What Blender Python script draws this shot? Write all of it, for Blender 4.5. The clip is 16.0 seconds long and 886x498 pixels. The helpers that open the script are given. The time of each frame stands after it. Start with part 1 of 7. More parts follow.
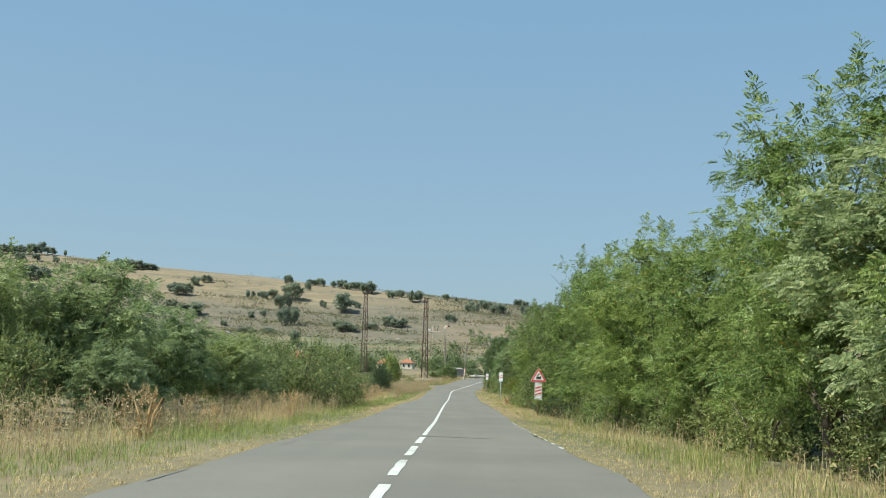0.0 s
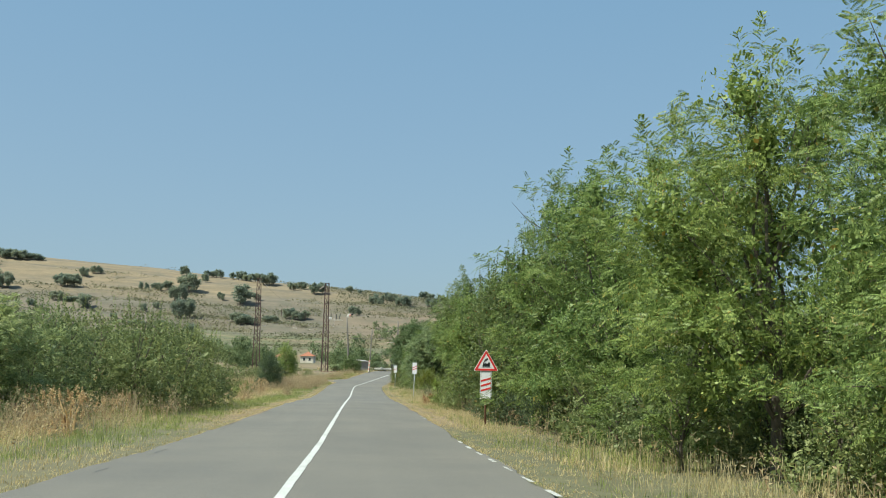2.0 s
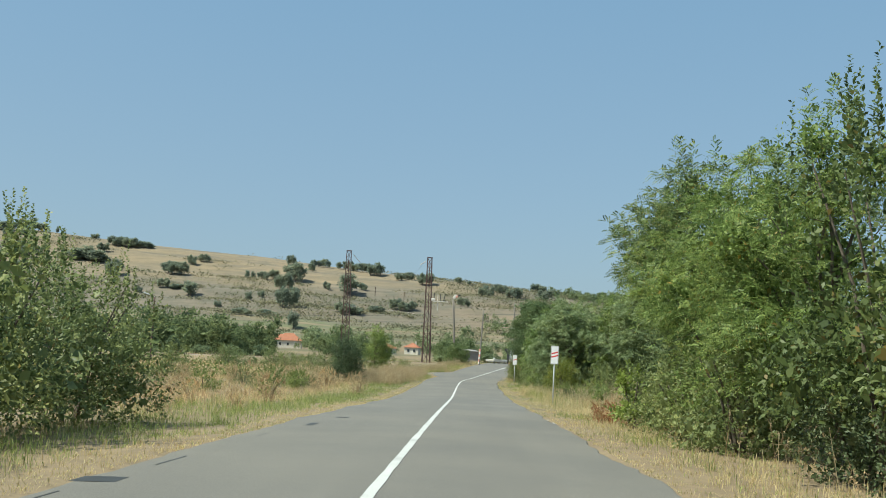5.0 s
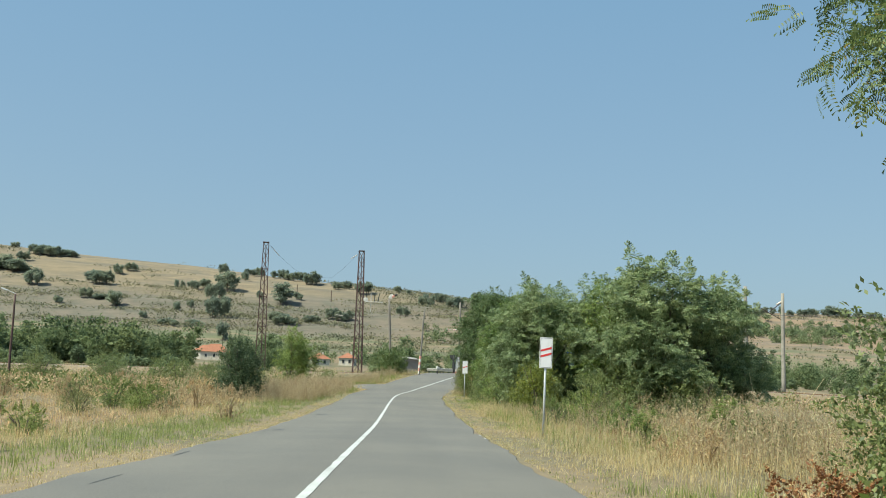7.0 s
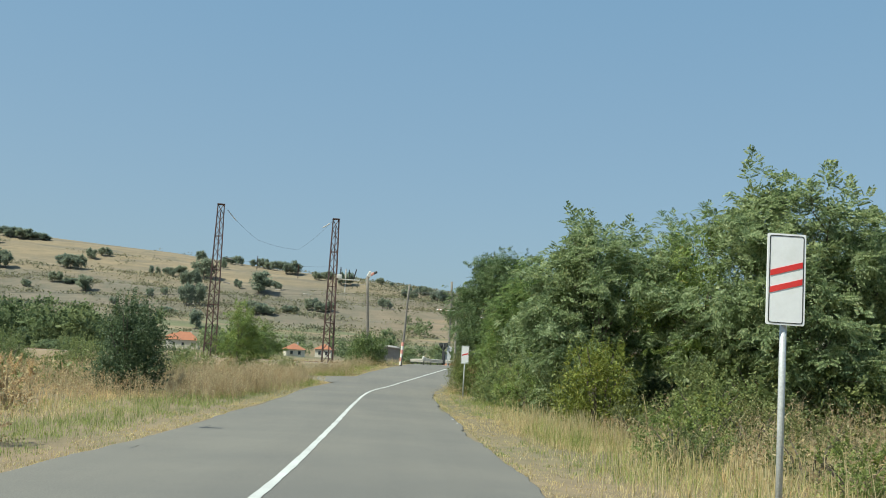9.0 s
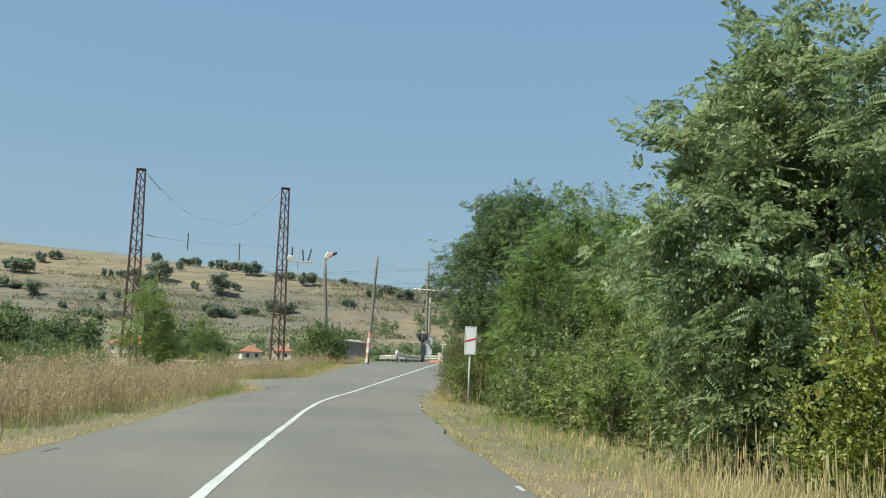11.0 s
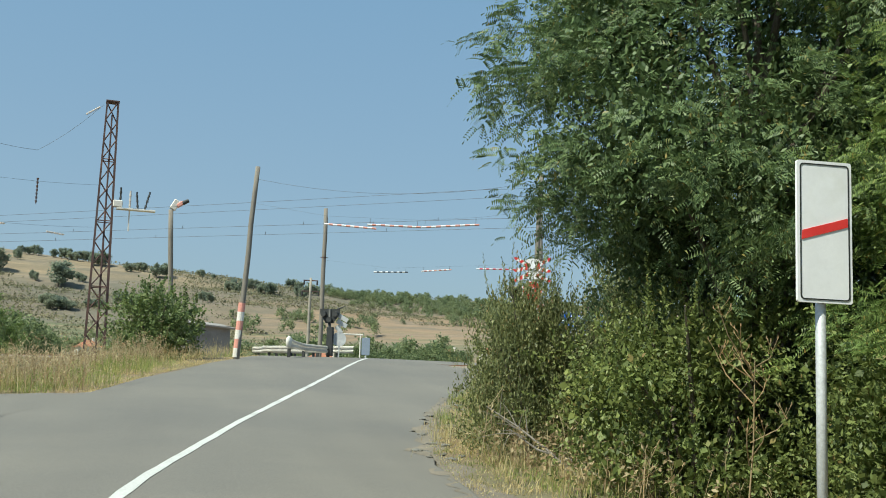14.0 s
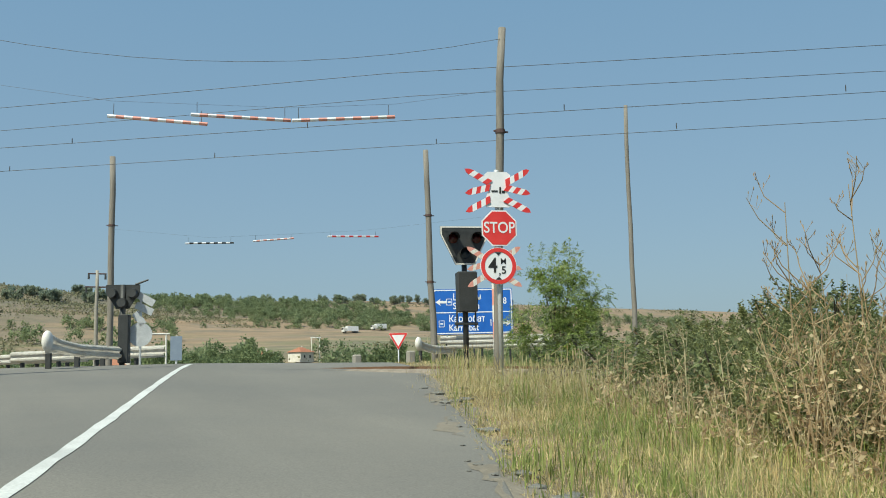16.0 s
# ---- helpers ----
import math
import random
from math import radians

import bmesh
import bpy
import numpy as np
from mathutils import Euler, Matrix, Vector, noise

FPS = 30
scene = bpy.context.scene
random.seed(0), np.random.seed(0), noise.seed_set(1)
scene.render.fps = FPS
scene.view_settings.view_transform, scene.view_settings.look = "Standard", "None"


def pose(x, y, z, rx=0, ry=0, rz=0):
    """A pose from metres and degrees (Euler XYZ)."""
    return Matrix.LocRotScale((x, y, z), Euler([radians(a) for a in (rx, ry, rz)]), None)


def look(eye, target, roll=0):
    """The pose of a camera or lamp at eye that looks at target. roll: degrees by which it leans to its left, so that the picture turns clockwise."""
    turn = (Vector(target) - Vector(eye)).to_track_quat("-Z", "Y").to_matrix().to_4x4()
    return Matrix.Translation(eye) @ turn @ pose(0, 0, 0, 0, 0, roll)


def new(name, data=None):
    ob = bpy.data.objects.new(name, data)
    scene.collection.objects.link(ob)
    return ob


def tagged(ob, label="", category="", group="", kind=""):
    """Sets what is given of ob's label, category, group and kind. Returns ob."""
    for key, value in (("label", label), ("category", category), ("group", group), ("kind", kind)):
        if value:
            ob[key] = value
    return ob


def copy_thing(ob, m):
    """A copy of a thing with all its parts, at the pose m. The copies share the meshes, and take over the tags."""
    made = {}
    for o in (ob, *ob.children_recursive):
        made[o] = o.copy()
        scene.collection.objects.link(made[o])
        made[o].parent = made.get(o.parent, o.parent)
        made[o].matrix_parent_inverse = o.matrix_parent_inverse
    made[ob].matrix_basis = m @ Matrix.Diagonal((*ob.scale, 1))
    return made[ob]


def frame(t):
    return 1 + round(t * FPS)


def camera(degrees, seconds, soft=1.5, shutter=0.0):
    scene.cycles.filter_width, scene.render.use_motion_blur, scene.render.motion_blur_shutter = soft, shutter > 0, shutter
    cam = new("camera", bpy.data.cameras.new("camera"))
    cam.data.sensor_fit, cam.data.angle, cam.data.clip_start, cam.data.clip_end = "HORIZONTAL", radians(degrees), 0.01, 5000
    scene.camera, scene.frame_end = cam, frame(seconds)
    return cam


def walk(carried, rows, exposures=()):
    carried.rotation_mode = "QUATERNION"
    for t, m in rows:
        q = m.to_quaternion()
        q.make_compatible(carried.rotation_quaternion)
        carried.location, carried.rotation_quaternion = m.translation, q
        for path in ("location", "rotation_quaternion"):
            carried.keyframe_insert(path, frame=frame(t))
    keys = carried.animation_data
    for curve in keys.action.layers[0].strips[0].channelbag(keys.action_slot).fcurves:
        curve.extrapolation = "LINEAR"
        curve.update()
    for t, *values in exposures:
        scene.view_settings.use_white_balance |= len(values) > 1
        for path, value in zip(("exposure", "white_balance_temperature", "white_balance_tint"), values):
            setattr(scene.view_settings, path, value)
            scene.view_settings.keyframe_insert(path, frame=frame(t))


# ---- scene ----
cam = camera(48.0, 16.0, soft=0.95)
PATH = [
    (0, (-3.006, -53.956, 1.706), (-3.034, -51.972, 1.957), 1.5),
    (0.5, (-2.923, -49.07, 1.652), (-3.02, -47.089, 1.902), 1.4),
    (1, (-2.874, -44.262, 1.599), (-2.906, -42.277, 1.845), 1.2),
    (1.5, (-2.849, -39.494, 1.539), (-2.773, -37.509, 1.772), 1.1),
    (2, (-2.946, -34.664, 1.431), (-2.782, -32.686, 1.675), 1.1),
    (2.5, (-3.018, -29.498, 1.354), (-2.782, -27.527, 1.603), 1.2),
    (3, (-3.075, -23.953, 1.238), (-2.865, -21.978, 1.473), 1.4),
    (3.5, (-3.061, -18.386, 1.143), (-2.962, -16.402, 1.372), 1.7),
    (4, (-2.944, -13.111, 1.017), (-2.994, -11.124, 1.24), 2.1),
    (4.1, (-2.917, -12.045, 1.0), (-3.003, -10.057, 1.215), 2.2),
    (4.2, (-2.896, -10.969, 0.99), (-3.01, -8.983, 1.203), 2.2),
    (6.3, (-2.597, 12.129, 0.848), (-2.523, 14.111, 1.112), 2.0),
    (6.5, (-2.57, 14.319, 0.81), (-2.498, 16.3, 1.074), 1.9),
    (7, (-2.475, 19.762, 0.77), (-2.41, 21.744, 1.026), 1.7),
    (7.5, (-2.364, 25.235, 0.712), (-2.301, 27.219, 0.958), 2.0),
    (8, (-2.257, 30.64, 0.647), (-2.186, 32.624, 0.894), 2.0),
    (8.2, (-2.251, 32.761, 0.622), (-2.173, 34.743, 0.872), 2.5),
    (10.3, (-2.087, 54.578, 0.261), (-1.949, 56.557, 0.508), 2.1),
    (10.5, (-2.066, 56.587, 0.287), (-1.916, 58.565, 0.539), 1.8),
    (11, (-2.049, 61.463, 0.305), (-1.879, 63.439, 0.56), 1.8),
    (11.5, (-2.106, 66.21, 0.302), (-1.902, 68.183, 0.555), 2.1),
    (12, (-2.175, 70.929, 0.322), (-1.939, 72.898, 0.582), 2.3),
    (12.5, (-2.187, 75.778, 0.378), (-1.951, 77.747, 0.635), 2.4),
    (13, (-2.148, 80.755, 0.408), (-1.909, 82.725, 0.662), 2.6),
    (13.5, (-2.176, 85.312, 0.494), (-1.849, 87.268, 0.751), 2.1),
    (14, (-2.05, 89.95, 0.51), (-1.607, 91.883, 0.77), 1.8),
    (14.5, (-1.817, 94.219, 0.611), (-1.314, 96.137, 0.867), 1.2),
    (14.8, (-1.647, 96.658, 0.658), (-1.134, 98.573, 0.919), 1.1),
    (15, (-1.457, 98.221, 0.642), (-0.937, 100.131, 0.923), 0.9),
    (15.5, (-0.956, 101.992, 0.645), (-0.326, 103.869, 0.925), 0.2),
    (16, (-0.248, 105.605, 0.77), (0.574, 107.411, 1.029), -1.3),
]
walk(cam, [(t, look(eye, target, roll)) for t, eye, target, roll in PATH],
     [(0, 0.48, 6580, -4), (3, 0.42, 6580, -4), (7, 0.45, 6580, -4), (8, 0.36, 6580, -4), (15, 0.4, 6580, -4), (16, 0.26, 6580, -4)])


# ---- world ----
SUN_AZ, SUN_EL = 242.0, 54.0          # compass bearing of the sun (0 = +y, clockwise) and its height
world = bpy.data.worlds.new("sky_world")
scene.world = world
world.use_nodes = True
wn = world.node_tree.nodes
sky = wn.new("ShaderNodeTexSky")
sky.sky_type = "NISHITA"
sky.sun_disc = False
sky.sun_elevation, sky.sun_rotation = radians(SUN_EL), radians(SUN_AZ)
sky.air_density, sky.dust_density, sky.ozone_density = 1.0, 1.9, 2.5
wn["Background"].inputs["Strength"].default_value = 0.11
haze = wn.new("ShaderNodeMix")          # thin summer haze evens out the clear sky
haze.data_type = "RGBA"
haze.inputs[0].default_value = 0.7
lift = wn.new("ShaderNodeSeparateXYZ")
world.node_tree.links.new(wn.new("ShaderNodeTexCoord").outputs["Generated"], lift.inputs[0])
depth = wn.new("ShaderNodeValToRGB")
depth.color_ramp.elements[0].color, depth.color_ramp.elements[1].color = (0.478, 0.61, 0.815, 1), (0.295, 0.55, 0.91, 1)
depth.color_ramp.elements[1].position = 0.5
world.node_tree.links.new(lift.outputs["Z"], depth.inputs["Fac"])
tall = wn.new("ShaderNodeMix")
tall.data_type, tall.blend_type = "RGBA", "MULTIPLY"
tall.inputs[0].default_value, tall.inputs[7].default_value = 1.0, (5.0, 5.0, 5.0, 1)
world.node_tree.links.new(depth.outputs["Color"], tall.inputs[6])
world.node_tree.links.new(tall.outputs[2], haze.inputs[7])
world.node_tree.links.new(sky.outputs["Color"], haze.inputs[6])
world.node_tree.links.new(haze.outputs[2], wn["Background"].inputs["Color"])
sun = new("sun", bpy.data.lights.new("sun", "SUN"))
sun.data.energy, sun.data.angle, sun.data.color = 5.0, radians(0.6), (1.0, 0.95, 0.86)
sa, se = radians(SUN_AZ), radians(SUN_EL)
sun.matrix_world = look((0, 0, 40), (-math.sin(sa) * math.cos(se), -math.cos(sa) * math.cos(se), 40 - math.sin(se)))


# ---- materials ----
def nodes_of(name):
    m = bpy.data.materials.new(name)
    m.use_nodes = True
    nt = m.node_tree
    return m, nt, nt.nodes, nt.links, nt.nodes["Principled BSDF"]


def ramp(nt, fac, stops):
    r = nt.nodes.new("ShaderNodeValToRGB")
    e = r.color_ramp.elements
    while len(e) < len(stops):
        e.new(0.5)
    for el, (p, c) in zip(e, stops):
        el.position, el.color = p, (*c, 1)
    nt.links.new(fac, r.inputs["Fac"])
    return r.outputs["Color"]


def noise_tex(nt, scale, detail=4.0, rough=0.6, coords="Object", stretch=None):
    tc = nt.nodes.new("ShaderNodeTexCoord")
    n = nt.nodes.new("ShaderNodeTexNoise")
    n.inputs["Scale"].default_value, n.inputs["Detail"].default_value, n.inputs["Roughness"].default_value = scale, detail, rough
    src = tc.outputs[coords]
    if stretch:
        mp = nt.nodes.new("ShaderNodeMapping")
        mp.inputs["Scale"].default_value = stretch
        nt.links.new(src, mp.inputs["Vector"])
        src = mp.outputs["Vector"]
    nt.links.new(src, n.inputs["Vector"])
    return n.outputs["Fac"]


def mix_rgb(nt, fac, a, b, blend="MIX"):
    m = nt.nodes.new("ShaderNodeMix")
    m.data_type, m.blend_type = "RGBA", blend
    for key, v in ((0, fac), (6, a), (7, b)):
        if isinstance(v, (int, float)):
            m.inputs[key].default_value = v
        elif isinstance(v, tuple):
            m.inputs[key].default_value = (*v, 1)
        else:
            nt.links.new(v, m.inputs[key])
    return m.outputs[2]


def surface(name, c1, c2, scale=3.0, rough=0.7, metal=0.0, bump=0.0, fine=40.0, stain=None, stretch=None, grain=0.35):
    """A surface with broad and fine variation between two colours, with relief."""
    m, nt, n, links, b = nodes_of(name)
    broad = noise_tex(nt, scale, 5, stretch=stretch)
    col = ramp(nt, broad, [(0.35, c1), (0.68, c2)])
    small = noise_tex(nt, fine, 3, 0.7, stretch=stretch)
    col = mix_rgb(nt, grain, col, ramp(nt, small, [(0.3, tuple(v * 0.6 for v in c1)), (0.7, tuple(min(1, v * 1.25) for v in c2))]))
    if stain:
        s = noise_tex(nt, scale * 0.37, 6, 0.65)
        col = mix_rgb(nt, ramp(nt, s, [(0.52, (0, 0, 0)), (0.7, (1, 1, 1))]), col, stain)
    links.new(col, b.inputs["Base Color"])
    b.inputs["Roughness"].default_value, b.inputs["Metallic"].default_value = rough, metal
    if bump:
        bp = n.new("ShaderNodeBump")
        bp.inputs["Strength"].default_value, bp.inputs["Distance"].default_value = 0.6, bump
        links.new(small, bp.inputs["Height"])
        links.new(bp.outputs["Normal"], b.inputs["Normal"])
    return m


def foliage(name, dark, mid, light, dry=None, through_light=0.42, broad_scale=0.5, rough=0.42):
    """Leaves: each one has its own tone; light comes through them."""
    m, nt, n, links, b = nodes_of(name)
    g = n.new("ShaderNodeNewGeometry")
    stops = [(0.0, dark), (0.45, mid), (0.95, light)] + ([(1.0, dry)] if dry else [])
    col = ramp(nt, g.outputs["Random Per Island"], stops)
    oi = n.new("ShaderNodeObjectInfo")
    tone = ramp(nt, oi.outputs["Random"], [(0.0, (0.8, 0.86, 0.85)), (1.0, (1.12, 1.08, 0.95))])
    col = mix_rgb(nt, 1.0, col, tone, "MULTIPLY")
    patch = noise_tex(nt, broad_scale, 3)
    col = mix_rgb(nt, 1.0, col, ramp(nt, patch, [(0.3, (0.8, 0.86, 0.82)), (0.7, (1.15, 1.1, 1.0))]), "MULTIPLY")
    links.new(col, b.inputs["Base Color"])
    b.inputs["Roughness"].default_value = rough + 0.08
    b.inputs["Specular IOR Level"].default_value = 0.35
    tr = n.new("ShaderNodeBsdfTranslucent")
    links.new(col, tr.inputs["Color"])
    mx = n.new("ShaderNodeMixShader")
    mx.inputs["Fac"].default_value = through_light
    links.new(b.outputs["BSDF"], mx.inputs[1])
    links.new(tr.outputs["BSDF"], mx.inputs[2])
    links.new(mx.outputs["Shader"], n["Material Output"].inputs["Surface"])
    return m


def asphalt():
    m, nt, n, links, b = nodes_of("worn_grey_asphalt")
    grain = noise_tex(nt, 55, 4, 0.75)
    col = ramp(nt, grain, [(0.3, (0.108, 0.100, 0.089)), (0.7, (0.196, 0.184, 0.164))])
    lanes = noise_tex(nt, 1.0, 4, 0.6, stretch=(0.9, 0.035, 1))
    col = mix_rgb(nt, 1.0, col, ramp(nt, lanes, [(0.3, (0.94, 0.94, 0.94)), (0.7, (1.05, 1.05, 1.04))]), "MULTIPLY")
    patch = noise_tex(nt, 0.22, 5, 0.6)
    col = mix_rgb(nt, 1.0, col, ramp(nt, patch, [(0.35, (0.88, 0.885, 0.9)), (0.65, (1.08, 1.065, 1.04))]), "MULTIPLY")
    links.new(col, b.inputs["Base Color"])
    b.inputs["Roughness"].default_value = 0.9
    bp = n.new("ShaderNodeBump")
    bp.inputs["Strength"].default_value, bp.inputs["Distance"].default_value = 0.35, 0.006
    links.new(grain, bp.inputs["Height"])
    links.new(bp.outputs["Normal"], b.inputs["Normal"])
    return m


def ground_material():
    """Dry summer earth and grass: straw, tan soil and olive patches, broken at several sizes."""
    m, nt, n, links, b = nodes_of("dry_summer_ground")
    big = noise_tex(nt, 0.012, 6, 0.6, stretch=(0.6, 1.6, 1))
    mid = noise_tex(nt, 0.09, 6, 0.65)
    fine = noise_tex(nt, 2.2, 5, 0.7)
    straw, soil, olive, scrub = (0.235, 0.178, 0.11), (0.2, 0.145, 0.092), (0.125, 0.12, 0.068), (0.10, 0.10, 0.06)
    col = mix_rgb(nt, ramp(nt, mid, [(0.42, (0, 0, 0)), (0.62, (1, 1, 1))]), straw, soil)
    col = mix_rgb(nt, ramp(nt, big, [(0.46, (0, 0, 0)), (0.6, (1, 1, 1))]), col, olive)
    col = mix_rgb(nt, ramp(nt, noise_tex(nt, 0.035, 7, 0.7), [(0.55, (0, 0, 0)), (0.68, (1, 1, 1))]), col, scrub)
    # the hill: straw slopes above, grey-brown heath below them, pale fields at the foot; more fields in the east
    tc = n.new("ShaderNodeTexCoord")
    xyz = n.new("ShaderNodeSeparateXYZ")
    links.new(tc.outputs["Object"], xyz.inputs[0])

    def spread(source, a, b, lo=0.0, hi=1.0):
        r = n.new("ShaderNodeMapRange")
        for key, v in (("From Min", a), ("From Max", b), ("To Min", lo), ("To Max", hi)):
            r.inputs[key].default_value = v
        links.new(source, r.inputs["Value"])
        return r.outputs["Result"]

    def maths(op, a, b):
        q = n.new("ShaderNodeMath")
        q.operation = op
        for k, v in ((0, a), (1, b)):
            if isinstance(v, (int, float)):
                q.inputs[k].default_value = v
            else:
                links.new(v, q.inputs[k])
        return q.outputs[0]
    on_hill = spread(xyz.outputs["Y"], 440, 520)
    east = spread(xyz.outputs["X"], -30, 60)
    wander = noise_tex(nt, 0.02, 5, 0.6, stretch=(0.5, 1.5, 1))
    level = maths("ADD", xyz.outputs["Z"], maths("MULTIPLY", maths("SUBTRACT", wander, 0.5), 46.0))
    strips = noise_tex(nt, 0.05, 4, 0.55, stretch=(0.22, 2.4, 1))
    grass = mix_rgb(nt, ramp(nt, strips, [(0.4, (0, 0, 0)), (0.6, (1, 1, 1))]), (0.245, 0.19, 0.128), (0.2, 0.16, 0.112))
    heath = mix_rgb(nt, ramp(nt, mid, [(0.4, (0, 0, 0)), (0.6, (1, 1, 1))]), (0.172, 0.142, 0.112), (0.132, 0.12, 0.094))
    field = mix_rgb(nt, ramp(nt, strips, [(0.47, (0, 0, 0)), (0.52, (1, 1, 1))]), (0.225, 0.18, 0.12), (0.135, 0.142, 0.082))
    tan = mix_rgb(nt, ramp(nt, strips, [(0.35, (0, 0, 0)), (0.7, (1, 1, 1))]), (0.275, 0.19, 0.128), (0.205, 0.155, 0.108))
    west_slope = mix_rgb(nt, spread(level, 48, 58), mix_rgb(nt, spread(level, 20, 24), field, heath), grass)
    east_slope = mix_rgb(nt, spread(level, 40, 47), mix_rgb(nt, spread(level, 14, 22), field, tan), mix_rgb(nt, spread(xyz.outputs["X"], 200, 260), heath, tan))
    slope = mix_rgb(nt, east, west_slope, east_slope)
    bushy = noise_tex(nt, 0.05, 6, 0.7, stretch=(0.5, 1.8, 1))
    slope = mix_rgb(nt, ramp(nt, bushy, [(0.5, (0, 0, 0)), (0.6, (0.8, 0.8, 0.8))]), slope, heath)
    slope = mix_rgb(nt, 1.0, slope, ramp(nt, noise_tex(nt, 0.16, 7, 0.7, stretch=(0.5, 2.0, 1)), [(0.32, (0.8, 0.82, 0.8)), (0.66, (1.1, 1.09, 1.06))]), "MULTIPLY")
    col = mix_rgb(nt, on_hill, col, slope)
    col = mix_rgb(nt, 1.0, col, ramp(nt, fine, [(0.25, (0.72, 0.72, 0.7)), (0.75, (1.2, 1.18, 1.12))]), "MULTIPLY")
    links.new(col, b.inputs["Base Color"])
    b.inputs["Roughness"].default_value = 0.95
    bp = n.new("ShaderNodeBump")
    bp.inputs["Strength"].default_value, bp.inputs["Distance"].default_value = 0.7, 0.05
    links.new(fine, bp.inputs["Height"])
    links.new(bp.outputs["Normal"], b.inputs["Normal"])
    return m


M_ASPHALT = asphalt()
M_TAR = surface("black_tar_seam", (0.03, 0.03, 0.03), (0.06, 0.06, 0.058), 2, 0.6)
M_LINE = surface("worn_white_road_paint", (0.46, 0.455, 0.435), (0.62, 0.615, 0.59), 1.5, 0.6, stain=(0.33, 0.325, 0.31))
M_WORNLINE = surface("faded_edge_paint", (0.30, 0.29, 0.27), (0.62, 0.61, 0.58), 6, 0.7, stain=(0.2, 0.2, 0.19))
M_GROUND = ground_material()
M_GRAVEL = surface("broken_asphalt_crumbs", (0.13, 0.125, 0.115), (0.24, 0.23, 0.2), 3, 0.9, bump=0.02)
M_DIRT = surface("bare_trodden_dirt", (0.155, 0.132, 0.10), (0.235, 0.20, 0.155), 2.5, 0.95, bump=0.02, stain=(0.12, 0.105, 0.085))
M_BALLAST = surface("rusty_stone_ballast", (0.16, 0.13, 0.1), (0.3, 0.25, 0.2), 6, 0.95, bump=0.03)
M_BARK = surface("grey_brown_bark", (0.07, 0.055, 0.04), (0.17, 0.14, 0.11), 4, 0.9, bump=0.02, stretch=(3, 3, 0.5))
M_ROBINIA = foliage("acacia_leaves", (0.075, 0.115, 0.033), (0.195, 0.265, 0.08), (0.375, 0.45, 0.165), (0.42, 0.28, 0.08), 0.4)
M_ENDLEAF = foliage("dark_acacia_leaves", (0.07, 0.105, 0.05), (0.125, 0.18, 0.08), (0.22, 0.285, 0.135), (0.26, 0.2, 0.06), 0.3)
M_PALE = foliage("pale_feather_leaves", (0.115, 0.16, 0.08), (0.25, 0.315, 0.165), (0.46, 0.515, 0.33), (0.36, 0.31, 0.13), 0.5)
M_THORN = foliage("thorn_bush_leaves", (0.075, 0.092, 0.042), (0.175, 0.20, 0.092), (0.33, 0.345, 0.19), (0.34, 0.24, 0.12))
M_WESTLEAF = foliage("grey_green_acacia_leaves", (0.13, 0.175, 0.085), (0.27, 0.335, 0.155), (0.45, 0.50, 0.27), (0.36, 0.30, 0.12), 0.42)
M_AUTUMN = foliage("end_acacia_leaves", (0.06, 0.095, 0.04), (0.14, 0.195, 0.08), (0.29, 0.35, 0.165), (0.40, 0.26, 0.08), 0.4)
M_SAPLING = foliage("sapling_leaves", (0.13, 0.18, 0.05), (0.24, 0.31, 0.085), (0.36, 0.43, 0.14), None, 0.45)
M_DEADLEAF = foliage("red_brown_dead_leaves", (0.20, 0.085, 0.045), (0.32, 0.15, 0.08), (0.45, 0.25, 0.14), None, 0.35)
M_FIELDBUSH = foliage("field_bush_leaves", (0.12, 0.16, 0.055), (0.22, 0.27, 0.09), (0.35, 0.39, 0.16), (0.34, 0.27, 0.12), 0.45)
M_FRONT = foliage("bright_bush_leaves", (0.08, 0.108, 0.038), (0.16, 0.20, 0.068), (0.29, 0.335, 0.13), (0.26, 0.18, 0.08))
# hill trees: distance haze is painted into the leaf colour, pale and bluish
M_HAZYOAK = foliage("haze_paled_oak_leaves", (0.215, 0.25, 0.22), (0.27, 0.305, 0.26), (0.33, 0.36, 0.305), None, 0.5, 0.05, 0.9)
M_FIELDGREEN = foliage("field_weed_leaves", (0.10, 0.14, 0.045), (0.16, 0.20, 0.07), (0.25, 0.27, 0.11), (0.30, 0.22, 0.11))
M_PLUM = foliage("plum_leaves", (0.075, 0.10, 0.04), (0.13, 0.17, 0.065), (0.20, 0.24, 0.10), (0.22, 0.15, 0.05))
M_BUSH = foliage("bush_leaves", (0.11, 0.14, 0.06), (0.21, 0.25, 0.105), (0.34, 0.37, 0.18), (0.26, 0.20, 0.08))
M_YELLOWLEAF = foliage("yellow_green_leaves", (0.13, 0.15, 0.03), (0.27, 0.285, 0.06), (0.44, 0.43, 0.12), (0.40, 0.27, 0.08))
M_BANKLEAF = foliage("bank_bush_leaves", (0.075, 0.11, 0.045), (0.135, 0.185, 0.075), (0.23, 0.285, 0.13), None)
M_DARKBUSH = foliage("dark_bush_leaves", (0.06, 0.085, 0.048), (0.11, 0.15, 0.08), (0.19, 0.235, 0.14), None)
M_SCRUBLEAF = foliage("grey_green_scrub_leaves", (0.10, 0.118, 0.05), (0.185, 0.205, 0.095), (0.305, 0.315, 0.17), (0.36, 0.29, 0.16))
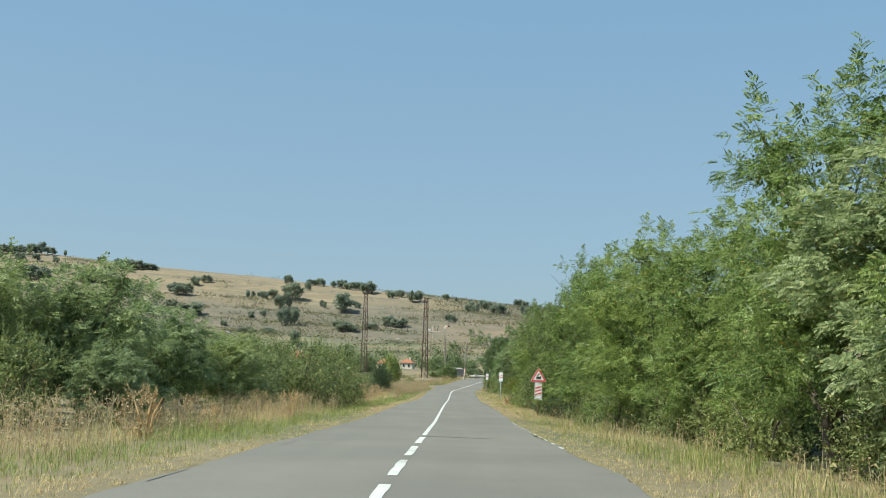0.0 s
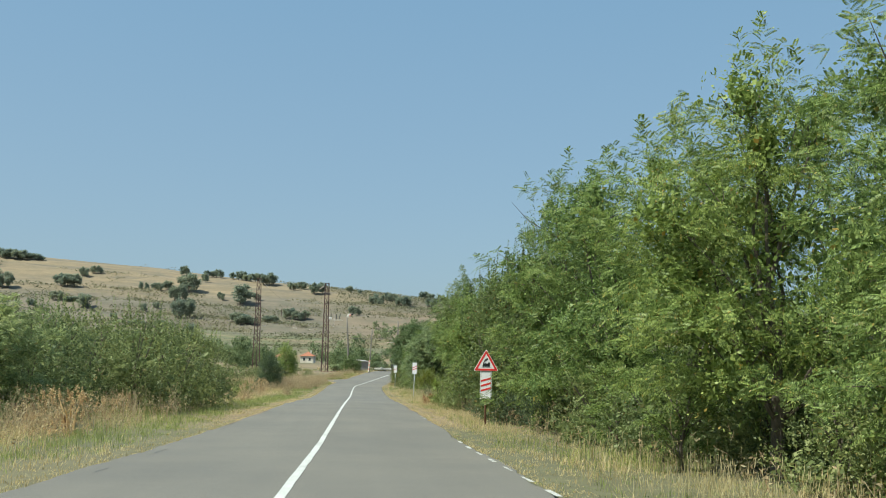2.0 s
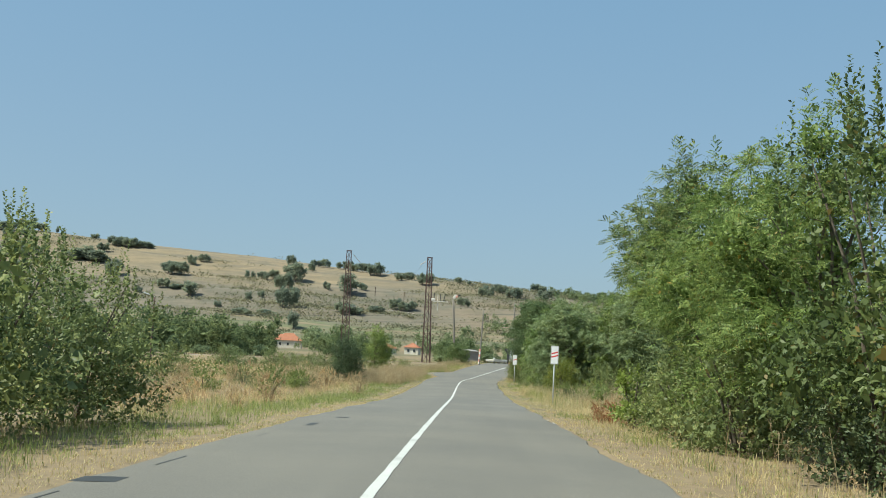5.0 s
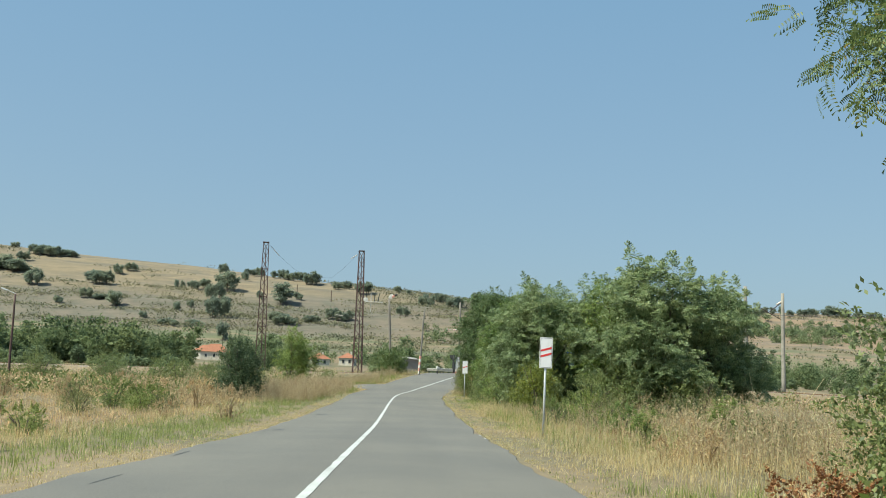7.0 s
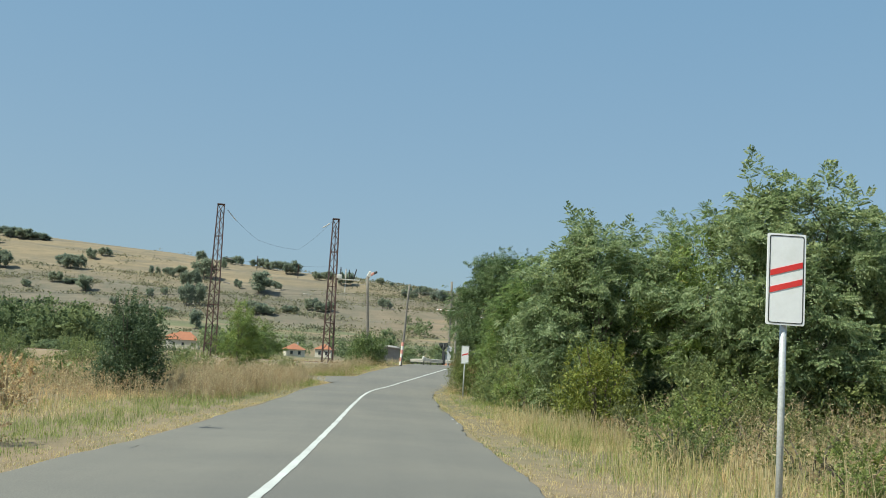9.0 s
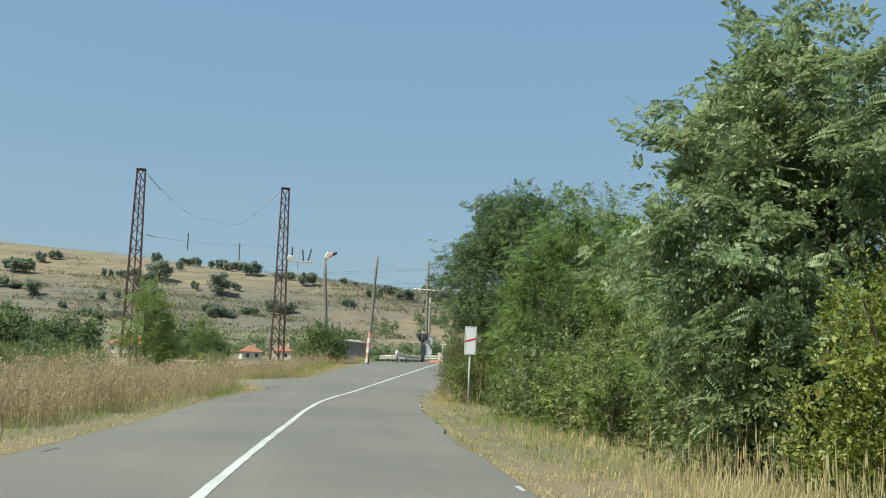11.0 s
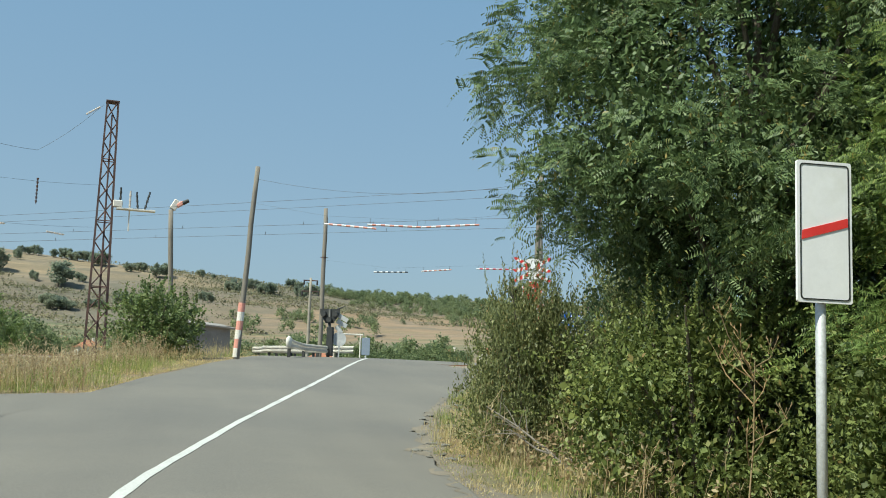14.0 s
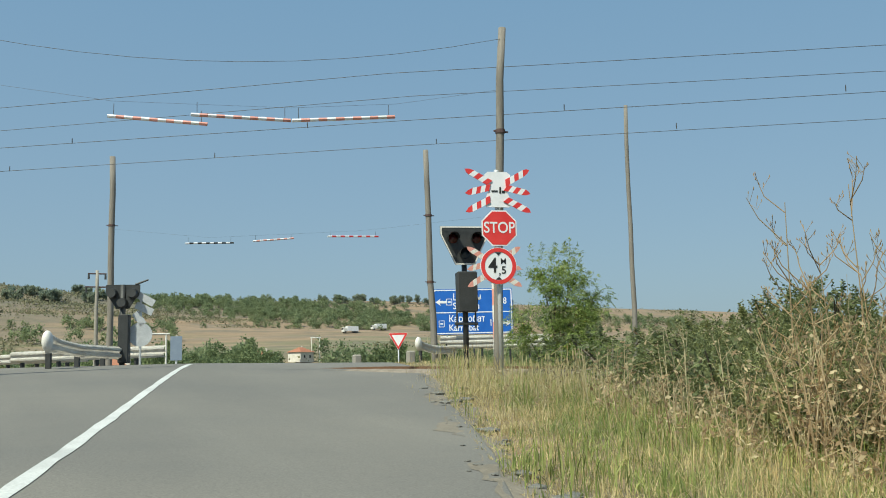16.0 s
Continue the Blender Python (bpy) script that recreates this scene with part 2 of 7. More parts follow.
# far trees: lighter, greyer green carries the haze in the colour
M_HAZYFARLEAF = foliage("haze_paled_far_leaves", (0.165, 0.205, 0.13), (0.23, 0.275, 0.17), (0.3, 0.34, 0.21), None, 0.48, 0.05, 0.9)
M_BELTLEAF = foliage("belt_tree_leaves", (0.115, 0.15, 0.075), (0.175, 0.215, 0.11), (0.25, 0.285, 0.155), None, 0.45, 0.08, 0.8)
# hill scrub lightened towards grey, haze put into its leaf colour
M_SCRUB = foliage("haze_paled_scrub_leaves", (0.17, 0.17, 0.125), (0.22, 0.212, 0.155), (0.275, 0.255, 0.19), None, 0.35, 0.03, 0.9)
M_GREEN = foliage("green_grass_blades", (0.16, 0.20, 0.065), (0.29, 0.335, 0.115), (0.45, 0.46, 0.20), (0.58, 0.46, 0.24), 0.45, 0.25, 0.7)
M_STRAW = foliage("dry_grass_blades", (0.50, 0.37, 0.205), (0.65, 0.50, 0.30), (0.76, 0.62, 0.41), (0.36, 0.31, 0.12), 0.45, 0.25, 0.7)
M_WEED = foliage("withered_weeds", (0.34, 0.225, 0.14), (0.58, 0.41, 0.27), (0.76, 0.60, 0.42), (0.28, 0.27, 0.11), 0.45, 0.25, 0.7)
M_RUST = surface("rusted_painted_steel", (0.06, 0.04, 0.04), (0.12, 0.068, 0.06), 3, 0.8, 0.1, stain=(0.15, 0.075, 0.05))
M_RUSTPOST = surface("rusty_brown_steel", (0.13, 0.065, 0.035), (0.22, 0.12, 0.07), 8, 0.8, 0.1)
M_ZINC = surface("galvanised_steel", (0.45, 0.46, 0.47), (0.62, 0.63, 0.64), 3, 0.5, 0.25, stain=(0.33, 0.31, 0.29))
M_CONCRETE = surface("weathered_concrete", (0.24, 0.22, 0.19), (0.36, 0.33, 0.28), 1.8, 0.9, bump=0.006, stain=(0.24, 0.21, 0.18))
M_WOODPOLE = surface("weathered_grey_timber", (0.152, 0.136, 0.117), (0.25, 0.226, 0.196), 3, 0.9, bump=0.01, stretch=(6, 6, 0.4))
M_WHITE = surface("white_sign_sheeting", (0.73, 0.72, 0.74), (0.82, 0.81, 0.83), 2.2, 0.45, stain=(0.66, 0.65, 0.62), grain=0.07)
M_RED = surface("red_sign_sheeting", (0.60, 0.03, 0.03), (0.72, 0.055, 0.05), 2.2, 0.45, grain=0.07)
M_PINK = surface("faded_red_paint", (0.60, 0.24, 0.19), (0.70, 0.34, 0.28), 4, 0.6)
M_OLDWHITE = surface("faded_white_paint", (0.62, 0.58, 0.52), (0.76, 0.73, 0.68), 4, 0.6)
M_BLACK = surface("black_sign_paint", (0.012, 0.012, 0.013), (0.03, 0.03, 0.03), 3, 0.5, grain=0.07)
M_BLUE = surface("blue_sign_sheeting", (0.012, 0.10, 0.42), (0.02, 0.13, 0.5), 1.5, 0.4, grain=0.07)
M_SIGBLACK = surface("dusty_black_housing", (0.018, 0.02, 0.02), (0.045, 0.045, 0.045), 3, 0.55)
M_PLATEBACK = surface("bare_aluminium_back", (0.40, 0.41, 0.42), (0.55, 0.55, 0.56), 3, 0.5, 0.3)
M_PORCELAIN = surface("pale_insulator_glaze", (0.5, 0.42, 0.36), (0.68, 0.62, 0.56), 6, 0.35)
M_WIRE = surface("dark_copper_wire", (0.05, 0.055, 0.06), (0.09, 0.09, 0.09), 3, 0.6, 0.4)
M_PLASTER = surface("pale_house_plaster", (0.55, 0.50, 0.43), (0.70, 0.66, 0.58), 0.8, 0.9)
M_ROOF = surface("orange_clay_roof_tiles", (0.27, 0.105, 0.06), (0.38, 0.16, 0.09), 1.2, 0.85, bump=0.03)
M_GLASSDARK = surface("dark_window_glass", (0.03, 0.035, 0.04), (0.06, 0.065, 0.07), 1, 0.15)
M_SHED = surface("grey_weathered_boards", (0.20, 0.18, 0.17), (0.32, 0.30, 0.28), 1.2, 0.9)
M_REDLENS = surface("dark_red_signal_lens", (0.05, 0.008, 0.008), (0.09, 0.015, 0.012), 5, 0.2)
M_BLUELENS = surface("dark_blue_signal_lens", (0.02, 0.035, 0.055), (0.035, 0.06, 0.085), 5, 0.2)


# ---- helpers for building ----
def link_mesh(name, me, material, parent=None, label=""):
    if material:
        me.materials.append(material)
    ob = new(name, me)
    if parent:
        ob.parent = parent
    if label:
        ob["label"] = label
    return ob


def part(name, bm, material, parent=None, label=""):
    me = bpy.data.meshes.new(name)
    bm.to_mesh(me)
    bm.free()
    return link_mesh(name, me, material, parent, label)


def raw_mesh(name, verts, faces, size):
    """A mesh out of numpy arrays: faces is an (n, size) array."""
    me = bpy.data.meshes.new(name)
    verts = np.asarray(verts, np.float32)
    faces = np.asarray(faces, np.int32)
    me.vertices.add(len(verts))
    me.vertices.foreach_set("co", verts.ravel())
    me.loops.add(faces.size)
    me.loops.foreach_set("vertex_index", faces.ravel())
    me.polygons.add(len(faces))
    me.polygons.foreach_set("loop_start", np.arange(0, faces.size, size, dtype=np.int32))
    me.update(calc_edges=True)
    return me


def box(bm, sx, sy, sz, m=None, bevel=0.0):
    r = bmesh.ops.create_cube(bm, size=1, matrix=(m or Matrix()) @ Matrix.Diagonal((sx, sy, sz, 1)))
    if bevel:
        edges = {e for v in r["verts"] for e in v.link_edges}
        bmesh.ops.bevel(bm, geom=list(edges), offset=bevel, segments=1, affect="EDGES")


def rod(bm, a, b, r1, r2=None, n=8):
    """A round bar from a to b."""
    a, b = Vector(a), Vector(b)
    d = b - a
    m = Matrix.Translation((a + b) / 2) @ d.to_track_quat("Z", "Y").to_matrix().to_4x4()
    bmesh.ops.create_cone(bm, cap_ends=True, segments=n, radius1=r1, radius2=r1 if r2 is None else r2, depth=d.length, matrix=m)


def tube(bm, pts, radii, n=10):
    """One continuous round skin along the points."""
    pts = [Vector(p) for p in pts]
    rings = []
    side = None
    for i, p in enumerate(pts):
        d = (pts[min(i + 1, len(pts) - 1)] - pts[max(i - 1, 0)]).normalized()
        if side is None:
            side = d.orthogonal().normalized()
        side = (side - d * side.dot(d)).normalized()
        other = d.cross(side)
        r = radii[i] if isinstance(radii, (list, tuple)) else radii
        rings.append([bm.verts.new(p + (side * math.cos(6.28319 * k / n) + other * math.sin(6.28319 * k / n)) * r) for k in range(n)])
    for a, b in zip(rings, rings[1:]):
        for k in range(n):
            bm.faces.new((a[k], a[(k + 1) % n], b[(k + 1) % n], b[k]))
    bm.faces.new(rings[0][::-1])
    bm.faces.new(rings[-1])


def prism(bm, outline, y0, y1, hole=None):
    """An upright plate: the outline (x, z), from y0 (front) to y1; with a hole of as many corners it is a ring."""
    f = [bm.verts.new((x, y0, z)) for x, z in outline]
    k = [bm.verts.new((x, y1, z)) for x, z in outline]
    n = len(outline)
    for i in range(n):
        j = (i + 1) % n
        bm.faces.new((f[i], k[i], k[j], f[j]))
    if hole is None:
        bm.faces.new(f)
        bm.faces.new(k[::-1])
    else:
        hf = [bm.verts.new((x, y0, z)) for x, z in hole]
        hk = [bm.verts.new((x, y1, z)) for x, z in hole]
        for i in range(n):
            j = (i + 1) % n
            bm.faces.new((f[i], f[j], hf[j], hf[i]))
            bm.faces.new((k[j], k[i], hk[i], hk[j]))
            bm.faces.new((hf[i], hf[j], hk[j], hk[i]))
    bmesh.ops.recalc_face_normals(bm, faces=bm.faces[:])


def rounded(points, r, steps=4):
    """A polygon with its corners rounded."""
    out, n = [], len(points)
    for i in range(n):
        p, a, b = Vector(points[i]), Vector(points[i - 1]), Vector(points[(i + 1) % n])
        u, v = (a - p).normalized(), (b - p).normalized()
        half = math.acos(max(-1, min(1, u.dot(v)))) / 2
        t = r / math.tan(half)
        s, e = p + u * t, p + v * t
        for k in range(steps + 1):
            f = k / steps
            q = s * (1 - f) ** 2 + p * 2 * f * (1 - f) + e * f * f
            out.append((q.x, q.y))
    return out


def rect(w, h, cx=0.0, cz=0.0):
    return [(cx - w / 2, cz - h / 2), (cx + w / 2, cz - h / 2), (cx + w / 2, cz + h / 2), (cx - w / 2, cz + h / 2)]


def circle(r, n=32, cx=0.0, cz=0.0, turn=0.0):
    return [(cx + r * math.cos(2 * math.pi * i / n + turn), cz + r * math.sin(2 * math.pi * i / n + turn)) for i in range(n)]


def lettering(name, text, size, material, parent, x, y, z, align="CENTER", stretch=1.0):
    """Letters standing upright on a plate that faces -y."""
    cu = bpy.data.curves.new(name, "FONT")
    cu.body, cu.size, cu.align_x, cu.align_y, cu.extrude = text, size, align, "CENTER", 0.002
    cu.offset = size * 0.012
    tmp = bpy.data.objects.new(name, cu)
    scene.collection.objects.link(tmp)
    me = bpy.data.meshes.new_from_object(tmp.evaluated_get(bpy.context.evaluated_depsgraph_get()))
    bpy.data.objects.remove(tmp)
    bpy.data.curves.remove(cu)
    me.transform(Matrix.Translation((x, y, z)) @ pose(0, 0, 0, 90) @ Matrix.Diagonal((stretch, 1, 1, 1)))
    return link_mesh(name, me, material, parent)


def thing(name, x, y, z, label, category, group="", turn=0.0):
    e = new(name)
    e.matrix_basis = pose(x, y, z, 0, 0, turn)
    return tagged(e, label, category, group)


def smooth_shade(ob):
    ob.data.polygons.foreach_set("use_smooth", [True] * len(ob.data.polygons))
    return ob


# ---- the lie of the land ----
def soft_table(rows, step=1.0, width=9):
    ys = np.arange(rows[0][0], rows[-1][0] + step, step)
    vs = np.interp(ys, [r[0] for r in rows], [r[1] for r in rows])
    pad = np.pad(vs, width // 2, mode="edge")
    return ys, np.convolve(pad, np.ones(width) / width, "valid")


ROAD_X = soft_table([(-130, -4.1), (-42, -3.85), (80, -3.45), (91, -3.32), (97, -2.95), (104, -2.3), (110.4, -0.74), (114.4, 0.34), (120.6, 1.8), (128.4, 3.72), (134, 5.3), (142, 8.0), (175, 21), (260, 60)])
ROAD_Z = soft_table([(-130, 1.2), (-54, 0.41), (-40, 0.24), (-24, -0.06), (-12, -0.30), (12, -0.45), (20, -0.53), (32, -0.68), (55, -1.03), (66, -1.0), (76, -0.92),
                     (86, -0.84), (95, -0.68), (104, -0.55), (108, -0.30), (112.7, 0.06), (116.4, 0.33), (120.6, 0.62), (126, 1.0), (129.5, 1.22), (132, 1.28), (137, 1.25), (144, 0.9), (160, 0.0), (190, -0.8), (260, 1.5)], width=5)
HALF_L = soft_table([(-130, 3.3), (92, 3.35), (98, 3.75), (104, 4.2), (112, 4.0), (116, 4.5), (121, 4.8), (126, 4.5), (260, 4.0)])
HALF_R = soft_table([(-130, 3.45), (93, 3.45), (98, 3.27), (106, 3.18), (112, 3.35), (114.5, 3.6), (119, 4.4), (125.5, 5.4), (140, 5.4), (260, 4.0)])
PLAIN = [(-3000, 0.5), (-130, 0.8), (-54, 0.2), (-20, -0.3), (20, -0.75), (60, -1.2), (130, -0.9), (200, 0.0), (330, 3.3), (470, 6.2), (3000, 6.2)]
RAIL_AT, RAIL_WAY, RAIL_SIDE = Vector((8.0, 126.5)), Vector((0.825, -0.565)), Vector((0.565, 0.825))


def look_up(tab, y):
    return np.interp(y, tab[0], tab[1])


def waves(x, y, s, seed=0.0):
    """Cheap smooth noise between -1 and 1."""
    return (np.sin(x * s + 1.7 * np.sin(y * s * 0.7 + seed)) + np.sin(y * s * 1.13 + 1.3 * np.sin(x * s * 0.83 + 2 + seed)) + np.sin((x + y) * s * 0.61 + seed * 1.9)) / 3


def rail_height(x):
    return 0.95 - 0.03 * np.clip(x - 8, 0, 40)


def land(x, y):
    """The height of the ground."""
    x, y = np.asarray(x, float), np.asarray(y, float)
    plain = np.interp(y, [r[0] for r in PLAIN], [r[1] for r in PLAIN])
    # the long hill in the distance, highest on the west
    crest = np.interp(x, [-2000, -900, -420, -370, -326, -270, -200, -165, -120, -70, -15, 45, 95, 250, 400, 700, 2000], [150, 138, 106, 103, 96.5, 89.5, 84.5, 82, 77, 72, 67, 62.5, 60, 61, 61, 57, 48])
    far = np.clip((y - 440) / (800 + 0.1 * np.abs(x) - 440), 0, 1)
    rise = np.interp(far, [0, 0.25, 0.5, 0.75, 0.93, 1.0], [0, 0.17, 0.40, 0.69, 0.95, 1.0])
    steps = 0.018 * np.sin(far * 46) * (far > 0) * (far < 0.9)
    fall = np.clip((y - 860) / 700, 0, 1) * 0.5
    z = plain + (crest - 6) * (rise + steps - fall) + waves(x, y, 0.02, 3) * 2.5 * (far > 0) * np.minimum(far * 5, 1)
    z = z + waves(x, y, 0.16, 1) * 0.14 * (np.abs(x) < 400)
    # railway bank
    d = (x - RAIL_AT.x) * RAIL_SIDE.x + (y - RAIL_AT.y) * RAIL_SIDE.y
    away = np.maximum(np.maximum(-3.0 - d, d - 7.0), 0)
    along = (x - RAIL_AT.x) * RAIL_WAY.x + (y - RAIL_AT.y) * RAIL_WAY.y
    bank = rail_height(x) - away * 0.42
    z = np.where((np.abs(along) < 160) & (bank > z), bank, z)
    # road bench
    yc = np.clip(y, -129, 259)
    off = x - look_up(ROAD_X, yc)
    out = np.where(off < 0, -off - look_up(HALF_L, yc), off - look_up(HALF_R, yc))
    zr = look_up(ROAD_Z, yc)
    verge = zr - 0.018 - np.clip(out, 0, 3) * 0.045 + 0.05 * waves(x, y, 0.9, 5) * np.clip(out, 0, 1)
    t = np.clip((out - 2.2) / 6.0, 0, 1)
    t = t * t * (3 - 2 * t)
    zz = np.where(out < 0, zr - 0.018 + np.maximum(out, -0.6) * 0.25, verge * (1 - t) + z * t)
    near = (y > -130) & (y < 200)
    k = np.clip((200 - y) / 40, 0, 1)
    return np.where(near, zz * k + z * (1 - k), z)


def land_z(x, y):
    return float(land(x, y))


def build_ground():
    xs = np.concatenate([np.linspace(-2600, -260, 40), np.linspace(-250, -46, 42), np.arange(-44, -13, 1.5), np.arange(-12.5, 22, 0.65), np.arange(22.5, 50, 1.5), np.linspace(52, 260, 42), np.linspace(275, 2600, 40)])
    ys = np.concatenate([np.linspace(-900, -132, 14), np.arange(-128, -60, 3), np.arange(-58, 172, 1.1), np.arange(173, 320, 3), np.arange(322, 900, 7), np.linspace(910, 2600, 30)])
    gx, gy = np.meshgrid(xs, ys)
    v = np.stack([gx, gy, land(gx, gy)], -1).reshape(-1, 3)
    nx, ny = len(xs), len(ys)
    i = (np.arange(ny - 1)[:, None] * nx + np.arange(nx - 1)).ravel()
    me = raw_mesh("ground", v, np.stack([i, i + 1, i + nx + 1, i + nx], -1), 4)
    ob = smooth_shade(link_mesh("ground", me, M_GROUND))
    tagged(ob, "dry summer fields rising to a long terraced hill", "ground", kind="structure")


def road_point(y, side):
    """A point on the road: side -1 left edge, 0 middle, 1 right edge."""
    c = look_up(ROAD_X, y)
    h = np.where(np.asarray(side) < 0, look_up(HALF_L, y), look_up(HALF_R, y))
    return c + side * h, look_up(ROAD_Z, y) + 0.05 * (1 - np.abs(side))


def build_road():
    rng = np.random.default_rng(3)
    ys = np.arange(-125, 230, 0.5)
    sides = np.array([-1.0, -0.987, -0.982, -0.8, -0.5, -0.2, 0, 0.2, 0.5, 0.8, 0.982, 0.987, 1.0])
    wob = {s: np.convolve(rng.normal(0, 1, len(ys) + 8), np.ones(9) / 9, "valid") for s in (-1.0, 1.0)}
    v = []
    for k, s in enumerate(sides):
        x, z = road_point(ys, np.full_like(ys, s))
        if abs(s) > 0.97:
            x = x + wob[np.sign(s)] * 0.22
        if abs(s) == 1.0:
            z = z - 0.14
        v.append(np.stack([x, ys, z], -1))
    v = np.stack(v, 1).reshape(-1, 3)
    n = len(sides)
    i = (np.arange(len(ys) - 1)[:, None] * n + np.arange(n - 1)).ravel()
    ob = smooth_shade(link_mesh("road", raw_mesh("road", v, np.stack([i, i + 1, i + n + 1, i + n], -1), 4), M_ASPHALT))
    tagged(ob, "worn grey two-lane asphalt road climbing to a crossing", "road", kind="structure")
    return ob


def on_spur(x, y):
    """The mouth of the side track that leaves the road to the west below the ramp."""
    out = look_up(ROAD_X, y) - look_up(HALF_L, y) - x
    o = np.clip(out, 0, 3)
    return (out > -0.1) & (x > -10.5) & (y > 106.3 + 1.0 * o) & (y < 112.3 - 0.2 * o)


def side_track():
    fs = np.linspace(0, 1, 13)
    v = []
    for o in np.linspace(-0.12, 6.0, 26):
        c = np.clip(o, 0, 3)
        y = 106.3 + 1.0 * c + (6.0 - 1.2 * c) * fs + 0.06 * math.sin(7 * o) * (1 - 2 * fs)
        x = look_up(ROAD_X, y) - look_up(HALF_L, y) - o
        z = look_up(ROAD_Z, y) + 0.003 + 0.035 * np.clip(o / 0.8, 0, 1) - 0.045 * np.clip(o, 0, 3)
        z[[0, -1]] -= 0.12 * np.clip(o, 0, 1)
        v.append(np.stack([x, y, z], -1))
    i = (np.arange(25)[:, None] * 13 + np.arange(12)).ravel()
    me = raw_mesh("side_track", np.concatenate(v), np.stack([i, i + 1, i + 14, i + 13], -1), 4)
    tagged(smooth_shade(link_mesh("side_track", me, M_ASPHALT)), "grey paved mouth of a side track beside the road", "road", kind="structure")


side_track()


def stripe(name, y0, y1, off, w, parent, material=None, lift=0.006, label=""):
    """A painted stripe along the road, off metres from its middle, with slightly uneven edges."""
    rng = np.random.default_rng(int((y0 + 200) * 7))
    n = max(2, int((y1 - y0) / 0.5) + 1)
    ys = np.linspace(y0, y1, n)
    c = look_up(ROAD_X, ys)
    rows = []
    for sgn in (-1, 1):
        x = c + off + sgn * (w / 2 + rng.normal(0, 0.006, n))
        h = np.where(x < c, look_up(HALF_L, ys), look_up(HALF_R, ys))
        z = look_up(ROAD_Z, ys) + 0.05 * (1 - np.abs(x - c) / h) + lift
        rows.append(np.stack([x, ys, z], -1))
    v = np.stack(rows, 1).reshape(-1, 3)
    i = np.arange(n - 1) * 2
    return link_mesh(name, raw_mesh(name, v, np.stack([i, i + 1, i + 3, i + 2], -1), 4), material or M_LINE, parent, label)


build_ground()
road = build_road()
stripe("centre_line", -25.8, 129.5, 0.0, 0.125, road, label="solid white centre line")
for k in range(14):
    y = -30.35 - 4.65 * k
    stripe("centre_dash", y, y + 3.3, 0.0, 0.15, road)
for k in range(80):
    y = -60.5 + 2.02 * k
    if -31 < y < -8 or (y >= -8 and (k * 7) % 11 in (0, 4)):
        off = look_up(HALF_R, y)
        stripe("edge_dash", y, y + (0.85 if y < -8 else 0.45), off - 0.05, 0.07, road, M_WORNLINE)
# tar seams and patches
for y0, y1, o, w in ((-26.5, -26.28, 0.95, 1.9), (20.2, 21.3, -2.6, 0.16), (8.4, 8.9, -3.0, 0.5), (24.5, 24.9, -2.4, 0.35), (50.4, 50.9, -2.75, 0.3), (64, 64.25, -2.6, 0.5)):
    stripe("tar_seam", y0, y1, o, w, road, M_TAR, 0.003)


# ---- plants ----
def unit(v):
    return v / np.maximum(np.linalg.norm(v, axis=-1, keepdims=True), 1e-9)


def leaf_frames(rng, d, out=None):
    """A side and a normal for each leaf direction d; leaves turn their faces outward and up."""
    r = rng.normal(size=d.shape) + np.array([0, 0, 1.2])
    if out is not None:
        r = 0.55 * r + 1.1 * out
    s = unit(np.cross(d, r))
    return s, np.cross(s, d)


def diamonds(p, d, s, length, width, fold=None):
    """One four-cornered leaf for each row: base p, way d, side s."""
    length, width = np.asarray(length).reshape(-1, 1), np.asarray(width).reshape(-1, 1)
    mid = p + d * length * 0.45
    if fold is not None:
        mid = mid + fold * width * 0.25
    v = np.stack([p, mid + s * width / 2, p + d * length, mid - s * width / 2], 1).reshape(-1, 3)
    return v, np.arange(len(v)).reshape(-1, 4)


def pinnate(rng, p, d, length, pairs=7, leaflet=0.06, out=None):
    """Feather leaves: narrow leaflets in opposite pairs along a stalk that droops towards its end."""
    n = len(p)
    s, up = leaf_frames(rng, d, out)
    out = []
    length = length.reshape(-1, 1)
    down = np.array([0, 0, 1.0])
    tilt = rng.normal(0.12, 0.28, (n, 1))
    for k in range(pairs):
        f = 0.16 + 0.84 * k / pairs
        at = p + d * length * f - down * length * 0.25 * f * f
        span = leaflet * (1.12 - 0.4 * abs(f - 0.45))
        for sgn in (-1, 1):
            way = unit(s * sgn - up * tilt + d * 0.28)
            wide, end = d * leaflet * 0.22, at + way * span
            out.append(np.stack([at, end + wide, end - wide], 1).reshape(-1, 3))
    at = p + d * length - down * length * 0.25
    end = at + unit(d - down * 0.7) * leaflet
    out.append(np.stack([at, end + s * leaflet * 0.22, end - s * leaflet * 0.22], 1).reshape(-1, 3))
    return np.concatenate(out)


def leaf_mesh(name, triples, quads):
    """One mesh out of three-cornered leaflets and four-cornered leaves."""
    v = np.concatenate([triples, quads])
    t = np.arange(len(triples)).reshape(-1, 3)
    q = len(triples) + np.arange(len(quads)).reshape(-1, 4)
    return raw_mesh(name, v, np.concatenate([t, q[:, [0, 1, 2]], q[:, [0, 2, 3]]]), 3)


